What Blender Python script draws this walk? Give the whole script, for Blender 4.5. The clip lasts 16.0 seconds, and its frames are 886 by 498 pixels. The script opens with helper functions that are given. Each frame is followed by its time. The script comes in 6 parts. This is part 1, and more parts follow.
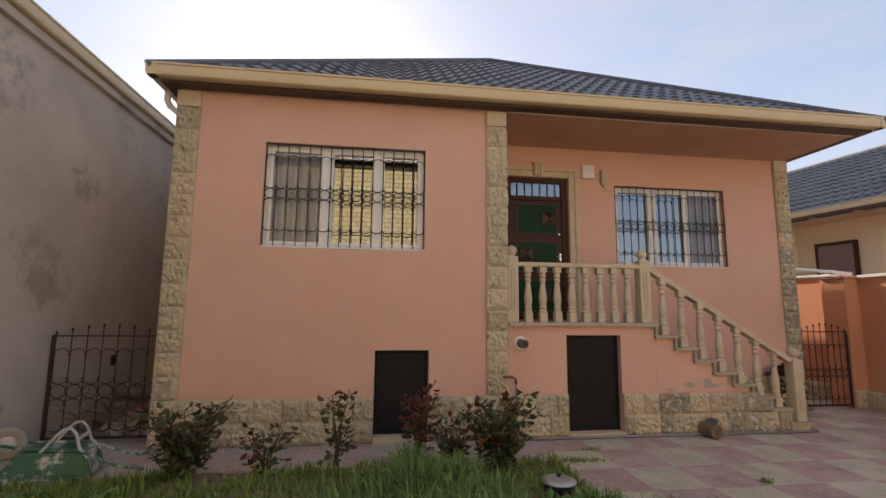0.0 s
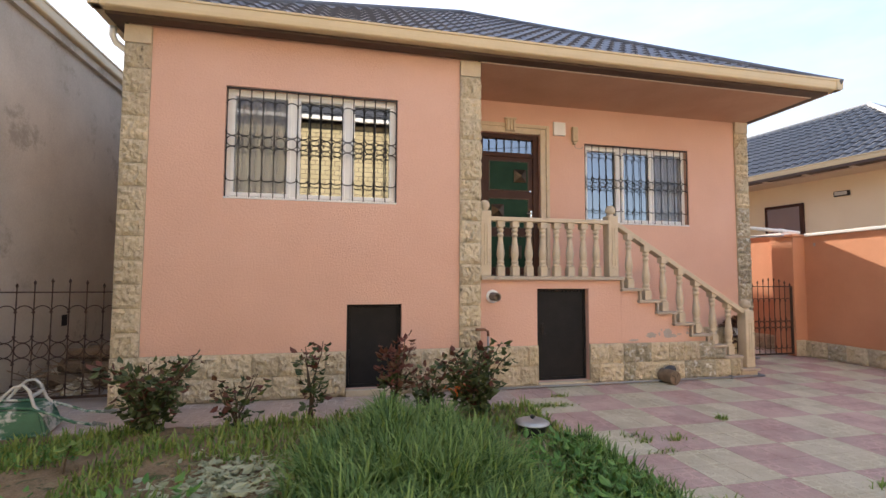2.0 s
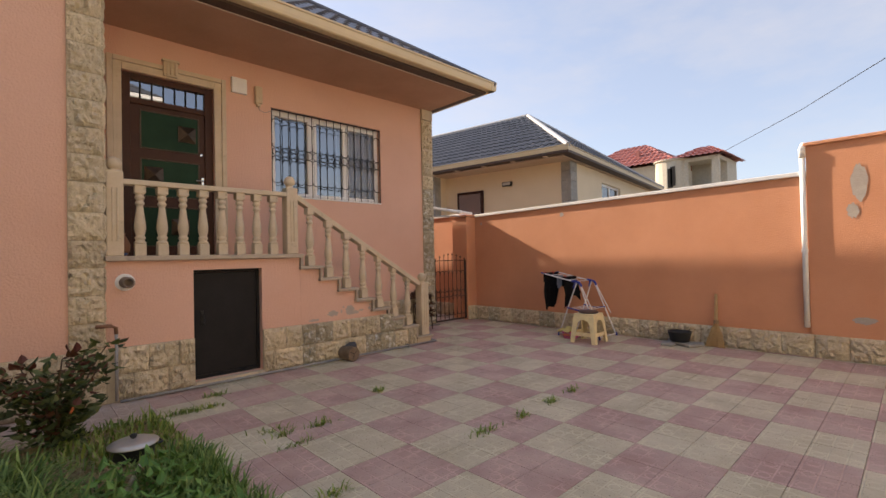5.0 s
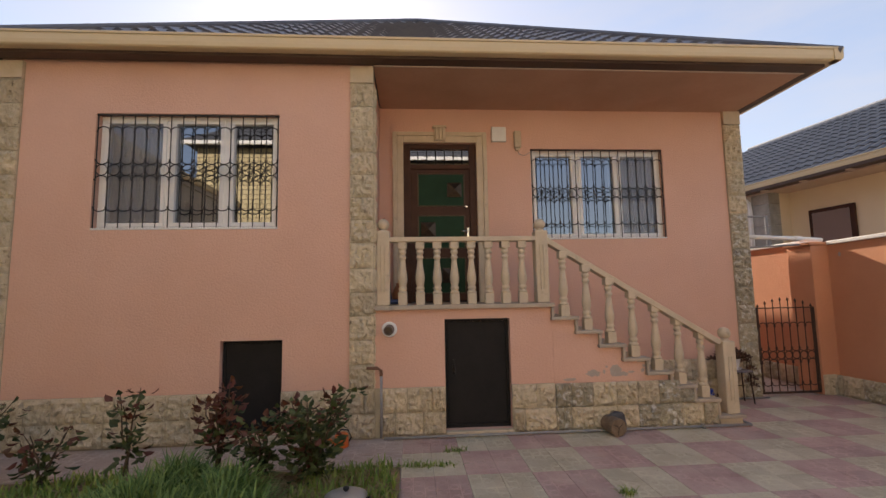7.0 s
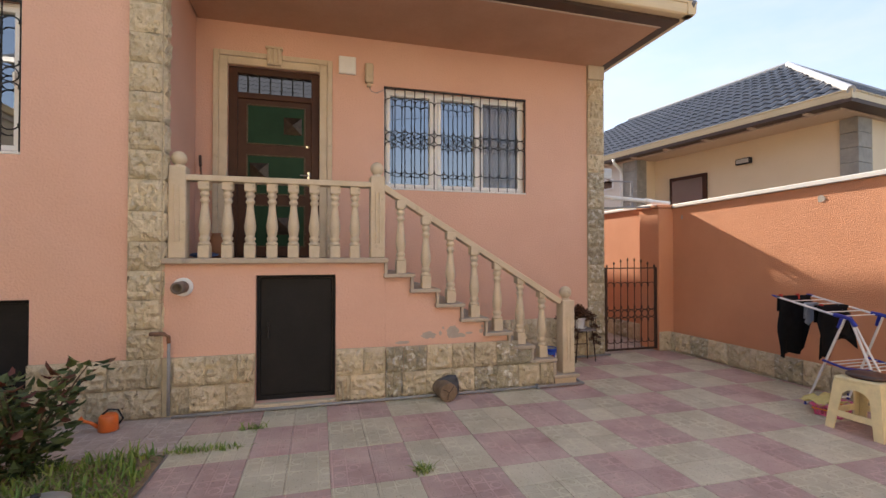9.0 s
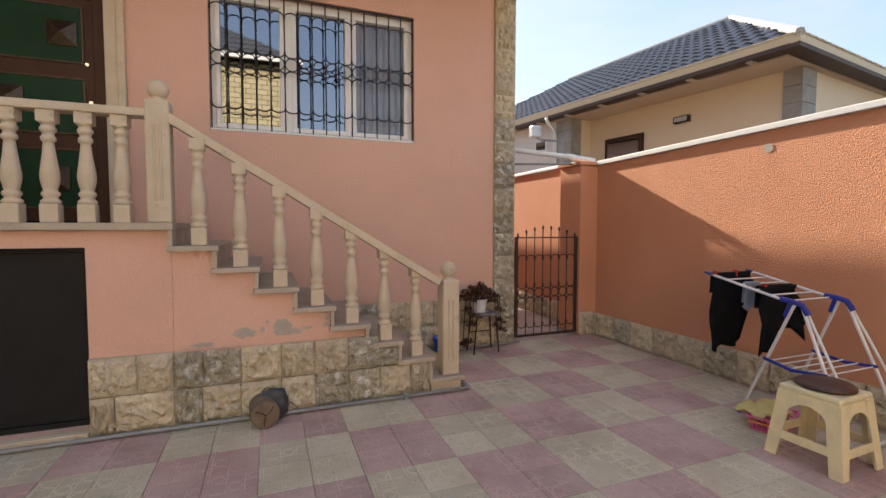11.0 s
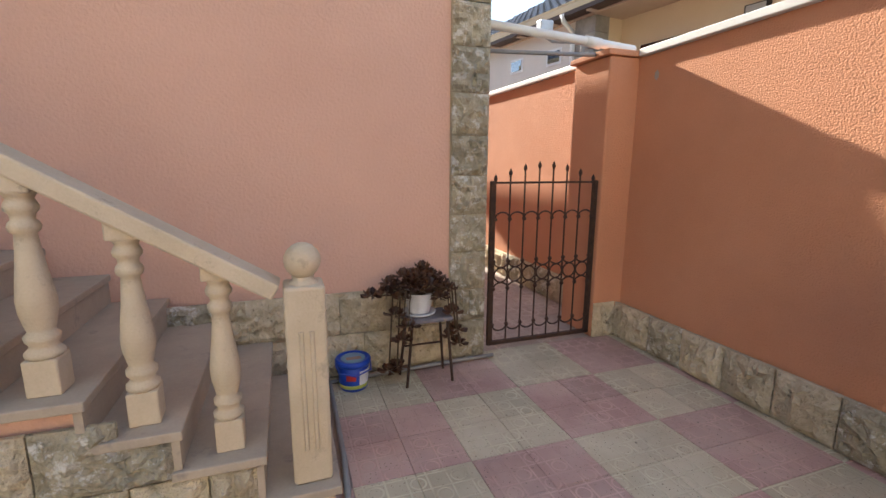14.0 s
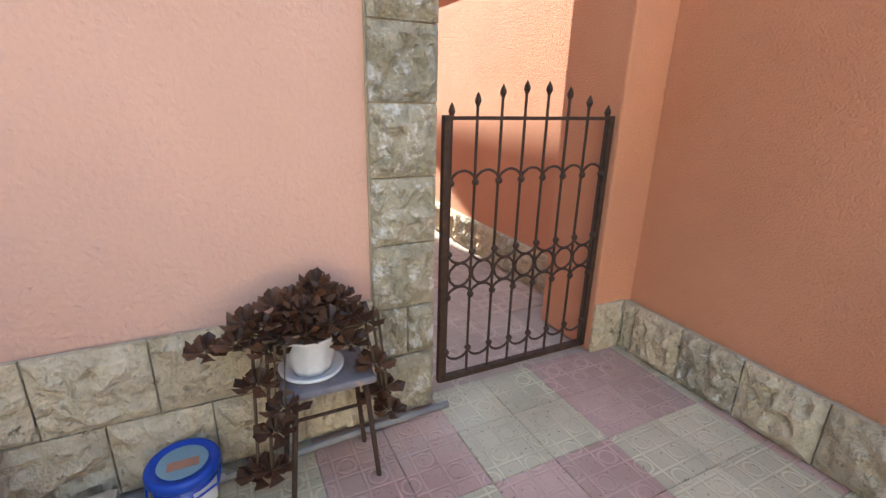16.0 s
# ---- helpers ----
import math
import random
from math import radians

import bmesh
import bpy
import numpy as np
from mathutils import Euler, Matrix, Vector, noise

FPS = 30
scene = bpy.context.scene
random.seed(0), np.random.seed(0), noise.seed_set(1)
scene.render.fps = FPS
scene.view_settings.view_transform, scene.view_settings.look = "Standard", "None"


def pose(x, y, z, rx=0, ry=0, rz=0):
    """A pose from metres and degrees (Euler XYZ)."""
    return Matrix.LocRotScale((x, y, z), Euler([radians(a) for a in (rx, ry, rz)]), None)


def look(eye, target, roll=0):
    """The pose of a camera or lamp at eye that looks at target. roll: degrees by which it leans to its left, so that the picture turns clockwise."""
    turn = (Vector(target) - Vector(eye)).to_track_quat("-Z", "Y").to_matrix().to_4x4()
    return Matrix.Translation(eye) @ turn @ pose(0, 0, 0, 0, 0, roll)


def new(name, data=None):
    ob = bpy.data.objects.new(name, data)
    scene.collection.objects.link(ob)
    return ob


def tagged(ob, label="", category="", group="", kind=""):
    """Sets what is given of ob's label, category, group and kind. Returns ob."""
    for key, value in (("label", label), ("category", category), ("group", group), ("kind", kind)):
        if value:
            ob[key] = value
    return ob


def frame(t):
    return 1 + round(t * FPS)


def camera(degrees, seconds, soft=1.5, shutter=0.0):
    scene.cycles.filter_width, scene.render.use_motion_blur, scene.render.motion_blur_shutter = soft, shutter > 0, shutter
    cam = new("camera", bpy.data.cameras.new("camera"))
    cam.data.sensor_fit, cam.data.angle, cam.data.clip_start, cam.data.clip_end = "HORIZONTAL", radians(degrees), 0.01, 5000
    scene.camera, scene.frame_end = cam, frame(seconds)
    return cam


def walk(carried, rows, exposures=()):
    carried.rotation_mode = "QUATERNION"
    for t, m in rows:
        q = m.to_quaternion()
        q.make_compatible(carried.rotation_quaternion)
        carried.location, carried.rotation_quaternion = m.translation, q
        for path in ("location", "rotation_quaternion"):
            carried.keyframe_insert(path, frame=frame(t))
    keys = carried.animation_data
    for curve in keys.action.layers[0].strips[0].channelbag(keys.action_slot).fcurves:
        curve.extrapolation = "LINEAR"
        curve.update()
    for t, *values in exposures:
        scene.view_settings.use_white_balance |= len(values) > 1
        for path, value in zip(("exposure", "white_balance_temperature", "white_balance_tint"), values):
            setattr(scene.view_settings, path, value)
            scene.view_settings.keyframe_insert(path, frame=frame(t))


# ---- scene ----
U = 1.08  # metres per unit of the plan
cam = camera(88.7, 16.0)
PATH = [
    (0, (0.152, 0.068, 1.465), (0.417, 2.034, 1.723), 0.6),
    (0.5, (0.172, 0.052, 1.435), (0.472, 2.008, 1.731), 0.6),
    (1, (0.174, 0.095, 1.378), (0.562, 2.04, 1.636), 0.2),
    (1.5, (0.127, 0.133, 1.343), (0.592, 2.069, 1.529), 0.6),
    (2, (0.062, 0.166, 1.312), (0.487, 2.117, 1.429), 0.3),
    (2.5, (0.021, 0.165, 1.325), (0.228, 2.153, 1.393), 0.1),
    (3, (0.088, 0.161, 1.302), (0.513, 2.114, 1.358), -0.9),
    (3.5, (0.224, 0.175, 1.266), (1.323, 1.846, 1.283), -1.4),
    (3.7, (0.35, 0.168, 1.248), (1.673, 1.667, 1.249), -1.6),
    (5.8, (1.474, 0.395, 1.253), (2.854, 1.843, 1.285), -1.2),
    (6, (1.601, 0.418, 1.274), (2.816, 2.006, 1.332), -1.4),
    (6.5, (1.812, 0.474, 1.332), (2.515, 2.34, 1.477), -1.6),
    (7, (2.005, 0.56, 1.409), (2.145, 2.545, 1.611), -1.0),
    (7.5, (2.209, 0.563, 1.406), (1.796, 2.516, 1.535), 0.1),
    (8, (2.386, 0.627, 1.384), (1.854, 2.555, 1.395), 0.2),
    (8.5, (2.621, 0.857, 1.349), (2.637, 2.857, 1.371), 1.0),
    (9, (2.877, 1.042, 1.334), (3.402, 2.971, 1.362), 0.0),
    (9.5, (3.188, 1.219, 1.342), (3.888, 3.093, 1.35), -0.2),
    (9.7, (3.295, 1.313, 1.322), (4.012, 3.18, 1.314), -0.2),
    (12, (4.557, 2.538, 1.291), (5.274, 4.399, 1.137), 0.1),
    (12.5, (4.743, 2.835, 1.309), (5.479, 4.685, 1.123), 0.1),
    (13, (4.952, 3.141, 1.298), (5.660, 4.997, 1.062), 0.7),
    (13.5, (5.134, 3.419, 1.288), (5.835, 5.272, 1.014), -0.7),
    (14, (5.336, 3.694, 1.287), (5.986, 5.548, 0.911), 0.4),
    (14.5, (5.481, 4.055, 1.296), (6.189, 5.880, 0.883), 0.7),
    (15, (5.623, 4.333, 1.279), (6.390, 6.110, 0.777), 0.4),
    (15.5, (5.764, 4.609, 1.253), (6.593, 6.339, 0.688), 1.1),
    (16, (5.866, 4.871, 1.229), (6.707, 6.570, 0.594), 1.4),
]
walk(cam, [(t, look(Vector(eye) * U, Vector(target) * U, roll)) for t, eye, target, roll in PATH],
     exposures=[(0.0, 1.63, 7610, 15), (1.0, 1.68, 7510, 15), (1.5, 2.16, 7210, 14), (2.0, 2.39, 7010, 13), (2.5, 2.43, 7010, 12), (3.5, 2.04, 7410, 15), (6.0, 1.66, 7810, 17), (6.5, 1.58, 7710, 17), (7.0, 1.66, 7510, 16), (7.5, 2.07, 7110, 13), (8.0, 2.56, 6910, 10),
                (8.5, 2.32, 7010, 12), (9.0, 2.13, 7210, 13), (9.5, 2.03, 7210, 13), (12.0, 2.05, 6910, 11), (13.5, 2.23, 6710, 9), (14.5, 2.52, 6480, 5), (16.0, 3.06, 5980, 0)])

# ---- world, sun ----
SUN_EL, SUN_AZ = radians(26.9), radians(-9.5)   # azimuth from +y, towards +x positive
world = bpy.data.worlds.new("world")
scene.world = world
world.use_nodes = True
wn = world.node_tree
sky = wn.nodes.new("ShaderNodeTexSky")
sky.sky_type, sky.sun_disc = "NISHITA", False
sky.sun_elevation, sky.sun_rotation = SUN_EL, SUN_AZ
sky.dust_density, sky.air_density, sky.ozone_density = 0.6, 1.0, 2.0
cl_co = wn.nodes.new("ShaderNodeTexCoord")
cl_map = wn.nodes.new("ShaderNodeMapping")
cl_map.inputs["Scale"].default_value = (1.2, 2.0, 5.0)
cl_map.inputs["Rotation"].default_value = (0.3, 0.2, 0.6)
cl = wn.nodes.new("ShaderNodeTexNoise")
cl.inputs["Scale"].default_value, cl.inputs["Detail"].default_value, cl.inputs["Roughness"].default_value = 1.6, 8, 0.6
cl_r = wn.nodes.new("ShaderNodeMapRange")
cl_r.inputs[1].default_value, cl_r.inputs[2].default_value, cl_r.inputs[3].default_value, cl_r.inputs[4].default_value = 0.42, 0.78, 0.0, 0.5
cl_m = wn.nodes.new("ShaderNodeMixRGB")
cl_m.inputs[2].default_value = (2.0, 2.1, 2.3, 1)
haze = wn.nodes.new("ShaderNodeMixRGB")
haze.inputs[0].default_value, haze.inputs[2].default_value = 0.72, (1.0, 1.28, 1.85, 1)
wn.links.new(cl_co.outputs["Generated"], cl_map.inputs[0])
wn.links.new(cl_map.outputs[0], cl.inputs["Vector"])
wn.links.new(cl.outputs["Fac"], cl_r.inputs[0])
wn.links.new(cl_r.outputs[0], cl_m.inputs[0])
wn.links.new(sky.outputs[0], haze.inputs[1])
wn.links.new(haze.outputs[0], cl_m.inputs[1])
wn.links.new(cl_m.outputs[0], wn.nodes["Background"].inputs[0])
wn.nodes["Background"].inputs[1].default_value = 0.122
sun = new("sun", bpy.data.lights.new("sun", "SUN"))
sun.data.energy, sun.data.angle, sun.data.color = 3.0, radians(0.8), (1.0, 0.93, 0.82)
sun_dir = Vector((math.sin(SUN_AZ) * math.cos(SUN_EL), math.cos(SUN_AZ) * math.cos(SUN_EL), math.sin(SUN_EL)))
sun.matrix_world = look(sun_dir * 60, (0, 0, 0))


# ---- materials ----
def material(name, rough=0.8, metal=0.0):
    m = bpy.data.materials.new(name)
    m.use_nodes = True
    b = m.node_tree.nodes["Principled BSDF"]
    b.inputs["Roughness"].default_value, b.inputs["Metallic"].default_value = rough, metal
    return m, m.node_tree, b


def surface(name, a, b, scale=3.0, fine=60.0, bump=0.3, depth=0.004, rough=0.85, metal=0.0, spread=0.0, spec=0.5, stain_or_crevice=None, stain_at=0.62, space="Object", voronoi=False, stain_scale=None, relief=0.0):
    """Two base colours mixed by coarse and fine noise, a stain or painted crevice colour with a shape of its own, and
    fine relief.
    """
    m, t, p = material(name, rough, metal)
    p.inputs["Specular IOR Level"].default_value = spec
    N, L = t.nodes.new, t.links.new
    co = N("ShaderNodeTexCoord")
    n1, n2 = N("ShaderNodeTexNoise"), N("ShaderNodeTexNoise")
    n1.inputs["Scale"].default_value, n1.inputs["Detail"].default_value, n1.inputs["Roughness"].default_value = scale, 6, 0.62
    n2.inputs["Scale"].default_value, n2.inputs["Detail"].default_value = fine, 3
    where = N("ShaderNodeNewGeometry").outputs["Position"] if space == "World" else co.outputs[space]
    L(where, n1.inputs["Vector"]), L(where, n2.inputs["Vector"])
    r = N("ShaderNodeMapRange")
    r.inputs[1].default_value, r.inputs[2].default_value = 0.3, 0.7
    ad = N("ShaderNodeMath")
    ad.operation = "MULTIPLY_ADD"
    ad.inputs[1].default_value = 0.3
    L(n2.outputs["Fac"], ad.inputs[0]), L(n1.outputs["Fac"], ad.inputs[2])
    sb = N("ShaderNodeMath")
    sb.operation, sb.inputs[1].default_value = "SUBTRACT", 0.15
    L(ad.outputs[0], sb.inputs[0]), L(sb.outputs[0], r.inputs[0])
    mix = N("ShaderNodeMixRGB")
    mix.inputs[1].default_value, mix.inputs[2].default_value = (*a, 1), (*b, 1)
    L(r.outputs[0], mix.inputs[0])
    out = mix.outputs[0]
    if stain_or_crevice:
        n3 = N("ShaderNodeTexNoise")
        n3.inputs["Scale"].default_value, n3.inputs["Detail"].default_value, n3.inputs["Roughness"].default_value = stain_scale or scale * 1.7, 7, 0.7
        off = N("ShaderNodeMapping")
        off.inputs["Location"].default_value = (5.2, 1.3, 7.7)
        L(where, off.inputs[0]), L(off.outputs[0], n3.inputs["Vector"])
        r3 = N("ShaderNodeMapRange")
        r3.inputs[1].default_value, r3.inputs[2].default_value = stain_at, stain_at + 0.08
        L(n3.outputs["Fac"], r3.inputs[0])
        m3 = N("ShaderNodeMixRGB")
        m3.inputs[2].default_value = (*stain_or_crevice, 1)
        L(out, m3.inputs[1]), L(r3.outputs[0], m3.inputs[0])
        out = m3.outputs[0]
    if spread:
        info = N("ShaderNodeObjectInfo")
        hv = N("ShaderNodeHueSaturation")
        rr = N("ShaderNodeMapRange")
        rr.inputs[3].default_value, rr.inputs[4].default_value = 1 - spread, 1 + spread
        L(info.outputs["Random"], rr.inputs[0]), L(rr.outputs[0], hv.inputs["Value"]), L(out, hv.inputs["Color"])
        out = hv.outputs[0]
    L(out, p.inputs["Base Color"])
    if bump:
        bp = N("ShaderNodeBump")
        bp.inputs["Strength"].default_value, bp.inputs["Distance"].default_value = bump, depth
        h = n2.outputs["Fac"]
        if relief:
            big = N("ShaderNodeMath")
            big.operation, big.inputs[1].default_value = "MULTIPLY_ADD", relief
            L(n1.outputs["Fac"], big.inputs[0]), L(n2.outputs["Fac"], big.inputs[2])
            h = big.outputs[0]
        if voronoi:
            v = N("ShaderNodeTexVoronoi")
            v.inputs["Scale"].default_value = fine
            L(where, v.inputs["Vector"])
            mm = N("ShaderNodeMath")
            mm.operation = "MULTIPLY"
            L(v.outputs["Distance"], mm.inputs[0]), L(n1.outputs["Fac"], mm.inputs[1])
            h = mm.outputs[0]
        L(h, bp.inputs["Height"]), L(bp.outputs[0], p.inputs["Normal"])
    return m


PINK = surface("pink_plaster", (0.62, 0.375, 0.285), (0.68, 0.425, 0.33), scale=0.9, fine=55, bump=0.9, depth=0.007, rough=0.9)
ORANGE = surface("orange_plaster", (0.57, 0.255, 0.14), (0.65, 0.305, 0.175), scale=1.1, fine=105, bump=0.9, depth=0.008, rough=0.92)
PEELED = surface("bare_render", (0.36, 0.31, 0.27), (0.45, 0.4, 0.35), scale=9, fine=80, bump=0.5, depth=0.006, rough=0.95)
GREYWALL = surface("grey_render", (0.42, 0.37, 0.305), (0.58, 0.52, 0.435), scale=0.8, fine=50, bump=0.4, depth=0.006, rough=0.95, stain_or_crevice=(0.35, 0.305, 0.245), stain_at=0.56, stain_scale=1.1)
# dark blotches stand for stains and for shade painted into the rock's crevices
STONE = surface("rough_limestone", (0.49, 0.405, 0.265), (0.70, 0.60, 0.44), scale=14, fine=60, bump=1.0, depth=0.016, rough=0.92, spread=0.12, stain_or_crevice=(0.2, 0.16, 0.105), stain_at=0.61, stain_scale=15, space="World", relief=3.5)
STONE_OLD = surface("weathered_limestone", (0.31, 0.27, 0.185), (0.53, 0.47, 0.35), scale=14, fine=60, bump=1.0, depth=0.016, rough=0.92, spread=0.14, stain_or_crevice=(0.68, 0.66, 0.60), stain_at=0.53, stain_scale=13, space="World", relief=3.5)
MORTAR = surface("mortar", (0.40, 0.34, 0.24), (0.5, 0.43, 0.31), scale=6, fine=60, rough=0.95)
LIME = surface("cut_limestone", (0.50, 0.41, 0.29), (0.60, 0.50, 0.37), scale=5, fine=110, bump=0.7, depth=0.003, rough=0.9, stain_or_crevice=(0.42, 0.35, 0.26), stain_at=0.6)
TREAD = surface("worn_stone_tread", (0.36, 0.30, 0.235), (0.46, 0.385, 0.30), scale=3.5, fine=90, bump=0.2, depth=0.002, rough=0.8, stain_or_crevice=(0.3, 0.26, 0.22), stain_at=0.6)
GUTTER = surface("beige_gutter_metal", (0.58, 0.46, 0.28), (0.62, 0.5, 0.32), scale=2, fine=30, bump=0.05, rough=0.45)
FASCIA = surface("dark_brown_board", (0.05, 0.028, 0.02), (0.075, 0.042, 0.03), scale=3, fine=40, bump=0.1, rough=0.6)
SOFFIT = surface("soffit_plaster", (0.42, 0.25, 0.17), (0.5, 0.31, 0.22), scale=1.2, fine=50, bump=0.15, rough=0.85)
SOFFIT_PALE = surface("pale_soffit_plaster", (0.5, 0.38, 0.29), (0.56, 0.43, 0.33), scale=1.2, fine=50, bump=0.15, rough=0.85)
SOFFIT_EDGE = surface("soffit_edge_strip", (0.5, 0.4, 0.33), (0.58, 0.47, 0.4), scale=3, fine=40, bump=0.1, rough=0.7)
ROOF = surface("dark_metal_tile", (0.085, 0.09, 0.115), (0.12, 0.126, 0.15), scale=2, fine=40, bump=0.05, rough=0.42, spec=0.5)
ROOF_N = surface("grey_metal_tile", (0.075, 0.08, 0.092), (0.11, 0.115, 0.13), scale=2, fine=40, bump=0.05, rough=0.5, spec=0.35)
REDROOF = surface("red_metal_tile", (0.31, 0.095, 0.08), (0.38, 0.125, 0.10), scale=1, fine=20, bump=0.1, rough=0.5)
CREAM = surface("cream_plaster", (0.70, 0.57, 0.40), (0.75, 0.62, 0.45), scale=1, fine=60, bump=0.2, rough=0.9)
WHITEWALL = surface("white_plaster", (0.66, 0.62, 0.56), (0.74, 0.7, 0.64), scale=1, fine=60, bump=0.2, rough=0.9)
QUOIN = surface("grey_quoin_stone", (0.25, 0.24, 0.22), (0.36, 0.34, 0.31), scale=6, fine=60, bump=0.4, rough=0.9)
PVC = surface("white_window_plastic", (0.74, 0.74, 0.74), (0.80, 0.80, 0.79), scale=4, fine=50, bump=0.02, rough=0.35)
WHITEPAINT = surface("white_paint", (0.68, 0.68, 0.67), (0.78, 0.78, 0.76), scale=5, fine=60, bump=0.05, rough=0.45, stain_or_crevice=(0.55, 0.52, 0.47), stain_at=0.66)
IRON = surface("black_wrought_iron", (0.012, 0.012, 0.013), (0.03, 0.028, 0.027), scale=20, fine=150, bump=0.3, depth=0.001, rough=0.55, metal=0.4)
RUST = surface("rusty_brown_iron", (0.035, 0.022, 0.017), (0.085, 0.045, 0.03), scale=25, fine=150, bump=0.4, depth=0.001, rough=0.7, metal=0.3)
BLACKDOOR = surface("black_sheet_steel", (0.012, 0.012, 0.013), (0.022, 0.021, 0.021), scale=2.5, fine=60, bump=0.08, rough=0.6, spec=0.15)
BROWN = surface("brown_door_enamel", (0.045, 0.018, 0.011), (0.07, 0.028, 0.016), scale=4, fine=60, bump=0.05, rough=0.5, spec=0.2)
GREEN = surface("dark_green_panel", (0.006, 0.03, 0.013), (0.01, 0.042, 0.02), scale=4, fine=60, bump=0.03, rough=0.5, spec=0.15)
BRONZE = surface("bronze_stud", (0.05, 0.035, 0.025), (0.09, 0.065, 0.045), scale=20, fine=80, rough=0.4, metal=0.8)
CHROME = surface("dull_chrome", (0.6, 0.58, 0.54), (0.7, 0.68, 0.62), scale=20, fine=80, bump=0.02, rough=0.25, metal=1.0)
GREYPIPE = surface("grey_plastic_pipe", (0.22, 0.22, 0.23), (0.3, 0.3, 0.3), scale=8, fine=60, bump=0.05, rough=0.55)
CONC = surface("worn_concrete", (0.34, 0.28, 0.25), (0.42, 0.36, 0.32), scale=2.5, fine=60, bump=0.3, rough=0.93, stain_or_crevice=(0.30, 0.25, 0.22), stain_at=0.6)
SOIL = surface("garden_soil", (0.17, 0.11, 0.06), (0.34, 0.235, 0.135), scale=4, fine=45, bump=1.0, depth=0.03, rough=0.97, stain_or_crevice=(0.07, 0.085, 0.03), stain_at=0.56)
GROUND = surface("dusty_earth", (0.2, 0.165, 0.12), (0.3, 0.25, 0.18), scale=0.6, fine=10, bump=0.4, depth=0.02, rough=0.97)
WOODLOG = surface("cracked_log", (0.13, 0.09, 0.06), (0.22, 0.16, 0.11), scale=9, fine=60, bump=0.8, depth=0.01, rough=0.9)
LIGHTBRICK = surface("yellow_limestone_block", (0.60, 0.47, 0.24), (0.70, 0.56, 0.31), scale=4, fine=50, bump=0.4, rough=0.92, spread=0.12)
# dark base colour stands in for the low light inside the rooms
DARKROOM = surface("interior_shade_colour", (0.10, 0.09, 0.08), (0.14, 0.125, 0.11), scale=2, fine=20, bump=0.0, rough=0.9)
CURTAIN = surface("pale_curtain", (0.6, 0.59, 0.57), (0.7, 0.69, 0.66), scale=6, fine=120, bump=0.1, rough=0.95)
CARD = {}


def plain(name, c, rough=0.5, metal=0.0):
    if name not in CARD:
        CARD[name] = surface(name, tuple(v * 0.88 for v in c), tuple(min(1, v * 1.1) for v in c), scale=9, fine=90, bump=0.08, depth=0.001, rough=rough, metal=metal)
    return CARD[name]


def glass(name, mirror, tint):
    m, t, p = material(name)
    t.nodes.remove(p)
    gl, tr, mx = t.nodes.new("ShaderNodeBsdfGlossy"), t.nodes.new("ShaderNodeBsdfTransparent"), t.nodes.new("ShaderNodeMixShader")
    gl.inputs["Roughness"].default_value = 0.012
    gl.inputs["Color"].default_value = (0.92, 0.95, 1.0, 1)
    tr.inputs["Color"].default_value = (*tint, 1)
    mx.inputs[0].default_value = mirror
    out = t.nodes["Material Output"]
    t.links.new(tr.outputs[0], mx.inputs[1]), t.links.new(gl.outputs[0], mx.inputs[2]), t.links.new(mx.outputs[0], out.inputs[0])
    return m


GLASS = glass("reflective_window_glass", 0.28, (0.35, 0.37, 0.38))


def leaf_material(name, a, b, rough=0.55):
    m, t, p = material(name, rough)
    N, L = t.nodes.new, t.links.new
    g = N("ShaderNodeNewGeometry")
    mix = N("ShaderNodeMixRGB")
    mix.inputs[1].default_value, mix.inputs[2].default_value = (*a, 1), (*b, 1)
    L(g.outputs["Random Per Island"], mix.inputs[0])
    L(mix.outputs[0], p.inputs["Base Color"])
    trn, mx = N("ShaderNodeBsdfTranslucent"), N("ShaderNodeMixShader")
    L(mix.outputs[0], trn.inputs["Color"])
    mx.inputs[0].default_value = 0.25
    L(p.outputs[0], mx.inputs[1]), L(trn.outputs[0], mx.inputs[2]), L(mx.outputs[0], t.nodes["Material Output"].inputs[0])
    return m


LEAF = leaf_material("rose_leaf", (0.028, 0.05, 0.016), (0.11, 0.14, 0.045))
LEAF_RED = leaf_material("young_red_rose_leaf", (0.12, 0.026, 0.02), (0.13, 0.065, 0.03))
GRASS = leaf_material("tall_grass_blade", (0.045, 0.12, 0.02), (0.25, 0.36, 0.10))
WEED = leaf_material("low_weed", (0.10, 0.20, 0.03), (0.33, 0.38, 0.09))
DRY = leaf_material("dry_straw", (0.28, 0.22, 0.11), (0.4, 0.33, 0.18))
SILVER = leaf_material("withered_grey_leaf", (0.27, 0.30, 0.17), (0.52, 0.53, 0.36))
BIGLEAF = leaf_material("broad_green_leaf", (0.06, 0.17, 0.025), (0.17, 0.32, 0.07))
SUCC = leaf_material("dark_red_succulent", (0.05, 0.024, 0.016), (0.17, 0.085, 0.05), 0.4)
STEM = plain("brown_stem", (0.09, 0.06, 0.035), 0.8)


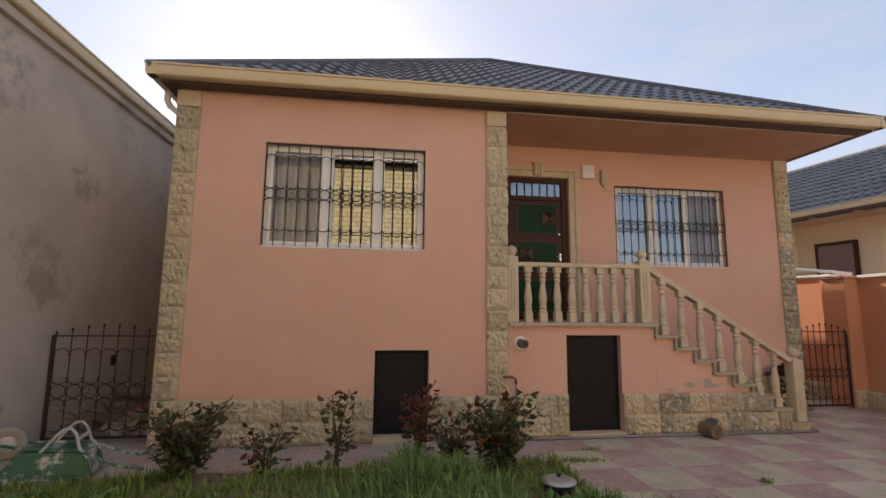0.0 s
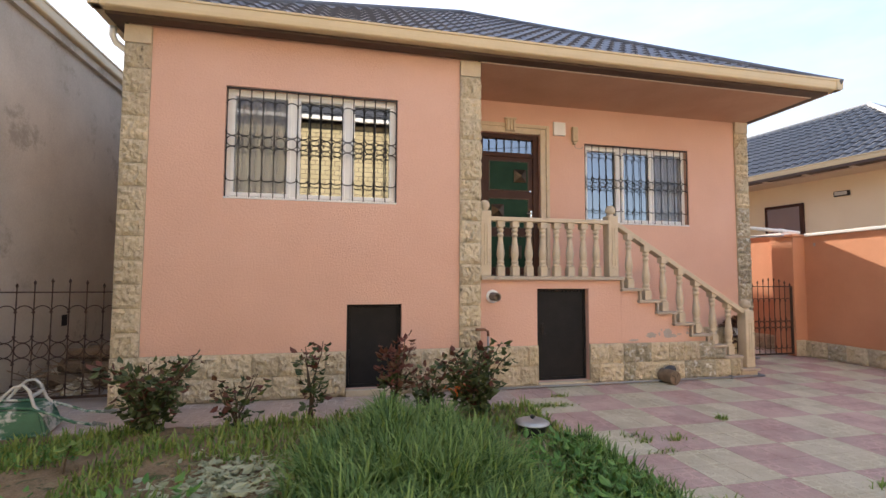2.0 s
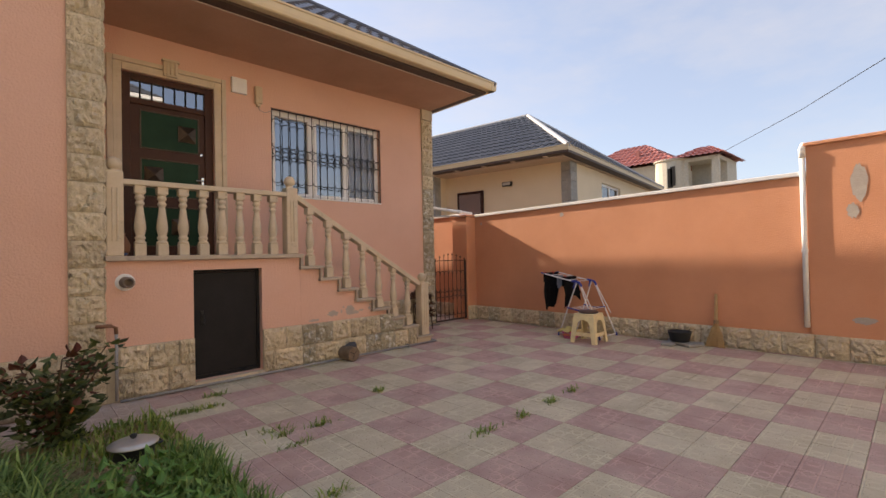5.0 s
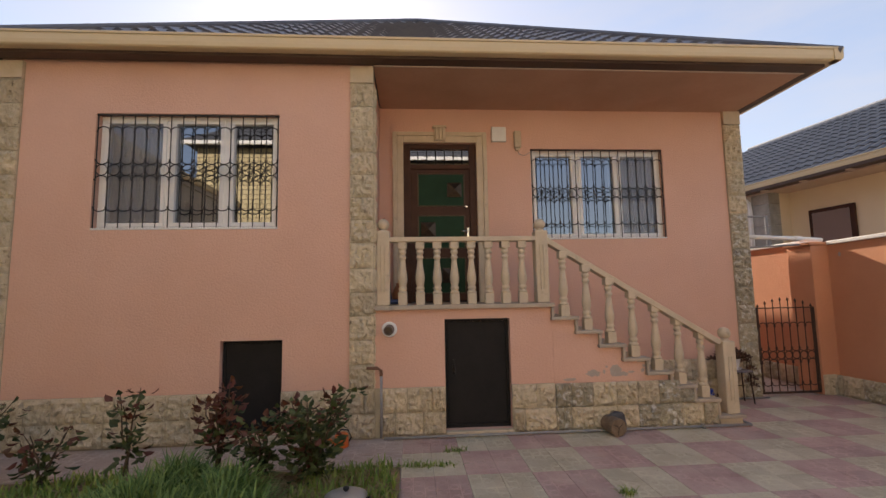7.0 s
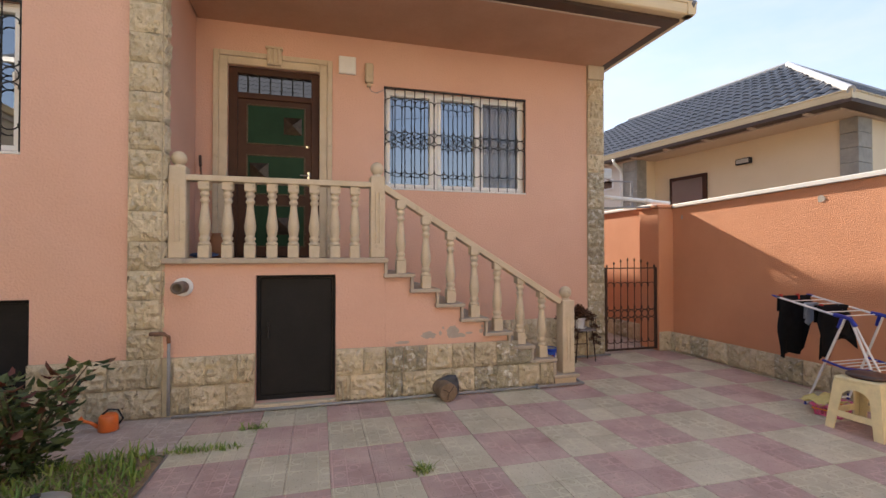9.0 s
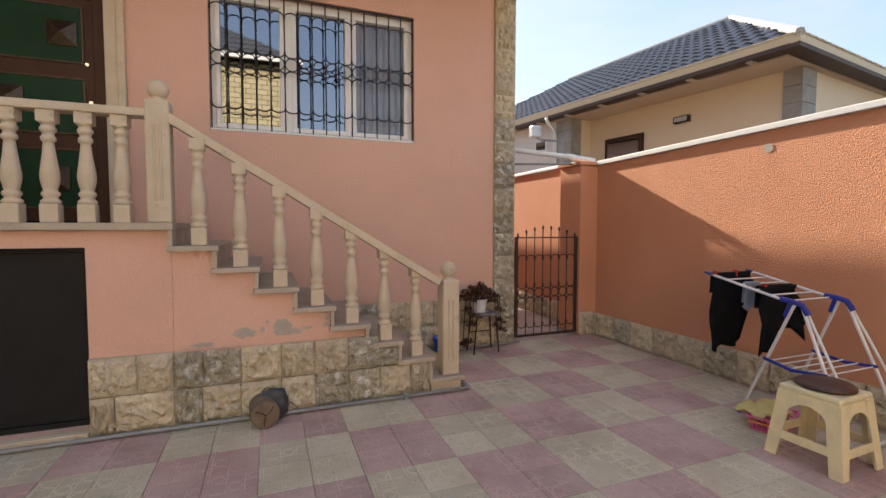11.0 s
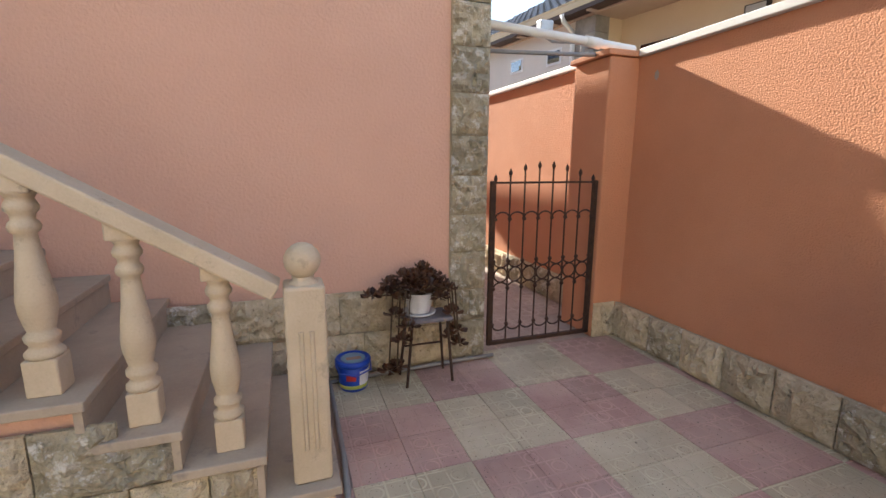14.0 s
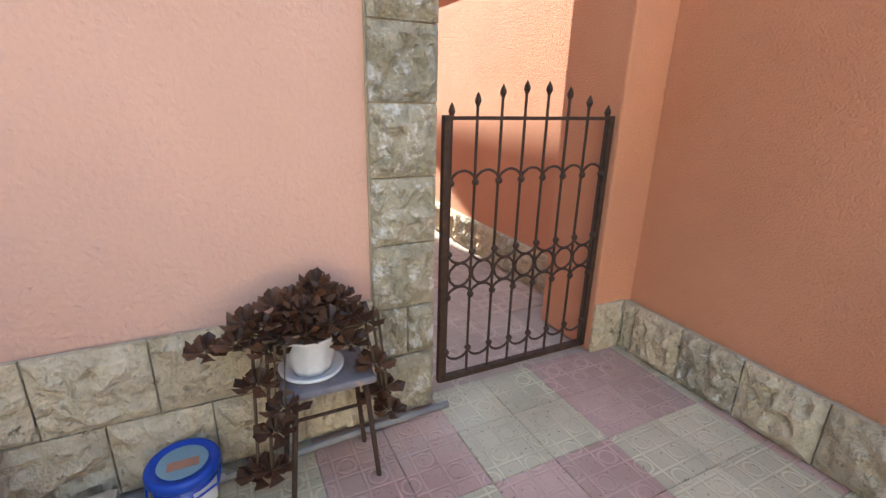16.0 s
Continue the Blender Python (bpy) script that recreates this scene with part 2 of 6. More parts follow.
# tile paving: colour, a faint embossed pattern of squares and rings, speckle and dirt
def paving(name, a, b):
    m, t, p = material(name, 0.82)
    N, L = t.nodes.new, t.links.new
    co, info = N("ShaderNodeTexCoord"), N("ShaderNodeObjectInfo")
    n1, n2 = N("ShaderNodeTexNoise"), N("ShaderNodeTexNoise")
    geo = N("ShaderNodeNewGeometry")
    n1.inputs["Scale"].default_value, n1.inputs["Detail"].default_value = 2.6, 6
    n2.inputs["Scale"].default_value, n2.inputs["Detail"].default_value = 75, 2
    L(geo.outputs["Position"], n1.inputs["Vector"]), L(geo.outputs["Position"], n2.inputs["Vector"])
    mix = N("ShaderNodeMixRGB")
    mix.inputs[1].default_value, mix.inputs[2].default_value = (*a, 1), (*b, 1)
    r = N("ShaderNodeMapRange")
    r.inputs[1].default_value, r.inputs[2].default_value = 0.32, 0.68
    L(n1.outputs["Fac"], r.inputs[0]), L(r.outputs[0], mix.inputs[0])
    hv = N("ShaderNodeHueSaturation")
    rr = N("ShaderNodeMapRange")
    rr.inputs[3].default_value, rr.inputs[4].default_value = 0.88, 1.1
    L(info.outputs["Random"], rr.inputs[0]), L(rr.outputs[0], hv.inputs["Value"]), L(mix.outputs[0], hv.inputs["Color"])
    # grime specks
    r2 = N("ShaderNodeMapRange")
    r2.inputs[1].default_value, r2.inputs[2].default_value = 0.66, 0.70
    L(n2.outputs["Fac"], r2.inputs[0])
    m2 = N("ShaderNodeMixRGB")
    m2.inputs[2].default_value = (0.12, 0.095, 0.07, 1)
    sc = N("ShaderNodeMath")
    sc.operation, sc.inputs[1].default_value = "MULTIPLY", 0.8
    L(r2.outputs[0], sc.inputs[0]), L(sc.outputs[0], m2.inputs[0]), L(hv.outputs[0], m2.inputs[1])
    dust = N("ShaderNodeMixRGB")
    dust.inputs[2].default_value = (min(1, a[0] * 1.5), min(1, a[1] * 1.6), min(1, a[2] * 1.6), 1)
    L(m2.outputs[0], dust.inputs[1])
    L(dust.outputs[0], p.inputs["Base Color"])
    # embossed lines: a grid of small squares, each second one with a ring
    sep = N("ShaderNodeSeparateXYZ")
    L(geo.outputs["Position"], sep.inputs[0])

    def math_node(op, x, y=None, v=None):
        q = N("ShaderNodeMath")
        q.operation = op
        L(x, q.inputs[0])
        if y is not None:
            L(y, q.inputs[1])
        if v is not None:
            q.inputs[1].default_value = v
        return q.outputs[0]
    cell = 0.094
    fx = math_node("SUBTRACT", math_node("FRACT", math_node("DIVIDE", sep.outputs[0], v=cell)), v=0.5)
    fy = math_node("SUBTRACT", math_node("FRACT", math_node("DIVIDE", sep.outputs[1], v=cell)), v=0.5)
    ax, ay = math_node("ABSOLUTE", fx), math_node("ABSOLUTE", fy)
    edge = math_node("MAXIMUM", ax, ay)
    rad = math_node("SQRT", math_node("ADD", math_node("MULTIPLY", fx, fx), math_node("MULTIPLY", fy, fy)))
    odd = math_node("MODULO", math_node("ADD", math_node("FLOOR", math_node("DIVIDE", sep.outputs[0], v=cell)), math_node("FLOOR", math_node("DIVIDE", sep.outputs[1], v=cell))), v=2.0)
    ring = math_node("ADD", math_node("ABSOLUTE", math_node("SUBTRACT", rad, v=0.36)), math_node("ABSOLUTE", odd))
    near_edge = math_node("SUBTRACT", math_node("MULTIPLY", edge, v=-1.0), v=-0.5)
    d = math_node("MINIMUM", near_edge, ring)
    rl = N("ShaderNodeMapRange")
    rl.inputs[1].default_value, rl.inputs[2].default_value = 0.025, 0.075
    L(d, rl.inputs[0])
    n3 = N("ShaderNodeTexNoise")
    n3.inputs["Scale"].default_value = 4.5
    L(geo.outputs["Position"], n3.inputs["Vector"])
    worn = N("ShaderNodeMapRange")
    worn.inputs[1].default_value, worn.inputs[2].default_value, worn.inputs[4].default_value = 0.40, 0.62, 0.75
    L(n3.outputs["Fac"], worn.inputs[0])
    groove = math_node("SUBTRACT", math_node("MULTIPLY", rl.outputs[0], v=-1.0), v=-1.0)
    L(math_node("MULTIPLY", groove, worn.outputs[0]), dust.inputs[0])
    hsum = math_node("ADD", rl.outputs[0], math_node("MULTIPLY", n2.outputs["Fac"], v=0.8))
    bp = N("ShaderNodeBump")
    bp.inputs["Strength"].default_value, bp.inputs["Distance"].default_value = 0.6, 0.004
    L(hsum, bp.inputs["Height"]), L(bp.outputs[0], p.inputs["Normal"])
    return m


TILE_PINK = paving("faded_red_tile", (0.40, 0.25, 0.22), (0.505, 0.365, 0.315))
TILE_CREAM = paving("faded_cream_tile", (0.44, 0.385, 0.275), (0.56, 0.495, 0.37))
TILE_GREY = paving("faded_border_tile", (0.43, 0.335, 0.285), (0.52, 0.42, 0.36))


# ---- building helpers ----
def mesh_of(name, bm, mat, smooth=False):
    me = bpy.data.meshes.new(name)
    bmesh.ops.scale(bm, vec=(U, U, U), verts=bm.verts)
    if smooth:
        for f in bm.faces:
            f.smooth = True
    bm.to_mesh(me)
    bm.free()
    me.materials.append(mat)
    return me


def part(name, bm, mat, parent=None, label="", smooth=False):
    ob = new(name, mesh_of(name, bm, mat, smooth))
    ob.parent = parent
    if label:
        tagged(ob, label)
    return ob


def structure(name, bm, mat, label, category, smooth=False):
    return tagged(part(name, bm, mat, None, "", smooth), label, category, kind="structure")


def thing(name, label, category, at=(0, 0, 0), turn=0.0, group="", kind=""):
    ob = new(name)
    ob.matrix_world = pose(at[0] * U, at[1] * U, at[2] * U, 0, 0, turn)
    return tagged(ob, label, category, group, kind)


def box(bm, x0, x1, y0, y1, z0, z1, bevel=0.0):
    vs = [bm.verts.new(p) for p in ((x0, y0, z0), (x1, y0, z0), (x1, y1, z0), (x0, y1, z0), (x0, y0, z1), (x1, y0, z1), (x1, y1, z1), (x0, y1, z1))]
    fs = [bm.faces.new([vs[i] for i in q]) for q in ((3, 2, 1, 0), (4, 5, 6, 7), (0, 1, 5, 4), (1, 2, 6, 5), (2, 3, 7, 6), (3, 0, 4, 7))]
    if bevel:
        es = list({e for f in fs for e in f.edges})
        bmesh.ops.bevel(bm, geom=es, offset=bevel, segments=2, profile=0.5, affect="EDGES")
    return vs


def B(x0, x1, y0, y1, z0, z1, bevel=0.0):
    bm = bmesh.new()
    box(bm, x0, x1, y0, y1, z0, z1, bevel)
    return bm


def tube(bm, pts, r, n=7, closed=False):
    """A round rod along points; r: one radius, or one for each point."""
    pts = [Vector(p) for p in pts]
    rs = r if isinstance(r, (list, tuple)) else [r] * len(pts)
    rings, k = [], len(pts)
    for i, p in enumerate(pts):
        a = pts[(i - 1) % k] if closed or i else p
        b = pts[(i + 1) % k] if closed or i < k - 1 else p
        d = (b - a).normalized()
        s = d.cross(Vector((0, 0, 1)) if abs(d.z) < 0.9 else Vector((0, 1, 0))).normalized()
        w = s.cross(d)
        rings.append([bm.verts.new(p + (s * math.cos(2 * math.pi * j / n) + w * math.sin(2 * math.pi * j / n)) * rs[i]) for j in range(n)])
    for i in range(k if closed else k - 1):
        a, b = rings[i], rings[(i + 1) % k]
        for j in range(n):
            bm.faces.new((a[j], a[(j + 1) % n], b[(j + 1) % n], b[j]))
    if not closed:
        bm.faces.new(rings[0][::-1]), bm.faces.new(rings[-1])
    return bm


def rod(pts, r, n=7):
    return tube(bmesh.new(), pts, r, n)


def lathe(bm, profile, x=0, y=0, n=16):
    rings = [[bm.verts.new((x + r * math.cos(2 * math.pi * j / n), y + r * math.sin(2 * math.pi * j / n), z)) for j in range(n)] for r, z in profile]
    for a, b in zip(rings, rings[1:]):
        for j in range(n):
            bm.faces.new((a[j], a[(j + 1) % n], b[(j + 1) % n], b[j]))
    bm.faces.new(rings[0][::-1]), bm.faces.new(rings[-1])
    return bm


def ball(bm, c, r, n=12):
    m = Matrix.Translation(c)
    bmesh.ops.create_uvsphere(bm, u_segments=n, v_segments=max(6, n * 2 // 3), radius=r, matrix=m)
    return bm


def wall_xz(x0, x1, z0, z1, y0, y1, holes):
    """A wall in the x-z plane from y0 to y1 thick, with rectangular holes (x0, x1, z0, z1) right through."""
    bm = bmesh.new()
    holes = [(max(a, x0), min(b, x1), max(c, z0), min(d, z1)) for a, b, c, d in holes]
    xs = sorted({x0, x1, *[h[0] for h in holes], *[h[1] for h in holes]})
    zs = sorted({z0, z1, *[h[2] for h in holes], *[h[3] for h in holes]})

    def solid(i, j):
        if not (0 <= i < len(xs) - 1 and 0 <= j < len(zs) - 1):
            return False
        cx, cz = (xs[i] + xs[i + 1]) / 2, (zs[j] + zs[j + 1]) / 2
        return not any(h[0] < cx < h[1] and h[2] < cz < h[3] for h in holes)

    def quad(*p):
        bm.faces.new([bm.verts.new(q) for q in p])
    for i in range(len(xs) - 1):
        for j in range(len(zs) - 1):
            if not solid(i, j):
                continue
            a, b, c, d = xs[i], xs[i + 1], zs[j], zs[j + 1]
            quad((a, y0, c), (b, y0, c), (b, y0, d), (a, y0, d))
            quad((b, y1, c), (a, y1, c), (a, y1, d), (b, y1, d))
            if not solid(i - 1, j):
                quad((a, y1, c), (a, y0, c), (a, y0, d), (a, y1, d))
            if not solid(i + 1, j):
                quad((b, y0, c), (b, y1, c), (b, y1, d), (b, y0, d))
            if not solid(i, j - 1):
                quad((a, y1, c), (b, y1, c), (b, y0, c), (a, y0, c))
            if not solid(i, j + 1):
                quad((a, y0, d), (b, y0, d), (b, y1, d), (a, y1, d))
    bmesh.ops.remove_doubles(bm, verts=bm.verts, dist=1e-5)
    return bm


# ---- ground ----
bm = bmesh.new()
G0 = 900
vs = [bm.verts.new(p) for p in ((-G0, -G0, -0.06), (G0, -G0, -0.06), (G0, G0, -0.06), (-G0, G0, -0.06))]
bm.faces.new(vs)
structure("ground", bm, GROUND, "bare dusty earth around the houses", "ground")
# mortar bed under the paving tiles
pavement = structure("pavement", B(-3.5, 7.9, -4.2, 14.0, -0.05, -0.008), CONC, "courtyard paved with faded pink and cream tiles", "pavement")

# planting bed, slightly uneven
BX0, BX1, BY0, BY1 = -3.42, 1.9, 0.75, 4.45
bm = bmesh.new()
nx, ny = 54, 38
grid = []
for j in range(ny + 1):
    row = []
    for i in range(nx + 1):
        x, y = BX0 + (BX1 - BX0) * i / nx, BY0 + (BY1 - BY0) * j / ny
        edge = min(1.0, min(BX1 - x, BY1 - y, y - BY0) / 0.12)
        z = 0.012 + edge * (0.035 + 0.05 * noise.noise((x * 1.3, y * 1.3, 0)) + 0.025 * noise.noise((x * 6, y * 6, 3)))
        row.append(bm.verts.new((x, y, max(z, 0.008))))
    grid.append(row)
for j in range(ny):
    for i in range(nx):
        bm.faces.new((grid[j][i], grid[j][i + 1], grid[j + 1][i + 1], grid[j + 1][i]))
structure("planting_bed", bm, SOIL, "weedy brown soil bed beside the paving", "soil bed", smooth=True)

# ---- house shell ----
FY, RY = 5.28, 6.345          # faces of the front block and of the porch wall
W1 = (-1.20, 0.635, 2.115, 3.33)
W2 = (3.60, 5.42, 2.11, 3.33)
D1 = (0.10, 0.705, 0.07, 0.988)
D2 = (2.34, 3.02, 0.05, 1.16)
DF = (1.915, 2.87, 1.31, 3.40)
wall_front = structure("wall_front", wall_xz(-2.15, 1.60, 0, 3.9, FY, FY + 0.25, [W1, D1]), PINK, "salmon pink plastered front wall of the house", "wall")
wall_porch = structure("wall_porch", wall_xz(1.602, 6.5, 0, 3.9, RY, RY + 0.25, [DF, W2]), PINK, "salmon pink plastered wall behind the porch", "wall")
structure("wall_return", B(1.35, 1.60, FY + 0.252, RY + 0.25, 0, 3.9), PINK, "salmon plastered side of the front block", "wall")
structure("wall_west", B(-2.15, -1.9, FY + 0.252, 15, 0, 3.9), PINK, "salmon plastered side wall of the house", "wall")
structure("wall_east", B(6.25, 6.5, RY + 0.252, 15, 0, 3.9), PINK, "salmon plastered side wall along the passage", "wall")
structure("wall_back", B(-1.9, 6.25, 14.75, 15, 0, 3.9), PINK, "salmon plastered back wall", "wall")
structure("floor", B(-1.9, 6.25, RY + 0.25, 14.75, 1.2, 1.3), DARKROOM, "floor inside the house, dimness put into its colour", "floor")
structure("interior_wall", B(-1.9, 6.25, 8.4, 8.55, 0, 3.9), DARKROOM, "inner wall seen through the windows, dimness put into its colour", "wall")
structure("ceiling", B(-1.9, 6.25, RY + 0.255, 14.75, 3.78, 3.86), DARKROOM, "ceiling inside the house, dimness put into its colour", "ceiling")
wall_under_porch = structure("wall_under_porch", wall_xz(1.602, 3.47, 0, 1.262, FY, FY + 0.2, [D2]), PINK, "salmon plastered front of the raised porch", "wall")

# eaves: soffit, dark board, gutter
EX0, EX1, EY0, EZ = -2.38, 6.735, 4.97, 3.895
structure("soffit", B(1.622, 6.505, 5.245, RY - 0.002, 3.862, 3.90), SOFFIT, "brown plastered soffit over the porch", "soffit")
structure("trim_soffit_edge", B(1.622, 6.52, 5.225, 5.243, 3.858, 3.884, 0.003), SOFFIT_EDGE, "pale edge strip along the soffit", "trim")
bm = bmesh.new()
box(bm, EX0 + 0.105, EX1 - 0.105, EY0 + 0.105, 5.223, 3.868, 3.985)
box(bm, EX0 + 0.105, -2.152, 5.225, 15.2, 3.868, 3.985)
box(bm, 6.522, EX1 - 0.105, 5.225, 15.2, 3.868, 3.985)
structure("trim_fascia", bm, FASCIA, "dark brown boarded underside of the eaves", "fascia")


def hip_roof(x0, x1, y0, y1, z0, apex_x, apex_y0, apex_y1, apex_z, wave, course, amp, tf=lambda p: p):
    """Four slopes of stepped, waved sheet: a front and a back hip and two long sides."""
    bm = bmesh.new()
    A0, A1 = Vector((apex_x, apex_y0, apex_z)), Vector((apex_x, apex_y1, apex_z))
    c = [Vector(p) for p in ((x0, y0, z0), (x1, y0, z0), (x1, y1, z0), (x0, y1, z0))]
    for bl, br, tl, tr in ((c[0], c[1], A0, A0), (c[1], c[2], A0, A1), (c[2], c[3], A1, A1), (c[3], c[0], A1, A0)):
        along = (br - bl).normalized()
        up = ((tl - bl) - along * (tl - bl).dot(along))
        length = up.length
        up.normalize()
        nrm = along.cross(up)
        rows = max(2, int(length / course))
        width = (br - bl).length
        cols = int(width / wave) * 6
        lines = []
        for r in range(rows + 1):
            for lift in ((0.0, amp * 1.5) if 0 < r < rows else ((amp * 1.5,) if r == 0 else (0.0,))):
                f = r / rows
                a, b = bl.lerp(tl, f), br.lerp(tr, f)
                ta, tb = (a - bl).dot(along), (b - bl).dot(along)
                line = []
                for i in range(cols + 1):
                    s = min(max(width * i / cols, ta), tb)
                    h = amp * math.cos(2 * math.pi * s / wave) + lift
                    line.append(tf(bl + along * s + up * (length * f) + nrm * h))
                lines.append(line)
        # within a course the sheet runs from its low front edge up to the next step
        for k in range(0, len(lines) - 1):
            a, b = lines[k], lines[k + 1]
            va, vb = [bm.verts.new(p) for p in a], [bm.verts.new(p) for p in b]
            for i in range(cols):
                flat_a, flat_b = (a[i] - a[i + 1]).length < 1e-6, (b[i] - b[i + 1]).length < 1e-6
                if flat_a and flat_b:
                    continue
                bm.faces.new((va[i], va[i + 1], vb[i]) if flat_b else (va[i], vb[i + 1], vb[i]) if flat_a else (va[i], va[i + 1], vb[i + 1], vb[i]))
    return bm


roof = structure("roof", hip_roof(EX0 + 0.03, EX1 - 0.03, EY0 + 0.03, 15.3, 3.99, 2.15, 8.3, 12.2, 6.31, 0.19, 0.33, 0.018), ROOF, "dark grey metal tile hip roof", "roof", smooth=True)
bm = bmesh.new()
for a, b in (((EX0, EY0, 4.0), (2.15, 8.3, 6.34)), ((EX1, EY0, 4.0), (2.15, 8.3, 6.34)), ((2.15, 8.3, 6.34), (2.15, 12.2, 6.34))):
    tube(bm, [a, b], 0.05, 8)
part("ridge_cap", bm, ROOF, roof)


def gutter(bm, a, b, out):
    """A half-round-fronted gutter between two corners; out: the side it faces."""
    a, b, out = Vector(a), Vector(b), Vector(out)
    prof = [(0.0, 0.12), (0.0, 0.0), (0.085, 0.0), (0.1, 0.012), (0.106, 0.05), (0.106, 0.112), (0.119, 0.117), (0.119, 0.138), (0.09, 0.136)]
    la, lb = [[bm.verts.new(p + out * (o - 0.1) + Vector((0, 0, z))) for o, z in prof] for p in (a, b)]
    for i in range(len(prof) - 1):
        bm.faces.new((la[i], lb[i], lb[i + 1], la[i + 1]))
    bm.faces.new(la), bm.faces.new(lb[::-1])


bm = bmesh.new()
gutter(bm, (EX0 - 0.0, EY0 + 0.0, EZ), (EX1, EY0, EZ), (0, -1, 0))
gutter(bm, (EX1, EY0 - 0.015, EZ), (EX1, 15.3, EZ), (1, 0, 0))
gutter(bm, (EX0, EY0 - 0.015, EZ), (EX0, 15.3, EZ), (-1, 0, 0))
part("gutter", bm, GUTTER, roof, "beige metal rain gutter")
bm = rod([(-2.345, 5.4, 3.92), (-2.345, 5.4, 3.8), (-2.32, 5.42, 3.74), (-2.22, 5.45, 3.66), (-2.21, 5.46, 3.5), (-2.21, 5.46, 0.2)], 0.035, 8)
part("downpipe", bm, WHITEPAINT, roof, "white rain downpipe at the corner", smooth=True)


# ---- rough stone blocks ----
def block_mesh(k):
    """A rock-faced block, 1 x 1 x 1, its face at y = -1 and its back at y = 0."""
    bm = bmesh.new()
    nx_, nz_ = 10, 7
    face = []
    for j in range(nz_ + 1):
        row = []
        for i in range(nx_ + 1):
            u, v = i / nx_, j / nz_
            e = min(u, 1 - u, v, 1 - v)
            d = 0.35 if e < 0.01 else 0.42 + 0.4 * min(1.0, e * 6) + 0.55 * noise.noise((u * 3.1 + 7 * k, v * 2.6, k)) + 0.75 * noise.noise((u * 7.5 + k, v * 6, 3 * k))
            row.append(bm.verts.new((u - 0.5, -max(0.3, min(d, 1.15)), v - 0.5)))
        face.append(row)
    for j in range(nz_):
        for i in range(nx_):
            bm.faces.new((face[j][i], face[j][i + 1], face[j + 1][i + 1], face[j + 1][i]))
    ring = face[0] + [r[-1] for r in face[1:]] + face[-1][-2::-1] + [r[0] for r in face[-2:0:-1]]
    back = [bm.verts.new((v.co.x, 0, v.co.z)) for v in ring]
    n = len(ring)
    for i in range(n):
        bm.faces.new((ring[(i + 1) % n], ring[i], back[i], back[(i + 1) % n]))
    return bm


BLOCKS, BLOCKS_OLD = [], []
for k in range(7):
    for store, mat in ((BLOCKS, STONE), (BLOCKS_OLD, STONE_OLD)):
        bm = block_mesh(k)
        bmesh.ops.scale(bm, vec=(1 / U, 1 / U, 1 / U), verts=bm.verts)
        store.append(mesh_of("stone_block", bm, mat, smooth=False))
block_n = [0]


def stone(parent, x, y, z, w, h, depth=0.05, turn=0.0, old=False, gap=0.006):
    """A block on a wall: (x, y) its middle on the wall's face, z its middle height."""
    block_n[0] += 1
    k = block_n[0] * 5 % 7
    ob = new("stone_block", (BLOCKS_OLD if old else BLOCKS)[k])
    flip = -1 if block_n[0] % 2 else 1
    ob.matrix_world = pose(x * U, y * U, z * U, 0, 0, turn) @ Matrix.Diagonal((flip * (w - gap) * U, depth * U, (h - gap) * U * (1 if block_n[0] % 3 else -1), 1))
    ob.parent = parent
    return ob


# ---- front plinths and pilasters ----
COURSES = [0.484, 0.727, 0.967, 1.209, 1.449, 1.696, 1.958, 2.2, 2.437, 2.678, 2.921, 3.166, 3.42, 3.677, 3.865]


pil_a = structure("pilaster_west", B(-2.17, -1.92, FY - 0.012, FY + 0.1, 0, 3.864), MORTAR, "rough cream limestone pilaster at the house corner", "pilaster")
pil_b = structure("pilaster_middle", B(1.372, 1.618, FY - 0.012, FY + 0.1, 0, 3.864), MORTAR, "rough cream limestone pilaster beside the porch", "pilaster")
pil_c = structure("pilaster_east", B(6.305, 6.548, RY - 0.012, RY + 0.252, 0, 3.864), MORTAR, "weathered limestone pilaster beside the passage gate", "pilaster")
for a, b in zip(COURSES, COURSES[1:]):
    h, z = b - a, (a + b) / 2
    if z < 3.75:
        stone(pil_a, -2.045, FY - 0.012, z, 0.25, h)
        stone(pil_b, 1.495, FY - 0.012, z, 0.246, h)
        stone(pil_c, 6.427, RY - 0.012, z, 0.243, h, old=z < 2.5)
        stone(pil_b, 1.618, FY + 0.06, z, 0.14, h, depth=0.03, turn=90)
    else:
        for q, x, w, y in ((pil_a, -2.045, 0.25, FY), (pil_b, 1.495, 0.246, FY), (pil_c, 6.427, 0.243, RY)):
            part("stone_cap", B(x - w / 2, x + w / 2, y - 0.042, y - 0.01, a + 0.004, b, 0.004), LIME, q)


def plinth_rows(parent, x0, x1, y, rows, length=0.262, start=0.0, turn=0, old=False, along="x", skip=None, jitter=0.03, depth=0.05):
    """Courses of rough blocks along a wall face; rows: (z0, z1, shift)."""
    rng = random.Random(int(abs(x0) * 100) + int(y * 10))
    for z0, z1, shift in rows:
        edges = [x0]
        p = x0 + shift
        while p < x1 - 0.08:
            if p > x0 + 0.06:
                edges.append(p)
            p += length + rng.uniform(-jitter, jitter)
        edges.append(x1)
        for a, b in zip(edges, edges[1:]):
            if skip and skip((a + b) / 2, (z0 + z1) / 2):
                continue
            at = ((a + b) / 2, y) if along == "x" else (y, (a + b) / 2)
            stone(parent, *at, (z0 + z1) / 2, b - a, z1 - z0, depth=depth, turn=turn, old=old if isinstance(old, bool) else rng.random() < old)


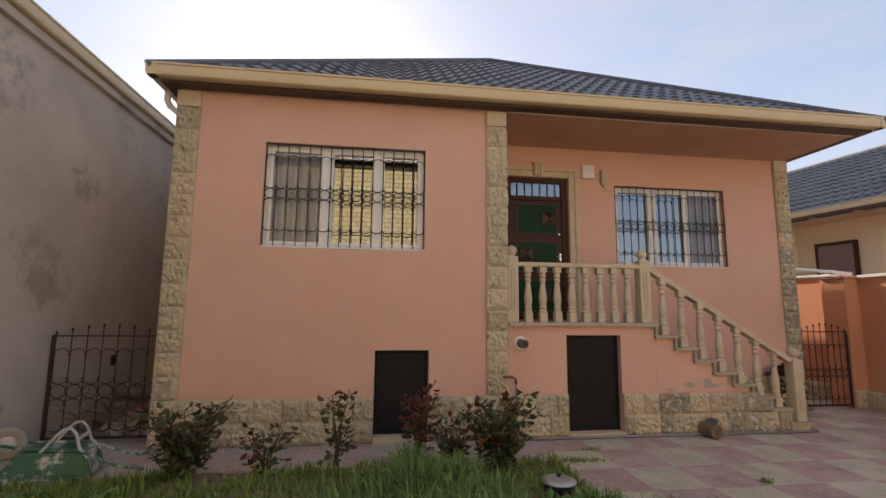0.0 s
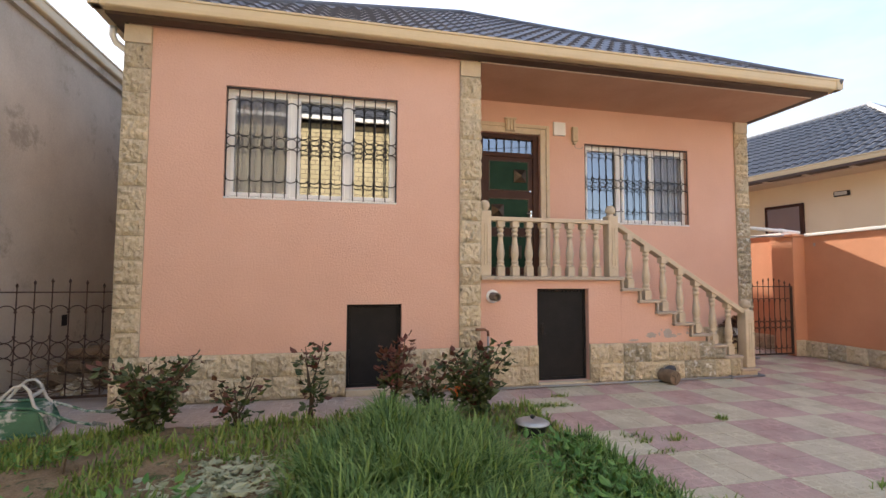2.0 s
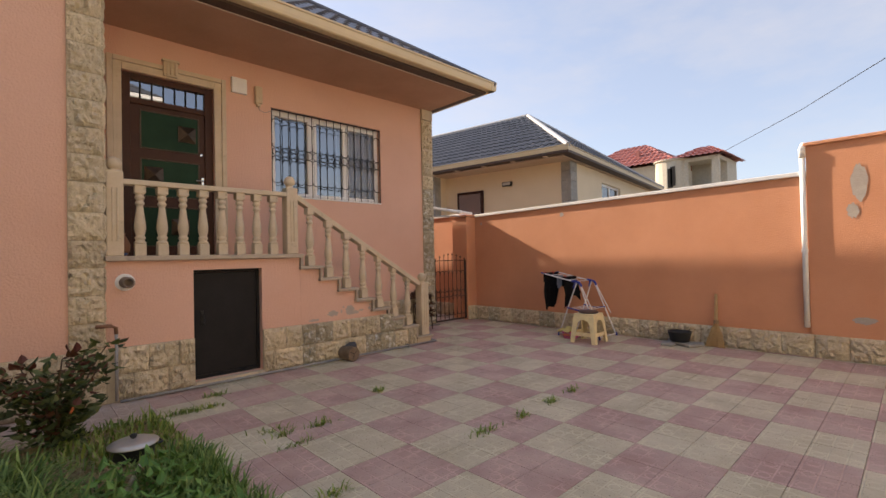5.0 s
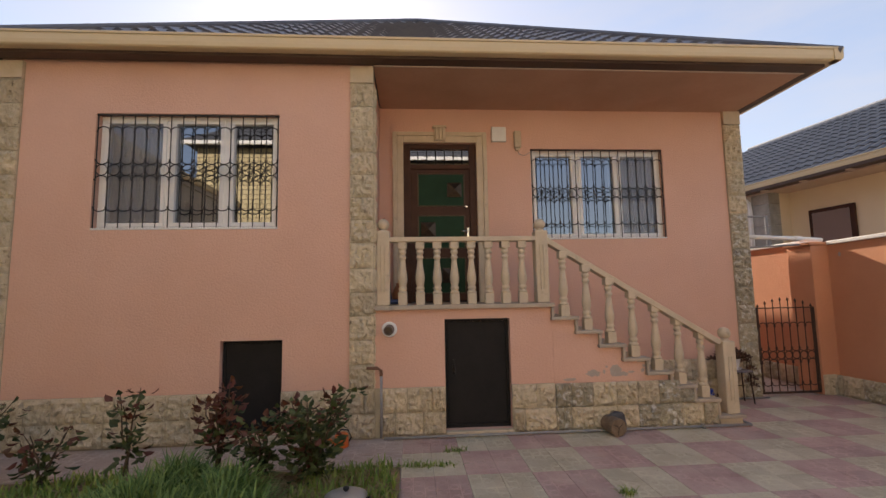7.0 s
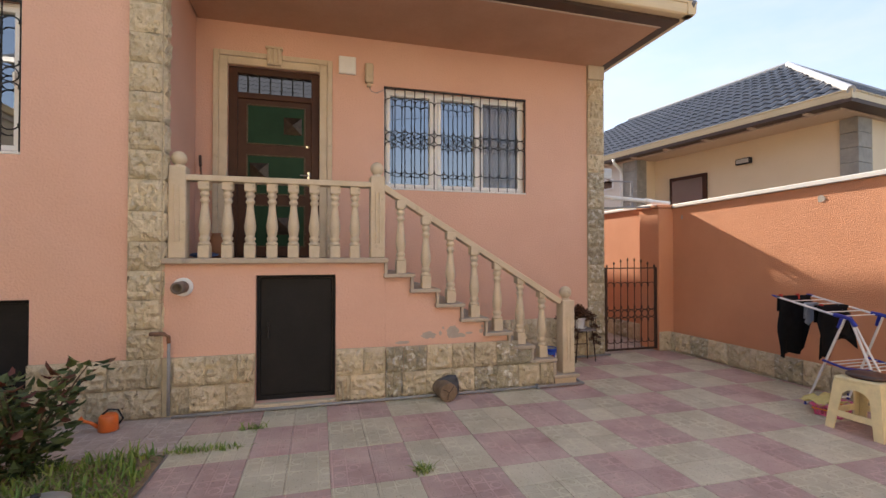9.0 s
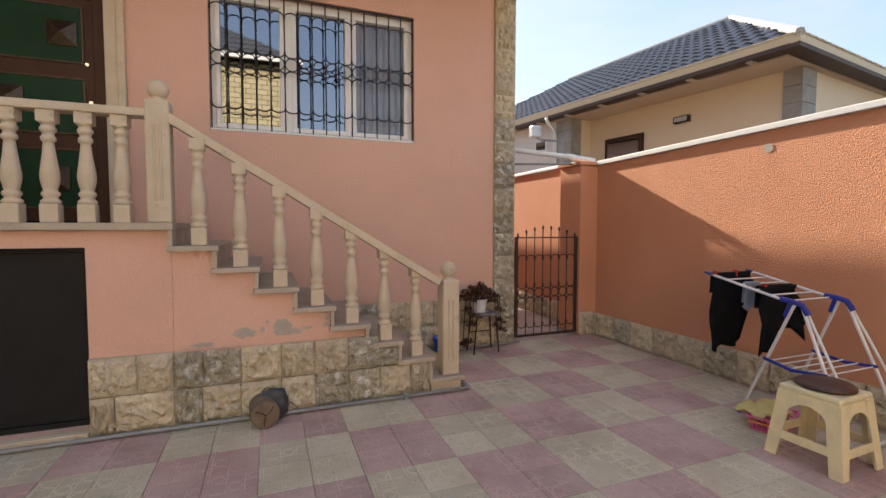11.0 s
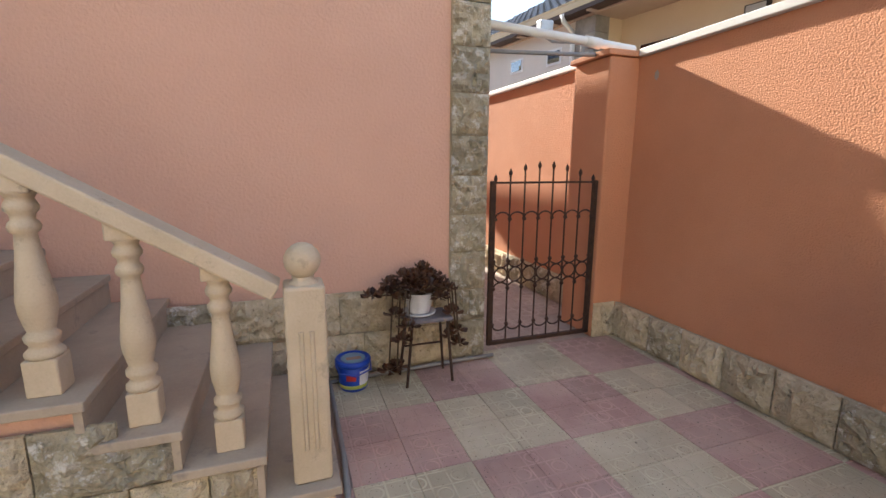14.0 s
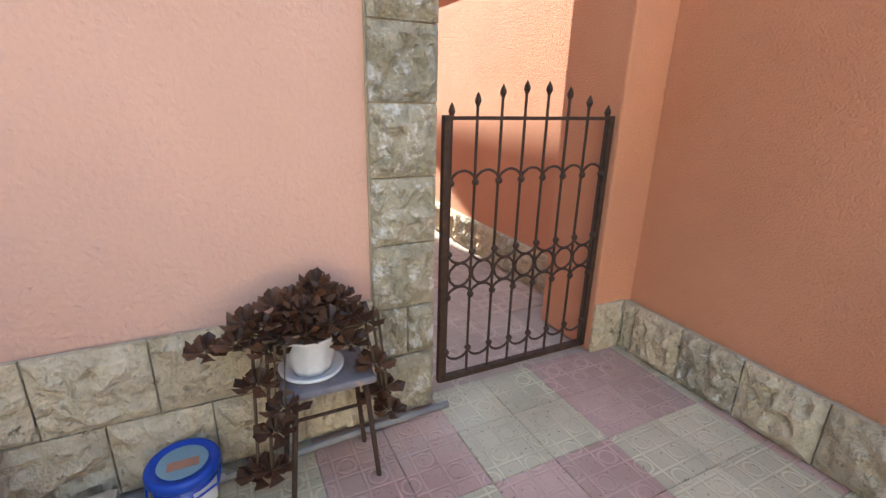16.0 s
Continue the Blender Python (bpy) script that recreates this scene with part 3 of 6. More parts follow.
ROWS2 = [(0.012, 0.245, 0.13), (0.245, 0.484, 0.25)]
plinth_front = structure("plinth_front", wall_xz(-2.16, 1.63, 0.0, 0.484, FY - 0.02, FY - 0.002, [D1]), MORTAR, "rough limestone plinth under the front wall", "plinth")
plinth_rows(plinth_front, -2.17, 0.10, FY - 0.02, ROWS2, length=0.268)
plinth_rows(plinth_front, 0.705, 1.63, FY - 0.02, ROWS2)
plinth_porch = structure("plinth_porch", wall_xz(1.632, 3.47, 0.0, 0.484, FY - 0.02, FY - 0.002, [D2]), MORTAR, "rough limestone plinth under the porch", "plinth")
plinth_rows(plinth_porch, 1.70, 2.34, FY - 0.02, ROWS2)
plinth_rows(plinth_porch, 3.02, 3.47, FY - 0.02, ROWS2, old=0.0)

# ---- porch slab and stairs ----
stairs = thing("stairs", "worn cut-stone stairs with salmon plastered side", "stairs", kind="structure")
part("porch_slab", B(1.625, 3.492, FY - 0.06, RY - 0.003, 1.264, 1.309, 0.006), TREAD, stairs)
STEPS = [(3.463 + 0.2475 * k, 1.309 - 0.1467 * (k + 1)) for k in range(7)]   # back of each tread, its height
bm = bmesh.new()
clean = [(3.472, 0.0), (3.472, 1.262)]
for k, (x, z) in enumerate(STEPS):
    clean += [(x + 0.01, clean[-1][1]), (x + 0.01, z - 0.036)]
clean += [(STEPS[-1][0] + 0.2575, clean[-1][1]), (STEPS[-1][0] + 0.2575, 0.0)]
clean = [clean[0]] + [p for i, p in enumerate(clean[1:], 1) if p != clean[i - 1]]
fa = [bm.verts.new((x, FY, z)) for x, z in clean]
fb = [bm.verts.new((x, RY - 0.003, z)) for x, z in clean]
bm.faces.new(fa[::-1]), bm.faces.new(fb)
for i in range(len(clean)):
    j = (i + 1) % len(clean)
    bm.faces.new((fa[i], fa[j], fb[j], fb[i]))
bmesh.ops.recalc_face_normals(bm, faces=bm.faces)
part("stair_body", bm, PINK, stairs, "salmon plastered stair side")
for k, (x, z) in enumerate(STEPS):
    part("tread", B(x - 0.01, x + 0.2825, FY - 0.06, RY - 0.004, z - 0.034, z, 0.005), TREAD, stairs)
    part("riser", B(x - 0.002, x + 0.022, FY - 0.045, RY - 0.004, z + 0.001, z + 0.1467 - 0.035), TREAD, stairs)
x, z = STEPS[-1][0] + 0.2475, 0.11
part("riser", B(x - 0.002, x + 0.022, FY - 0.045, RY - 0.004, z + 0.001, z + 0.137), TREAD, stairs)
part("tread", B(x - 0.01, x + 0.285, FY - 0.07, RY - 0.12, z - 0.034, z, 0.005), TREAD, stairs)
part("bottom_step", B(x + 0.013, x + 0.26, FY - 0.04, RY - 0.14, 0.0, z - 0.035), LIME, stairs)


def under_stairs(cx, cz):
    top = 1.262
    for x, z in STEPS:
        if cx > x - 0.1:
            top = z - 0.036
    return cz + 0.1 > top


plinth_stairs = structure("plinth_stairs", B(3.472, 5.18, FY - 0.02, FY - 0.002, 0.0, 0.24), MORTAR, "weathered limestone plinth along the stairs", "plinth")
plinth_rows(plinth_stairs, 3.47, 5.2, FY - 0.02, [(0.012, 0.245, 0.16)], length=0.247, old=0.18, jitter=0.02)
plinth_rows(plinth_stairs, 3.47, 4.95, FY - 0.02, [(0.245, 0.484, 0.17)], length=0.243, old=0.1, jitter=0.02, skip=lambda a, b: a > 4.72)
stone(plinth_stairs, 4.835, FY - 0.02, 0.318, 0.235, 0.142, old=True)
plinth_east = structure("plinth_east", B(5.2, 6.30, RY - 0.02, RY - 0.002, 0.0, 0.52), MORTAR, "weathered limestone plinth under the porch wall", "plinth")
plinth_rows(plinth_east, 4.3, 6.305, RY - 0.02, [(0.012, 0.27, 0.2), (0.27, 0.53, 0.1)], length=0.3, old=0.2)
stone(pil_c, 6.427, RY - 0.014, 0.14, 0.25, 0.26, depth=0.045, old=True)
stone(pil_c, 6.37, RY - 0.014, 0.377, 0.135, 0.2, depth=0.045, old=True)
stone(pil_c, 6.495, RY - 0.014, 0.377, 0.11, 0.2, depth=0.045, old=True)

# flaked plaster: bare patches, a hair proud
rng = random.Random(4)


def patch(bm, cx, cz, rx, rz, y, k):
    ring = [bm.verts.new((cx + rx * math.cos(a) * (1 + 0.45 * noise.noise((math.cos(a) * 2 + k, math.sin(a) * 2, k))), y, cz + rz * math.sin(a) * (1 + 0.5 * noise.noise((math.cos(a) * 2.3, math.sin(a) * 2.3 + k, 9)))))
            for a in [2 * math.pi * i / 26 for i in range(26)]]
    bm.faces.new(ring)


bm = bmesh.new()
for k, (cx, cz, rx, rz) in enumerate(((4.13, 0.592, 0.062, 0.06), (4.19, 0.555, 0.07, 0.022), (3.885, 0.57, 0.075, 0.032), (3.63, 0.513, 0.07, 0.014), (4.42, 0.59, 0.02, 0.02), (4.405, 0.685, 0.055, 0.012), (4.0, 0.585, 0.014, 0.022), (4.03, 0.635, 0.012, 0.012), (4.29, 0.575, 0.035, 0.012), (4.43, 0.635, 0.014, 0.016))):
    patch(bm, cx, cz, rx, rz, FY - 0.004 - 0.001 * k, k)
part("flaked_patch", bm, PEELED, stairs, "grey bare render where the plaster flaked off")

# ---- boundary wall on the east, pier and passage ----
WX = 7.70
LX_ = -3.40
def rising(bm):
    """The boundary wall's top climbs gently away from the house."""
    for v in bm.verts:
        if v.co.z > 1.5:
            v.co.z += 0.017 * (6.345 - v.co.y)
    return bm


wall_boundary = structure("wall_boundary", rising(B(WX, WX + 0.22, 1.17, 6.37, 0, 2.0)), ORANGE, "orange rough-cast boundary wall", "wall")
part("coping", rising(B(WX - 0.035, WX + 0.26, 1.17, 6.345, 2.002, 2.05, 0.006)), WHITEPAINT, wall_boundary, "whitish mortar coping")
wall_pier = structure("wall_pier", B(7.458, 7.92, 6.372, 6.77, 0, 2.0, 0.012), ORANGE, "orange plastered wall pier beside the gate", "wall pier")
part("pier_cap", B(7.425, 7.95, 6.35, 6.79, 2.002, 2.042, 0.008), ORANGE, wall_pier)
wall_passage = structure("wall_passage", B(7.74, 8.0, 6.772, 15, 0, 2.06), ORANGE, "orange rough-cast wall along the passage", "wall")
part("coping", B(7.705, 8.04, 6.795, 15, 2.062, 2.105, 0.006), WHITEPAINT, wall_passage, "whitish mortar coping")
wall_tall = structure("wall_tall", B(WX - 0.03, WX + 0.22, -4.2, 1.168, 0, 2.42), ORANGE, "taller orange boundary wall with flaking paint", "wall")
part("coping", B(WX - 0.06, WX + 0.26, -4.2, 1.19, 2.422, 2.46, 0.006), ORANGE, wall_tall)
plinth_wall = structure("plinth_wall", B(WX - 0.03, WX - 0.003, -4.2, 6.37, 0, 0.255), MORTAR, "rough limestone plinth of the boundary wall", "plinth")
plinth_rows(plinth_wall, -1.2, 6.37, WX - 0.03, [(0.0, 0.265, 0.27)], length=0.29, turn=-90, old=0.1, along="y")
stone(plinth_wall, 7.55, 6.371, 0.135, 0.19, 0.27, depth=0.03, old=False)
plinth_pass = structure("plinth_passage", B(7.715, 7.738, 6.775, 15, 0, 0.26), MORTAR, "rough limestone plinth along the passage", "plinth")
plinth_rows(plinth_pass, 6.78, 9.6, 7.715, [(0.0, 0.265, 0.27)], length=0.3, turn=-90, old=0.4, along="y")
# added, unseen: keeps the sun beam in the west gap off the bed
structure("wall_sun_block", B(LX_, -2.152, 9.0, 9.2, 0, 4.2), GREYWALL, "added plain grey wall closing the side yard, blocks the sun", "wall")
structure("wall_south", B(-3.5, 7.9, -4.45, -4.2, 0, 2.2), CREAM, "plain cream wall closing the courtyard", "wall")

# ---- neighbour's wall on the west ----
LX = -3.40
wall_west_neighbour = structure("wall_neighbour", B(LX - 0.3, LX, -4.2, 16, -0.05, 4.13), GREYWALL, "tall grey rendered wall of the neighbouring house", "wall")
part("cornice", B(LX - 0.3, LX + 0.06, -4.2, 16, 4.132, 4.23), GREYWALL, wall_west_neighbour)
bm = bmesh.new()
gutter(bm, (LX + 0.12, -4.2, 4.24), (LX + 0.12, 16, 4.24), (1, 0, 0))
part("gutter", bm, GUTTER, wall_west_neighbour, "beige roof gutter")
bm = bmesh.new()
for p in ((LX + 0.05, -4.2, 4.35), (LX + 0.05, 16, 4.35), (LX - 5, 16, 6.4), (LX - 5, -4.2, 6.4)):
    bm.verts.new(p)
bm.faces.new(bm.verts[:])
bmesh.ops.solidify(bm, geom=bm.faces[:], thickness=0.05)
part("roof_sheet", bm, ROOF, wall_west_neighbour)


# ---- windows ----
def arc(cx, cz, r, y, a0, a1, n=9):
    return [(cx + r * math.cos(a0 + (a1 - a0) * i / n), y, cz + r * math.sin(a0 + (a1 - a0) * i / n)) for i in range(n + 1)]


SCREEN, t, p = material("grey_insect_screen", 0.8)
p.inputs["Base Color"].default_value = (0.30, 0.30, 0.31, 1)
tr, mx = t.nodes.new("ShaderNodeBsdfTransparent"), t.nodes.new("ShaderNodeMixShader")
mx.inputs[0].default_value = 0.5
t.links.new(tr.outputs[0], mx.inputs[1]), t.links.new(p.outputs[0], mx.inputs[2]), t.links.new(mx.outputs[0], t.nodes["Material Output"].inputs[0])


def window(name, x0, x1, z0, z1, y, splits, screen, label, glimpse):
    """A white three-part window set back in its opening, with sill; splits: the two mullions."""
    w = thing(name, label, "window", kind="structure")
    d0, d1 = y + 0.085, y + 0.15
    bm = bmesh.new()
    f = 0.05
    box(bm, x0, x1, d0, d1, z0 + 0.003, z0 + f, 0.006), box(bm, x0, x1, d0, d1, z1 - f, z1 - 0.003, 0.006)
    box(bm, x0 + 0.002, x0 + f, d0, d1, z0 + f, z1 - f, 0.006), box(bm, x1 - f, x1 - 0.002, d0, d1, z0 + f, z1 - f, 0.006)
    for a, b in splits:
        box(bm, a + 0.02, b - 0.02, d0, d1, z0 + f, z1 - f, 0.006)
    part("window_frame", bm, PVC, w)
    cells = [(x0 + f, splits[0][0] + 0.02), (splits[0][1] - 0.02, splits[1][0] + 0.02), (splits[1][1] - 0.02, x1 - f)]
    for k, (a, b) in enumerate(cells):
        s = 0.042
        bm = bmesh.new()
        e0, e1 = d0 - 0.014, d1 - 0.01
        lo, hi = z0 + f - 0.01, z1 - f + 0.01
        box(bm, a - 0.008, b + 0.008, e0, e1, lo, lo + s, 0.006), box(bm, a - 0.008, b + 0.008, e0, e1, hi - s, hi, 0.006)
        box(bm, a - 0.008, a + s - 0.008, e0, e1, lo + s, hi - s, 0.006), box(bm, b - s + 0.008, b + 0.008, e0, e1, lo + s, hi - s, 0.006)
        sash = part("sash", bm, PVC, w)
        bm = bmesh.new()
        g = y + 0.115
        vs_ = [bm.verts.new(p) for p in ((a + s - 0.012, g, lo + s - 0.004), (b - s + 0.012, g, lo + s - 0.004), (b - s + 0.012, g, hi - s + 0.004), (a + s - 0.012, g, hi - s + 0.004))]
        bm.faces.new(vs_)
        pane = part("pane", bm, GLASS, sash)
        pane.visible_shadow = False
        part("sash_handle", B(b - 0.03, b - 0.014, e0 - 0.03, e0, (lo + hi) / 2 - 0.05, (lo + hi) / 2 + 0.05, 0.004), PVC, sash)
        if k == screen:
            bm = bmesh.new()
            g = e0 + 0.003
            vs_ = [bm.verts.new(p) for p in ((a + s - 0.012, g, lo + s - 0.004), (b - s + 0.012, g, lo + s - 0.004), (b - s + 0.012, g, hi - s + 0.004), (a + s - 0.012, g, hi - s + 0.004))]
            bm.faces.new(vs_)
            part("insect_screen", bm, SCREEN, sash, "grey insect screen").visible_shadow = False
    part("window_sill", B(x0 + 0.002, x1 - 0.002, y - 0.004, y + 0.084, z0 + 0.002, z0 + 0.02, 0.004), WHITEPAINT, w)
    for a, b in glimpse:
        bm = bmesh.new()
        n = 40
        lo_ = [bm.verts.new((a + (b - a) * i / n, y + 0.34 + 0.03 * math.sin(i * 1.25), z0 - 0.3)) for i in range(n + 1)]
        hi_ = [bm.verts.new((a + (b - a) * i / n, y + 0.34 + 0.03 * math.sin(i * 1.25), z1 + 0.1)) for i in range(n + 1)]
        for i in range(n):
            bm.faces.new((lo_[i], lo_[i + 1], hi_[i + 1], hi_[i]))
        tagged(part("curtain", bm, CURTAIN, None, smooth=True), "pale grey curtain hanging behind the window", "curtain")
    return w


def grille(x0, x1, z0, z1, y, label):
    """A wrought-iron grille: upright bars joined by rows of arcs and rings."""
    g = thing("window_grille", label, "window grille", at=(0, 0, 0), group="grilles before the windows")
    n, m = 15, 0.006
    xs = [x0 + 0.012 + (x1 - x0 - 0.024) * i / n for i in range(n + 1)]
    step = xs[1] - xs[0]
    part("bottom_rail", B(x0, x1, y - m, y + m, z0 + 0.004, z0 + 0.018), IRON, g)
    part("top_rail", B(x0, x1, y - m, y + m, z1 - 0.018, z1 - 0.004), IRON, g)
    bar = part("bar", rod([(0, y, z0 + 0.018), (0, y, z1 - 0.018)], 0.0062, 6), IRON, g)
    bar.location.x = xs[0] * U
    for x in xs[1:]:
        o = new("bar", bar.data)
        o.parent, o.location.x = g, x * U
    h = z1 - z0
    zt, zm, zb = z0 + 0.845 * h, z0 + 0.51 * h, z0 + 0.19 * h
    r = step / 2
    rows = (("arc_row", zt, r, 0, math.pi, 0.85), ("arc_row", zm + 1.72 * r, r, math.pi, 2 * math.pi, 0.75), ("arc_row", zm - 1.72 * r, r, 0, math.pi, 0.75), ("arc_row", zb, r, math.pi, 2 * math.pi, 0.7))
    for nm, zc, rad, a0, a1, squash in rows:
        bm = tube(bmesh.new(), [(p[0], p[1] - 0.006, zc + (p[2] - zc) * squash) for p in arc(r, zc, rad, y, a0, a1)], 0.0062, 5)
        ball(bm, (0, y - 0.006, zc), 0.0115, 6)
        first = part("arc", bm, IRON, g)
        first.location.x = xs[0] * U
        for a in xs[1:-1]:
            o = new("arc", first.data)
            o.parent, o.location.x = g, a * U
        o = part("knob", ball(bmesh.new(), (xs[-1], y - 0.006, zc), 0.0115, 6), IRON, g)
    for a in xs[:-1]:
        o = part("ring", tube(bmesh.new(), arc(a + r, zm, r * 0.95, y - 0.006, 0, 2 * math.pi, 14)[:-1], 0.0056, 5, closed=True), IRON, g)
    return g


window("window_1", *W1, FY, [(-0.564, -0.453), (0.024, 0.138)], 0, "white plastic three-part window with reflecting panes", [(-1.15, -0.5)])
window("window_2", *W2, RY, [(4.185, 4.301), (4.769, 4.848)], 2, "white plastic three-part window above the stairs", [(4.8, 5.38)])
grille(W1[0] + 0.002, W1[1] - 0.002, W1[2] + 0.004, W1[3] - 0.004, FY + 0.012, "black wrought-iron window grille with rings and arcs")
grille(W2[0] + 0.002, W2[1] - 0.002, W2[2] + 0.004, W2[3] - 0.004, RY + 0.012, "black wrought-iron window grille with rings and arcs")

# ---- entrance door ----
door = thing("door_1", "brown steel entrance door with green panels, closed", "door", kind="structure")
dy = RY + 0.06
bm = bmesh.new()
box(bm, DF[0], DF[0] + 0.09, dy - 0.02, dy + 0.06, 1.312, 3.398, 0.006), box(bm, DF[1] - 0.09, DF[1], dy - 0.02, dy + 0.06, 1.312, 3.398, 0.006)
box(bm, DF[0] + 0.09, DF[1] - 0.09, dy - 0.02, dy + 0.06, 3.33, 3.398, 0.006), box(bm, DF[0] + 0.09, DF[1] - 0.09, dy - 0.02, dy + 0.06, 3.06, 3.125, 0.006)
part("door_frame", bm, BROWN, door)
bm = bmesh.new()
g = dy + 0.02
bm.faces.new([bm.verts.new(p) for p in ((DF[0] + 0.09, g, 3.125), (DF[1] - 0.09, g, 3.125), (DF[1] - 0.09, g, 3.33), (DF[0] + 0.09, g, 3.33))])
part("transom_pane", bm, GLASS, door, "reflecting transom glass")
for k in range(6):
    x = DF[0] + 0.09 + (DF[1] - DF[0] - 0.18) * (k + 0.5 + 0.35) / 6.6
    part("transom_bar", rod([(x, g - 0.02, 3.125), (x, g - 0.02, 3.33)], 0.006, 6), IRON, door)
bm = bmesh.new()
box(bm, DF[0] + 0.088, DF[1] - 0.088, dy + 0.004, dy + 0.05, 1.33, 3.06)
leaf = part("door_leaf", bm, BROWN, door)
for z0, z1 in ((2.575, 2.99), (2.02, 2.435), (1.44, 1.88)):
    x0, x1 = 2.11, 2.70
    bm = bmesh.new()
    for q in ((x0 - 0.016, x1 + 0.016, z1, z1 + 0.014), (x0 - 0.016, x1 + 0.016, z0 - 0.014, z0), (x0 - 0.016, x0, z0, z1), (x1, x1 + 0.016, z0, z1)):
        box(bm, q[0], q[1], dy - 0.008, dy + 0.003, q[2], q[3], 0.003)
    part("panel_moulding", bm, BRONZE, leaf)
    part("panel", B(x0, x1, dy - 0.001, dy + 0.003, z0, z1), GREEN, leaf, "dark green panel")
for cx, cz in ((2.58, 2.785), (2.23, 2.26), (2.5, 1.66)):
    bm = bmesh.new()
    s = 0.095
    base = [bm.verts.new((cx + a * s, dy - 0.002, cz + b * s)) for a, b in ((-1, -1), (1, -1), (1, 1), (-1, 1))]
    mid = [bm.verts.new((cx + a * s, dy - 0.014, cz + b * s)) for a, b in ((-1, -1), (1, -1), (1, 1), (-1, 1))]
    tip = bm.verts.new((cx, dy - 0.055, cz))
    for i in range(4):
        j = (i + 1) % 4
        bm.faces.new((base[i], base[j], mid[j], mid[i])), bm.faces.new((mid[i], mid[j], tip))
    part("pyramid_stud", bm, BRONZE, leaf, "bronze pyramid stud")
bm = B(2.735, 2.765, dy - 0.01, dy + 0.004, 2.16, 2.28, 0.003)
tube(bm, [(2.75, dy - 0.005, 2.235), (2.75, dy - 0.045, 2.235), (2.66, dy - 0.05, 2.23)], 0.009, 8)
part("door_handle", bm, CHROME, leaf, "dull chrome lever handle")
part("lock", lathe(bmesh.new(), [(0.014, -0.008), (0.014, 0.008)], n=10), CHROME, leaf).matrix_basis = pose(2.735 * U, (dy - 0.006) * U, 2.56 * U, 90, 0, 0)
# carved surround
bm = bmesh.new()
for k, (o, i_, dep) in enumerate(((0.14, 0.085, 0.045), (0.085, 0.0, 0.03))):
    a0, a1, b0, b1 = DF[0] - o, DF[0] - i_, DF[1] + i_, DF[1] + o
    t0, t1 = DF[3] + i_, DF[3] + o
    box(bm, a0, a1, RY - dep, RY + 0.002, 1.311, t1, 0.008), box(bm, b0, b1, RY - dep, RY + 0.002, 1.311, t1, 0.008)
    box(bm, a1, b0, RY - dep, RY + 0.002, t0, t1, 0.008)
surround = structure("trim_door_surround", bm, LIME, "carved cream limestone door surround with keystone", "door surround")
bm = bmesh.new()
box(bm, 2.315, 2.465, RY - 0.075, RY - 0.03, 3.415, 3.60, 0.012)
box(bm, 2.30, 2.48, RY - 0.085, RY - 0.03, 3.585, 3.615, 0.008)
for x in (2.345, 2.39, 2.435):
    tube(bm, [(x, RY - 0.08, 3.43), (x, RY - 0.08, 3.585)], 0.012, 8)
part("keystone", bm, LIME, surround)


# ---- cellar doors ----
def cellar_door(name, d, label, handle):
    o = thing(name, label, "door", kind="structure")
    y = FY + 0.075
    bm = bmesh.new()
    f = 0.03
    box(bm, d[0] + 0.002, d[0] + f, y, y + 0.05, d[2], d[3] - 0.002), box(bm, d[1] - f, d[1] - 0.002, y, y + 0.05, d[2], d[3] - 0.002)
    box(bm, d[0] + f, d[1] - f, y, y + 0.05, d[3] - f, d[3] - 0.002), box(bm, d[0] + f, d[1] - f, y, y + 0.05, d[2], d[2] + 0.035)
    part("door_frame", bm, BLACKDOOR, o)
    leaf_ = part("door_leaf", B(d[0] + f + 0.003, d[1] - f - 0.003, y + 0.012, y + 0.045, d[2] + 0.037, d[3] - f - 0.003, 0.003), BLACKDOOR, o)
    if handle:
        bm = B(d[0] + 0.085, d[0] + 0.11, y, y + 0.012, 0.6, 0.74, 0.003)
        tube(bm, [(d[0] + 0.098, y + 0.004, 0.69), (d[0] + 0.098, y - 0.035, 0.69), (d[0] + 0.105, y - 0.038, 0.60)], 0.008, 7)
        part("door_handle", bm, IRON, leaf_)
    part("threshold", B(d[0] + 0.002, d[1] - 0.002, FY - 0.055, y + 0.05, 0.0, d[2] - 0.002, 0.006), LIME, o, "pale stone threshold")
    return o


cellar_door("door_2", D1, "low black sheet-steel cellar door, closed", False)
cellar_door("door_3", D2, "low black sheet-steel door under the porch, closed", True)

# ---- balustrade ----
rail = thing("balustrade", "pale carved limestone balustrade along porch and stairs", "balustrade", at=(0, 0, 0))
PROF = [(0.040, 0.11), (0.047, 0.118), (0.047, 0.13), (0.036, 0.14), (0.033, 0.15), (0.042, 0.163), (0.043, 0.178), (0.032, 0.19), (0.036, 0.205), (0.045, 0.25), (0.046, 0.285), (0.041, 0.33), (0.033, 0.39), (0.027, 0.45), (0.025, 0.475), (0.034, 0.483), (0.037, 0.495), (0.034, 0.507), (0.027, 0.515), (0.028, 0.53), (0.037, 0.54), (0.039, 0.552), (0.035, 0.563), (0.03, 0.572), (0.034, 0.582), (0.045, 0.592)]


def baluster_mesh(height):
    bm = bmesh.new()
    k = height / 0.66
    lathe(bm, [(r * 1.08, z * k) for r, z in PROF], n=14)
    for f in bm.faces:
        f.smooth = len(f.verts) == 4
    box(bm, -0.046, 0.046, -0.046, 0.046, 0.0, 0.112 * k, 0.006)
    box(bm, -0.046, 0.046, -0.046, 0.046, 0.59 * k, height, 0.005)
    me = mesh_of("baluster", bm, LIME)
    return me


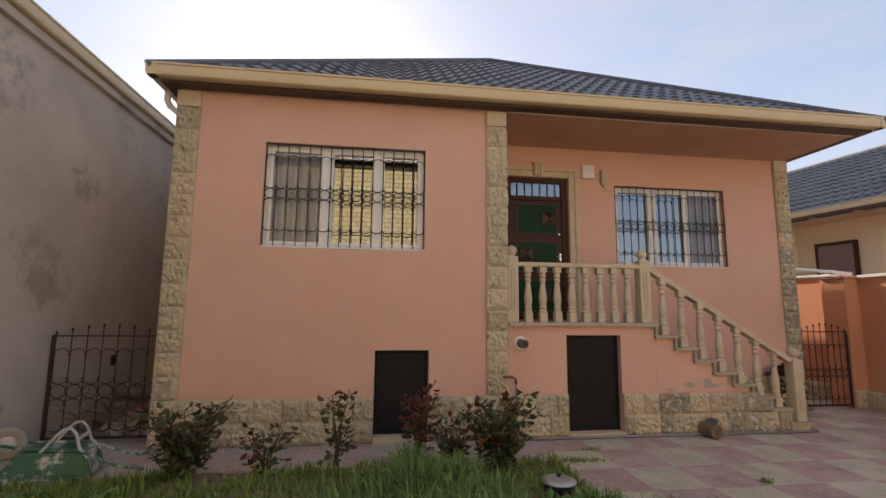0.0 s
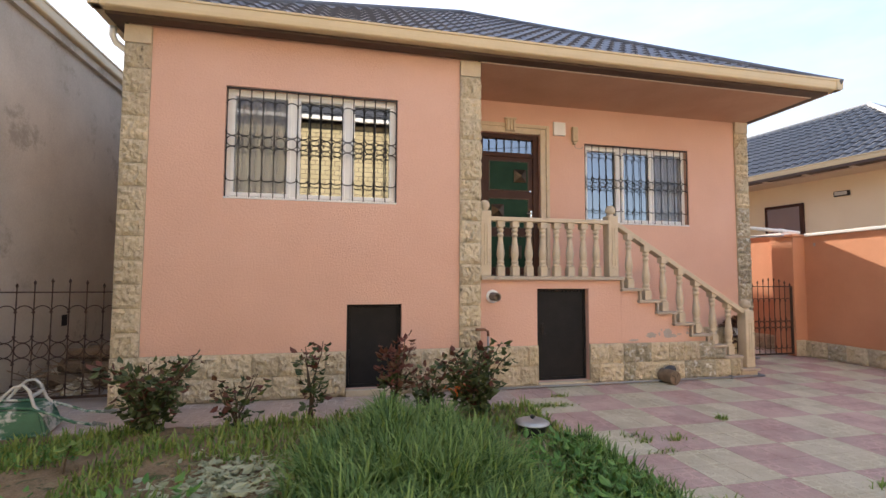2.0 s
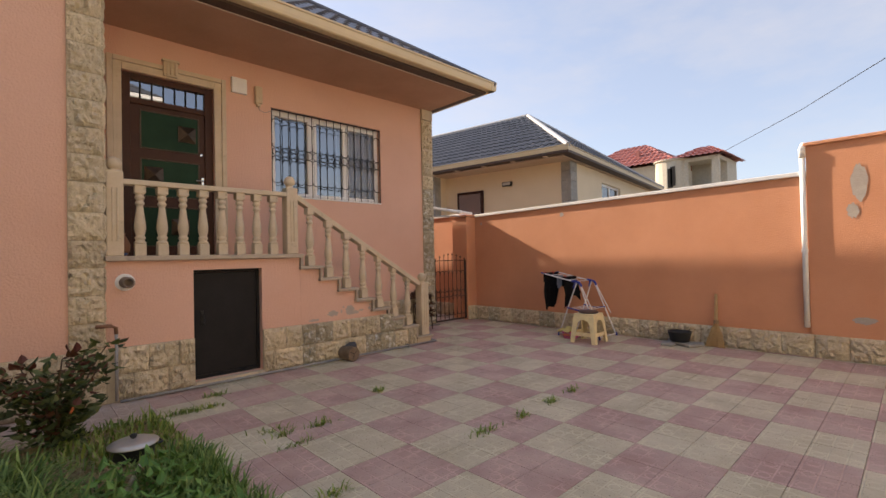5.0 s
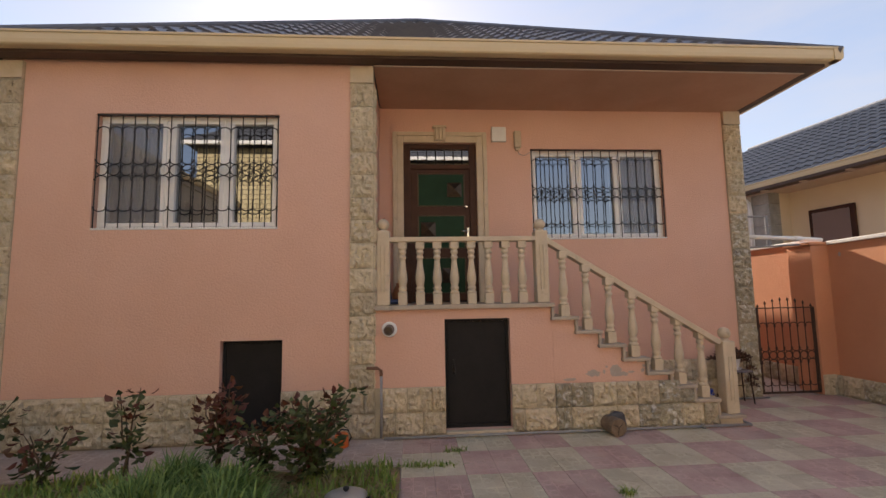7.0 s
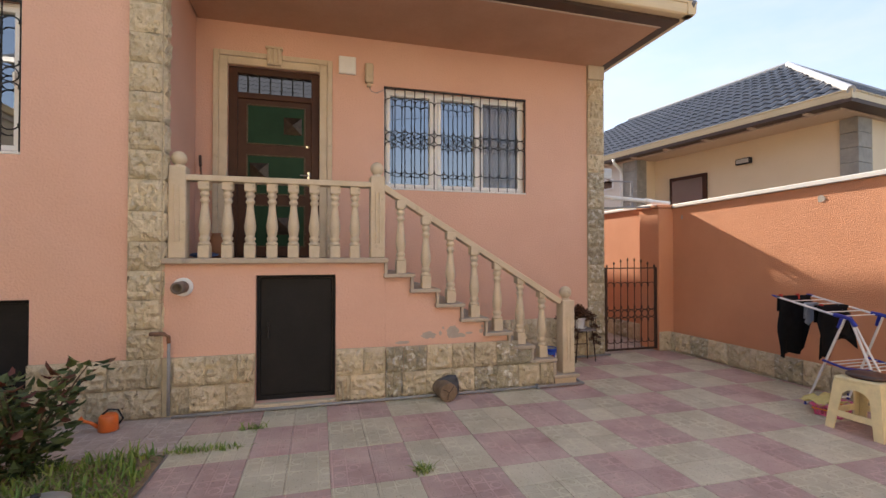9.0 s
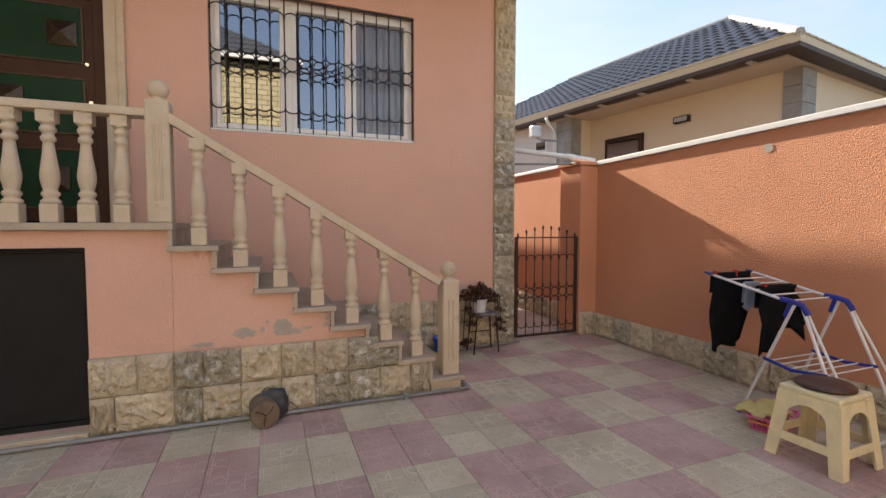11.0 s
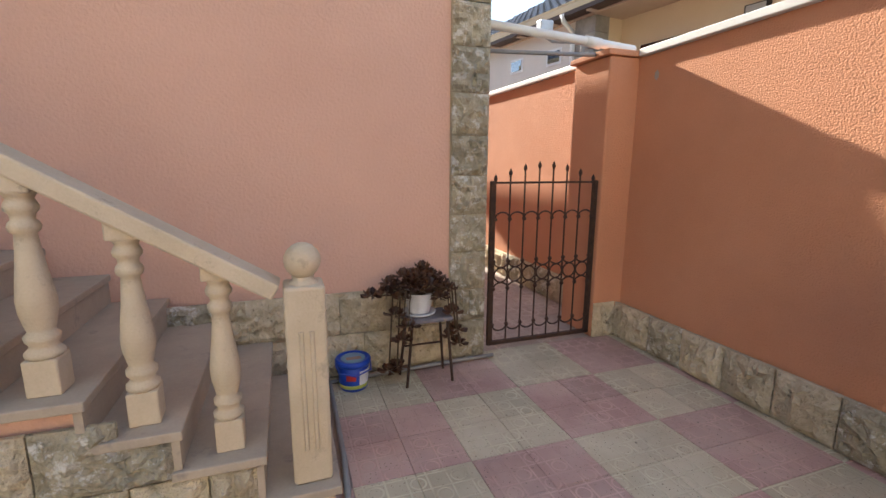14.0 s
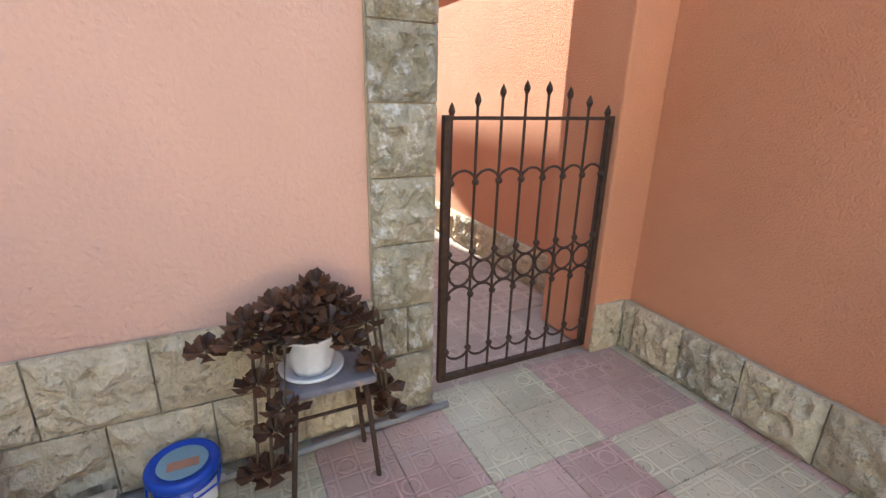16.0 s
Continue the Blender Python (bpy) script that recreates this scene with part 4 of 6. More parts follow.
RAIL_Y, STAIR_RAIL_Y = 5.385, 5.316
short, tall = baluster_mesh(0.668), baluster_mesh(0.692)
for k in range(8):
    o = new("baluster", short)
    o.parent, o.location = rail, ((1.913 + 0.1834 * k) * U, RAIL_Y * U, 1.309 * U)
    o.rotation_euler.z = radians((-3, 2, 0, 4, -2, 1, 3, -1)[k])
for k, (x, z) in enumerate(STEPS):
    o = new("baluster", tall)
    o.parent, o.location = rail, ((x + 0.162) * U, (STAIR_RAIL_Y + 0.02) * U, z * U)
    o.rotation_euler.z = radians((2, -3, 1, 0, -2, 3, 1)[k])
bm = B(1.77, 3.36, RAIL_Y - 0.062, RAIL_Y + 0.062, 1.975, 2.026, 0.008)
part("handrail", bm, LIME, rail)
bm = bmesh.new()
RUN, FALL, DRIFT = 5.31 - 3.47, 0.875 - 2.012, STAIR_RAIL_Y - RAIL_Y
sl = math.atan2(FALL, RUN)
box(bm, 0, math.hypot(FALL, RUN), -0.062, 0.062, -0.058, 0.0, 0.008)
bmesh.ops.transform(bm, matrix=Matrix.Translation((3.47, RAIL_Y, 2.012)) @ Matrix.Rotation(math.atan2(DRIFT, RUN), 4, "Z") @ Matrix.Rotation(-sl, 4, "Y"), verts=bm.verts)
part("handrail", bm, LIME, rail)


def newel(x, w, z0, z1, zball, y):
    bm = B(x - w / 2, x + w / 2, y - w / 2, y + w / 2, z0, z1, 0.012)
    post = part("newel_post", bm, LIME, rail)
    bm = bmesh.new()
    for s in (-1, 1):
        tube(bm, [(x + s * 0.018, y - w / 2 - 0.001, z0 + 0.14), (x + s * 0.018, y - w / 2 - 0.001, z1 - 0.16)], 0.009, 6)
    part("fluting", bm, LIME, post)
    bm = bmesh.new()
    lathe(bm, [(0.052, z1 - 0.004), (0.05, z1 + 0.004), (0.036, z1 + 0.014), (0.04, z1 + 0.024)], x, y, 16)
    ball(bm, (x, y, zball), 0.064, 16)
    part("ball_finial", bm, LIME, post, smooth=True)


newel(1.71, 0.137, 1.309, 2.095, 2.165, RAIL_Y)
newel(3.405, 0.137, 1.309, 2.085, 2.16, RAIL_Y)
newel(5.384, 0.14, 0.11, 0.865, 0.945, STAIR_RAIL_Y + 0.015)

# ---- pipes and boxes on the house ----
fl = thing("vent_pipe", "short rusty vent pipe with pale flange in the wall", "vent pipe")
bm = lathe(bmesh.new(), [(0.078, 0.0), (0.078, 0.012), (0.066, 0.018), (0.05, 0.018)], n=20)
part("flange", bm, WHITEPAINT, fl).matrix_basis = pose(1.775 * U, FY * U, 1.07 * U, 90, 0, 0)
bm = lathe(bmesh.new(), [(0.046 + (0.005 if i % 2 else 0.0), 0.01 + 0.012 * i) for i in range(14)] + [(0.04, 0.178), (0.034, 0.178), (0.034, 0.1)], n=16)
part("pipe", bm, plain("dull_rusty_pipe", (0.2, 0.16, 0.13), 0.7, 0.3), fl, smooth=True).matrix_basis = pose(1.775 * U, FY * U, 1.07 * U, 90, 0, 0)
wp = thing("water_pipe", "grey water pipe with rusty elbow beside the plinth", "pipe")
part("pipe", rod([(1.695, FY - 0.085, 0.03), (1.695, FY - 0.085, 0.64)], 0.013, 8), GREYPIPE, wp, smooth=True)
part("elbow", rod([(1.695, FY - 0.085, 0.62), (1.692, FY - 0.085, 0.675), (1.66, FY - 0.08, 0.695), (1.55, FY - 0.06, 0.695)], 0.016, 8), plain("orange_rust_pipe", (0.2, 0.1, 0.06), 0.8), wp, smooth=True)
cp = thing("ground_conduit", "grey conduit pipe along the foot of the stairs", "pipe")
bm = rod([(1.72, FY - 0.09, 0.02), (3.0, FY - 0.09, 0.02), (5.5, FY - 0.1, 0.022)], 0.013, 8)
part("pipe", bm, GREYPIPE, cp, smooth=True)
part("pipe", rod([(5.5, FY - 0.1, 0.022), (5.52, 5.5, 0.022), (5.53, 6.22, 0.022), (6.2, 6.26, 0.022), (6.6, 6.275, 0.022)], 0.013, 8), GREYPIPE, cp, smooth=True)
for x in (4.98,):
    part("clip", B(x - 0.012, x + 0.012, FY - 0.125, FY - 0.07, 0.0, 0.045, 0.003), GREYPIPE, cp)
part("coupling", rod([(5.7, 6.237, 0.03), (5.76, 6.243, 0.03)], 0.026, 8), GREYPIPE, cp)
bx = thing("meter_box", "square white junction box on the wall", "junction box")
part("cover", B(3.08, 3.272, RY - 0.045, RY - 0.001, 3.413, 3.613, 0.008), WHITEPAINT, bx)
lb = thing("wall_sensor", "slim beige alarm box on the wall", "alarm box")
part("case", B(3.378, 3.472, RY - 0.06, RY - 0.001, 3.33, 3.56, 0.014), LIME, lb)
part("tail", B(3.40, 3.45, RY - 0.045, RY - 0.001, 3.295, 3.329, 0.006), LIME, lb)
part("wire", rod([(3.43, RY - 0.006, 3.296), (3.45, RY - 0.006, 3.25), (3.52, RY - 0.006, 3.235), (3.62, RY - 0.004, 3.29)], 0.004, 5), GREYPIPE, lb)


# ---- iron gates ----
def gate(name, x0, x1, y, label, zt=1.158):
    """A small gate of spear-topped bars with arcs and a row of rings."""
    g = thing(name, label, "gate", at=(0, 0, 0), group="iron side gates")
    n = 8
    for x in (x0, x1):
        part("post", B(x - 0.014, x + 0.014, y - 0.014, y + 0.014, 0.03, zt + 0.01, 0.003), RUST, g)
    part("top_rail", B(x0, x1, y - 0.007, y + 0.007, zt - 0.008, zt + 0.006), RUST, g)
    part("bottom_rail", B(x0, x1, y - 0.014, y + 0.014, 0.03, 0.055), RUST, g)
    xs = [x0 + 0.022 + (x1 - x0 - 0.044) * i / (n - 1) for i in range(n)]
    step = xs[1] - xs[0]
    r = step / 2
    for i, x in enumerate(xs):
        top = zt + 0.012 + 0.09 * math.sin(math.pi * i / (n - 1))
        bm = rod([(x, y, 0.05), (x, y, top)], 0.0065, 6)
        lathe(bm, [(0.005, top - 0.012), (0.009, top - 0.004), (0.015, top + 0.01), (0.012, top + 0.022), (0.002, top + 0.042)], x, y, 6)
        part("bar", bm, RUST, g)
    for zc, a0, a1, sq in ((0.915, 0, math.pi, 0.85), (0.53 + 1.75 * r, math.pi, 2 * math.pi, 0.78), (0.53 - 1.75 * r, 0, math.pi, 0.78), (0.175, math.pi, 2 * math.pi, 0.8)):
        bm = tube(bmesh.new(), [(p[0], p[1], zc + (p[2] - zc) * sq) for p in arc(r, zc, r, y - 0.007, a0, a1)], 0.006, 5)
        ball(bm, (0, y - 0.006, zc), 0.015, 6)
        first = part("arc", bm, RUST, g)
        first.location.x = xs[0] * U
        for a in xs[1:-1]:
            o = new("arc", first.data)
            o.parent, o.location.x = g, a * U
        part("knob", ball(bmesh.new(), (xs[-1], y - 0.006, zc), 0.015, 6), RUST, g)
    for a in xs[:-1]:
        part("ring", tube(bmesh.new(), arc(a + r, 0.53, r * 0.93, y - 0.006, 0, 2 * math.pi, 12)[:-1], 0.006, 5, closed=True), RUST, g)
    return g


gate("iron_gate", 6.632, 7.44, 6.417, "rusty brown iron gate with spear tips, closed")
gate("iron_gate", -3.37, -2.23, 5.62, "rusty brown iron gate before the overgrown side yard", zt=1.12)

# pipes from the wall to the house and a floodlight on the neighbour's side
wpz = thing("overhead_pipe", "white pipes crossing from wall to house above the gate", "pipe")
part("pipe", rod([(7.75, 6.5, 2.085), (7.4, 6.5, 2.105), (6.5, 6.5, 2.15)], 0.03, 8), WHITEPAINT, wpz, smooth=True)
part("pipe", rod([(7.5, 6.5, 2.03), (7.3, 6.5, 2.018), (6.5, 6.5, 1.98)], 0.014, 8), GREYPIPE, wpz, smooth=True)
part("joint", rod([(7.46, 6.5, 2.1), (7.34, 6.5, 2.108)], 0.038, 8), WHITEPAINT, wpz, smooth=True)
dp = thing("wall_downpipe", "white downpipe on the boundary wall", "pipe")
part("pipe", rod([(7.655, 1.2, 0.34), (7.655, 1.2, 2.3)], 0.028, 10), WHITEPAINT, dp, smooth=True)
part("pipe_head", rod([(7.655, 1.2, 2.29), (7.655, 1.2, 2.4), (7.68, 1.19, 2.44), (7.76, 1.19, 2.45)], 0.034, 10), WHITEPAINT, dp, smooth=True)
part("pipe_clip", rod([(7.655, 1.2, 1.2), (7.655, 1.2, 1.24)], 0.034, 10), WHITEPAINT, dp)

# ---- neighbour's house to the east ----
NA = radians(8.6)
NM = Matrix.Translation((10.55, 5.95, 0)) @ Matrix.Rotation(NA, 4, "Z")


def N_(bm):
    bmesh.ops.transform(bm, matrix=NM, verts=bm.verts)
    return bm


nh = thing("house", "cream plastered house with grey metal tile roof", "house")
part("wall", N_(B(0.9, 1.15, 0.33, 4.32, 0, 3.72)), CREAM, nh)
part("wall", N_(wall_xz(1.152, 9.4, 0, 3.72, 0.33, 0.58, [(3.3, 5.1, 2.3, 3.33), (7.2, 8.1, 2.4, 3.33)])), CREAM, nh)
part("wall", N_(B(0.3, 0.55, 4.32, 11.0, 0, 3.72)), WHITEWALL, nh)
part("wall", N_(B(0.552, 1.15, 4.322, 4.5, 0, 3.72)), CREAM, nh)
part("wall", N_(B(9.15, 9.4, 0.582, 11, 0, 3.72)), CREAM, nh)
part("soffit", N_(B(0.25, 9.5, 0.25, 11.0, 3.625, 3.70)), SOFFIT_PALE, nh)
part("soffit_edge", N_(B(0.235, 0.249, 0.235, 11.0, 3.62, 3.645)), SOFFIT_EDGE, nh)
part("eave_board", N_(B(0.0, 9.72, 0.0, 0.234, 3.65, 3.80)), FASCIA, nh)
part("eave_board", N_(B(0.0, 0.234, 0.236, 11.2, 3.65, 3.80)), FASCIA, nh)
for k in range(9):
    part("rafter_end", N_(B(0.05, 0.23, 0.6 + 0.9 * k, 0.68 + 0.9 * k, 3.625, 3.649)), SOFFIT_EDGE, nh)
bm = bmesh.new()
gutter(bm, (0, 0, 3.70), (9.72, 0, 3.70), (0, -1, 0)), gutter(bm, (0, -0.01, 3.70), (0, 11.2, 3.70), (-1, 0, 0))
part("gutter", N_(bm), GUTTER, nh)
part("roof", N_(hip_roof(0.0, 9.72, 0.0, 11.2, 3.79, 3.9, 3.0, 8.0, 6.0, 0.2, 0.35, 0.02)), ROOF_N, nh, smooth=True)
bm = bmesh.new()
for a, b in (((0, 0, 3.82), (3.9, 3.0, 6.03)), ((3.9, 3.0, 6.03), (3.9, 8.0, 6.03)), ((9.72, 0, 3.82), (3.9, 3.0, 6.03))):
    tube(bm, [a, b], 0.06, 8)
part("ridge_cap", N_(bm), plain("light_ridge_metal", (0.42, 0.42, 0.43), 0.4), nh)
for k in range(8):
    z = 1.62 + 0.25 * k
    part("quoin", N_(B(0.87, 1.30, 0.30, 0.56, z, z + 0.245, 0.008)), QUOIN, nh)
    part("quoin", N_(B(0.27, 0.58, 4.29, 4.74, z, z + 0.245, 0.008)), QUOIN, nh)
w_ = part("window", N_(B(0.84, 0.9, 2.95, 3.87, 2.15, 3.13, 0.01)), BROWN, nh, "dark brown framed window")
part("pane", N_(B(0.83, 0.838, 3.03, 3.79, 2.23, 3.05)), GLASS, w_)
for v0, v1, z0, z1 in ((5.07, 5.46, 3.02, 3.29), (6.17, 6.57, 3.05, 3.32)):
    w_ = part("window", N_(B(0.285, 0.3, v0, v1, z0, z1)), PVC, nh)
    part("pane", N_(B(0.278, 0.284, v0 + 0.04, v1 - 0.04, z0 + 0.04, z1 - 0.04)), GLASS, w_)
for a, b, c, d in ((3.3, 5.1, 2.3, 3.33), (7.2, 8.1, 2.4, 3.33)):
    bm = bmesh.new()
    for q in ((a, b, c, c + 0.07), (a, b, d - 0.07, d), (a, a + 0.07, c + 0.07, d - 0.07), (b - 0.07, b, c + 0.07, d - 0.07), ((a + b) / 2 - 0.05, (a + b) / 2 + 0.05, c + 0.07, d - 0.07)):
        box(bm, q[0], q[1], 0.40, 0.46, q[2], q[3])
    w_ = part("window", N_(bm), PVC, nh, "white framed window")
    part("pane", N_(B(a + 0.05, b - 0.05, 0.425, 0.435, c + 0.05, d - 0.05)), GLASS, w_)
bm = B(0.82, 0.898, 2.0, 2.3, 3.16, 3.28, 0.015)
wl_ = part("wall_light", N_(bm), IRON, nh, "dark bulkhead wall light")
part("diffuser", N_(B(0.805, 0.819, 2.03, 2.27, 3.18, 3.26, 0.006)), plain("frosted_lamp_glass", (0.5, 0.48, 0.44), 0.3), wl_)
part("downpipe", N_(rod([(-0.02, 4.75, 3.69), (0.02, 4.75, 3.58), (0.22, 4.75, 3.45), (0.24, 4.75, 3.3), (0.24, 4.75, 1.0)], 0.04, 8)), WHITEPAINT, nh, smooth=True)
fl2 = thing("floodlight", "small silver floodlight on a bracket", "floodlight")
part("bracket", rod([(9.3, 9.3, 2.9), (8.95, 9.5, 2.93), (8.85, 9.55, 3.0)], 0.02, 6), GREYPIPE, fl2)
part("head", B(8.75, 8.95, 9.48, 9.62, 2.98, 3.2, 0.02), plain("silver_lamp_metal", (0.6, 0.6, 0.6), 0.3, 0.6), fl2)
part("post", rod([(9.3, 9.3, 0.0), (9.3, 9.3, 2.92)], 0.03, 6), GREYPIPE, fl2)

# ---- distant buildings ----
BEIGE = plain("beige_render", (0.55, 0.5, 0.41), 0.9)
rh = thing("house", "distant beige two-storey house with red tile roof", "house")
part("wall", B(29.4, 36, 10.6, 17.2, 0, 6.5), BEIGE, rh)
part("tower", lathe(bmesh.new(), [(0.95, 0.0), (0.95, 6.45), (1.05, 6.5), (1.05, 6.56)], 29.5, 10.3, 24), BEIGE, rh)
part("roof", hip_roof(28.9, 36.5, 9.9, 17.7, 6.55, 32.3, 13.0, 14.6, 8.5, 0.35, 0.5, 0.03), REDROOF, rh)
bm = bmesh.new()
box(bm, 29.0, 32.5, 7.75, 9.6, 0, 4.9), box(bm, 29.0, 29.3, 7.75, 8.1, 4.9, 6.3), box(bm, 29.0, 29.3, 9.3, 9.6, 4.9, 6.3), box(bm, 30.6, 32.5, 7.75, 9.6, 4.9, 6.3), box(bm, 29.0, 32.5, 7.75, 9.6, 6.3, 6.5)
part("balcony", bm, BEIGE, rh)
part("roof", hip_roof(28.6, 32.9, 7.4, 10.2, 6.52, 30.4, 8.6, 9.0, 7.3, 0.3, 0.4, 0.03), REDROOF, rh)
for y, z in ((10.0, 4.9), (9.85, 5.0)):
    part("window", B(28.52, 28.6, y, y + 0.25, z, z + 1.1), BLACKDOOR, rh)
for x, y, h in ((30.2, 14.4, 7.6), (30.2, 12.6, 7.7)):
    part("chimney", B(x - 0.1, x + 0.1, y - 0.1, y + 0.1, 6.7, h), REDROOF, rh)
cable = thing("overhead_cable", "thin dark cable spanning high above the wall", "cable")
part("wire", rod([(29.0, 7.9, 6.4), (22, 3.2, 6.3), (16, -1.2, 6.7), (4.9, -9.2, 7.55)], 0.012, 5), IRON, cable)
hill = thing("stone_shed", "distant grey stone roof with a mast", "building")
bm = bmesh.new()
vs_ = [bm.verts.new(p) for p in ((15.5, 28, 0), (21, 27, 0), (21, 33, 0), (15.5, 34, 0), (15.8, 28, 7.2), (20.8, 27, 6.6), (20.8, 33, 6.6), (15.8, 34, 7.2), (17.5, 29.5, 8.1), (18.6, 31, 8.0))]
for f in ((0, 1, 5, 4), (1, 2, 6, 5), (2, 3, 7, 6), (3, 0, 4, 7), (4, 5, 8), (5, 6, 9, 8), (6, 7, 9), (7, 4, 8, 9)):
    bm.faces.new([vs_[i] for i in f])
part("body", bm, QUOIN, hill)
bm = rod([(17.4, 29.6, 8.0), (17.4, 29.6, 9.2)], 0.04, 6)
tube(bm, [(17.1, 29.5, 9.0), (17.7, 29.7, 9.05)], 0.04, 5)
part("mast", bm, IRON, hill)

# house across the yard, seen in the window panes
m, t, p = material("yellow_block_wall", 0.9)
bk = t.nodes.new("ShaderNodeTexBrick")
co = t.nodes.new("ShaderNodeTexCoord")
mp = t.nodes.new("ShaderNodeMapping")
mp.inputs["Rotation"].default_value = (radians(90), 0, 0)
t.links.new(co.outputs["Object"], mp.inputs[0]), t.links.new(mp.outputs[0], bk.inputs["Vector"])
bk.inputs["Color1"].default_value, bk.inputs["Color2"].default_value, bk.inputs["Mortar"].default_value = (0.58, 0.49, 0.30, 1), (0.48, 0.40, 0.235, 1), (0.2, 0.16, 0.1, 1)
bk.inputs["Scale"].default_value, bk.inputs["Brick Width"].default_value, bk.inputs["Row Height"].default_value, bk.inputs["Mortar Size"].default_value = 1.0, 0.42, 0.21, 0.018
t.links.new(bk.outputs["Color"], p.inputs["Base Color"])
YELLOW = m
oh = thing("house", "yellow limestone block house across the lane", "house")
part("wall", B(-6.7, 4.9, -14.5, -8.5, 0, 7.6), YELLOW, oh)
part("roof", hip_roof(-7.2, 5.4, -15.0, -8.0, 7.75, -0.9, -12.0, -11.2, 10.8, 0.25, 0.4, 0.02), ROOF_N, oh)
bm = bmesh.new()
box(bm, -7.2, 5.4, -8.12, -7.98, 7.6, 7.75)
part("gutter", bm, WHITEPAINT, oh, "white gutter")


# ---- plants ----
def leaves_mesh(name, items, mat, width=0.55, low=1.0, high=0.62):
    """Small folded leaves from (base, direction, size, roll); one mesh."""
    vv, ff = [], []
    for base, d, size, roll in items:
        d = Vector(d).normalized()
        s = d.cross(Vector((0, 0, 1)))
        s = s.normalized() if s.length > 1e-3 else Vector((1, 0, 0))
        n = s.cross(d)
        s2 = s * math.cos(roll) + n * math.sin(roll)
        n2 = d.cross(s2)
        w = size * width / 2
        b = Vector(base)
        o = len(vv)
        vv += [b, b + d * size * 0.45 + s2 * w * low + n2 * w * 0.35, b + d * size * 0.5, b + d * size * 0.45 - s2 * w * low + n2 * w * 0.35, b + d * size - n2 * size * 0.12, b + d * size * 0.8 + s2 * w * high + n2 * w * 0.15, b + d * size * 0.8 - s2 * w * high + n2 * w * 0.15]
        ff += [(o, o + 1, o + 2), (o, o + 2, o + 3), (o + 1, o + 5, o + 4, o + 2), (o + 2, o + 4, o + 6, o + 3)]
    me = bpy.data.meshes.new(name)
    me.from_pydata([tuple(v * U) for v in vv], [], ff)
    me.materials.append(mat)
    return me


def rose(x, y, h, spread, stems, count, red, label, seed, low=0.12):
    r = random.Random(seed)
    ob = thing("rose_bush", label, "rose bush", at=(x, y, 0.03), group="roses along the bed")
    green, reds = [], []
    for k in range(stems):
        a = 2 * math.pi * k / stems + r.uniform(-0.5, 0.5)
        lean = spread * r.uniform(0.5, 1.0)
        top = h * r.uniform(0.75, 1.0) if k else h
        pts = [Vector((0.03 * math.cos(a), 0.03 * math.sin(a), -0.03))]
        for i in range(1, 7):
            f = i / 6
            pts.append(Vector((lean * f ** 1.3 * math.cos(a) + r.uniform(-0.015, 0.015), lean * f ** 1.3 * math.sin(a) + r.uniform(-0.015, 0.015), top * f)))
        part("stem", rod(pts, [0.011 * (1 - 0.7 * i / 6) for i in range(7)], 6), STEM, ob)
        n = count // stems
        for _ in range(n):
            f = r.uniform(low, 1.0)
            i = min(5, int(f * 6))
            p = pts[i].lerp(pts[i + 1], f * 6 - i)
            side = Vector((r.gauss(0, 1), r.gauss(0, 1), r.gauss(0.15, 0.5))).normalized()
            stalk = p + side * r.uniform(0.02, 0.13) * (1.15 - 0.5 * f)
            d = side + Vector((0, 0, r.uniform(-0.5, 0.3)))
            (reds if r.random() < red * f * f * 1.2 else green).append((stalk, d, r.uniform(0.05, 0.088), r.uniform(-0.7, 0.7)))
    for nm, items, mat in (("foliage", green, LEAF), ("young_foliage", reds, LEAF_RED)):
        if items:
            o = tagged(new(nm, leaves_mesh(nm, items, mat, 0.68)), kind="stuff")
            o.parent = ob
    return ob


rose(-1.45, 4.33, 0.60, 0.36, 11, 640, 0.35, "dense rose bush with dark green leaves", 1)
rose(-0.80, 4.33, 0.42, 0.17, 5, 120, 0.6, "small sparse rose bush", 2)
rose(-0.20, 4.36, 0.70, 0.11, 3, 130, 0.5, "slender upright rose bush", 3, low=0.15)
rose(0.52, 4.27, 0.72, 0.18, 5, 260, 1.3, "tall rose bush with reddish young leaves", 4, low=0.35)
rose(0.84, 4.28, 0.50, 0.22, 6, 240, 0.5, "low leaning rose bush", 5)
rose(1.24, 4.2, 0.66, 0.33, 10, 700, 0.3, "dense green rose bush beside the paving", 6)


def bed_height(x, y):
    edge = min(1.0, min(BX1 - x, BY1 - y, y - BY0) / 0.12)
    return max(0.008, 0.012 + edge * (0.035 + 0.05 * noise.noise((x * 1.3, y * 1.3, 0)) + 0.025 * noise.noise((x * 6, y * 6, 3))))


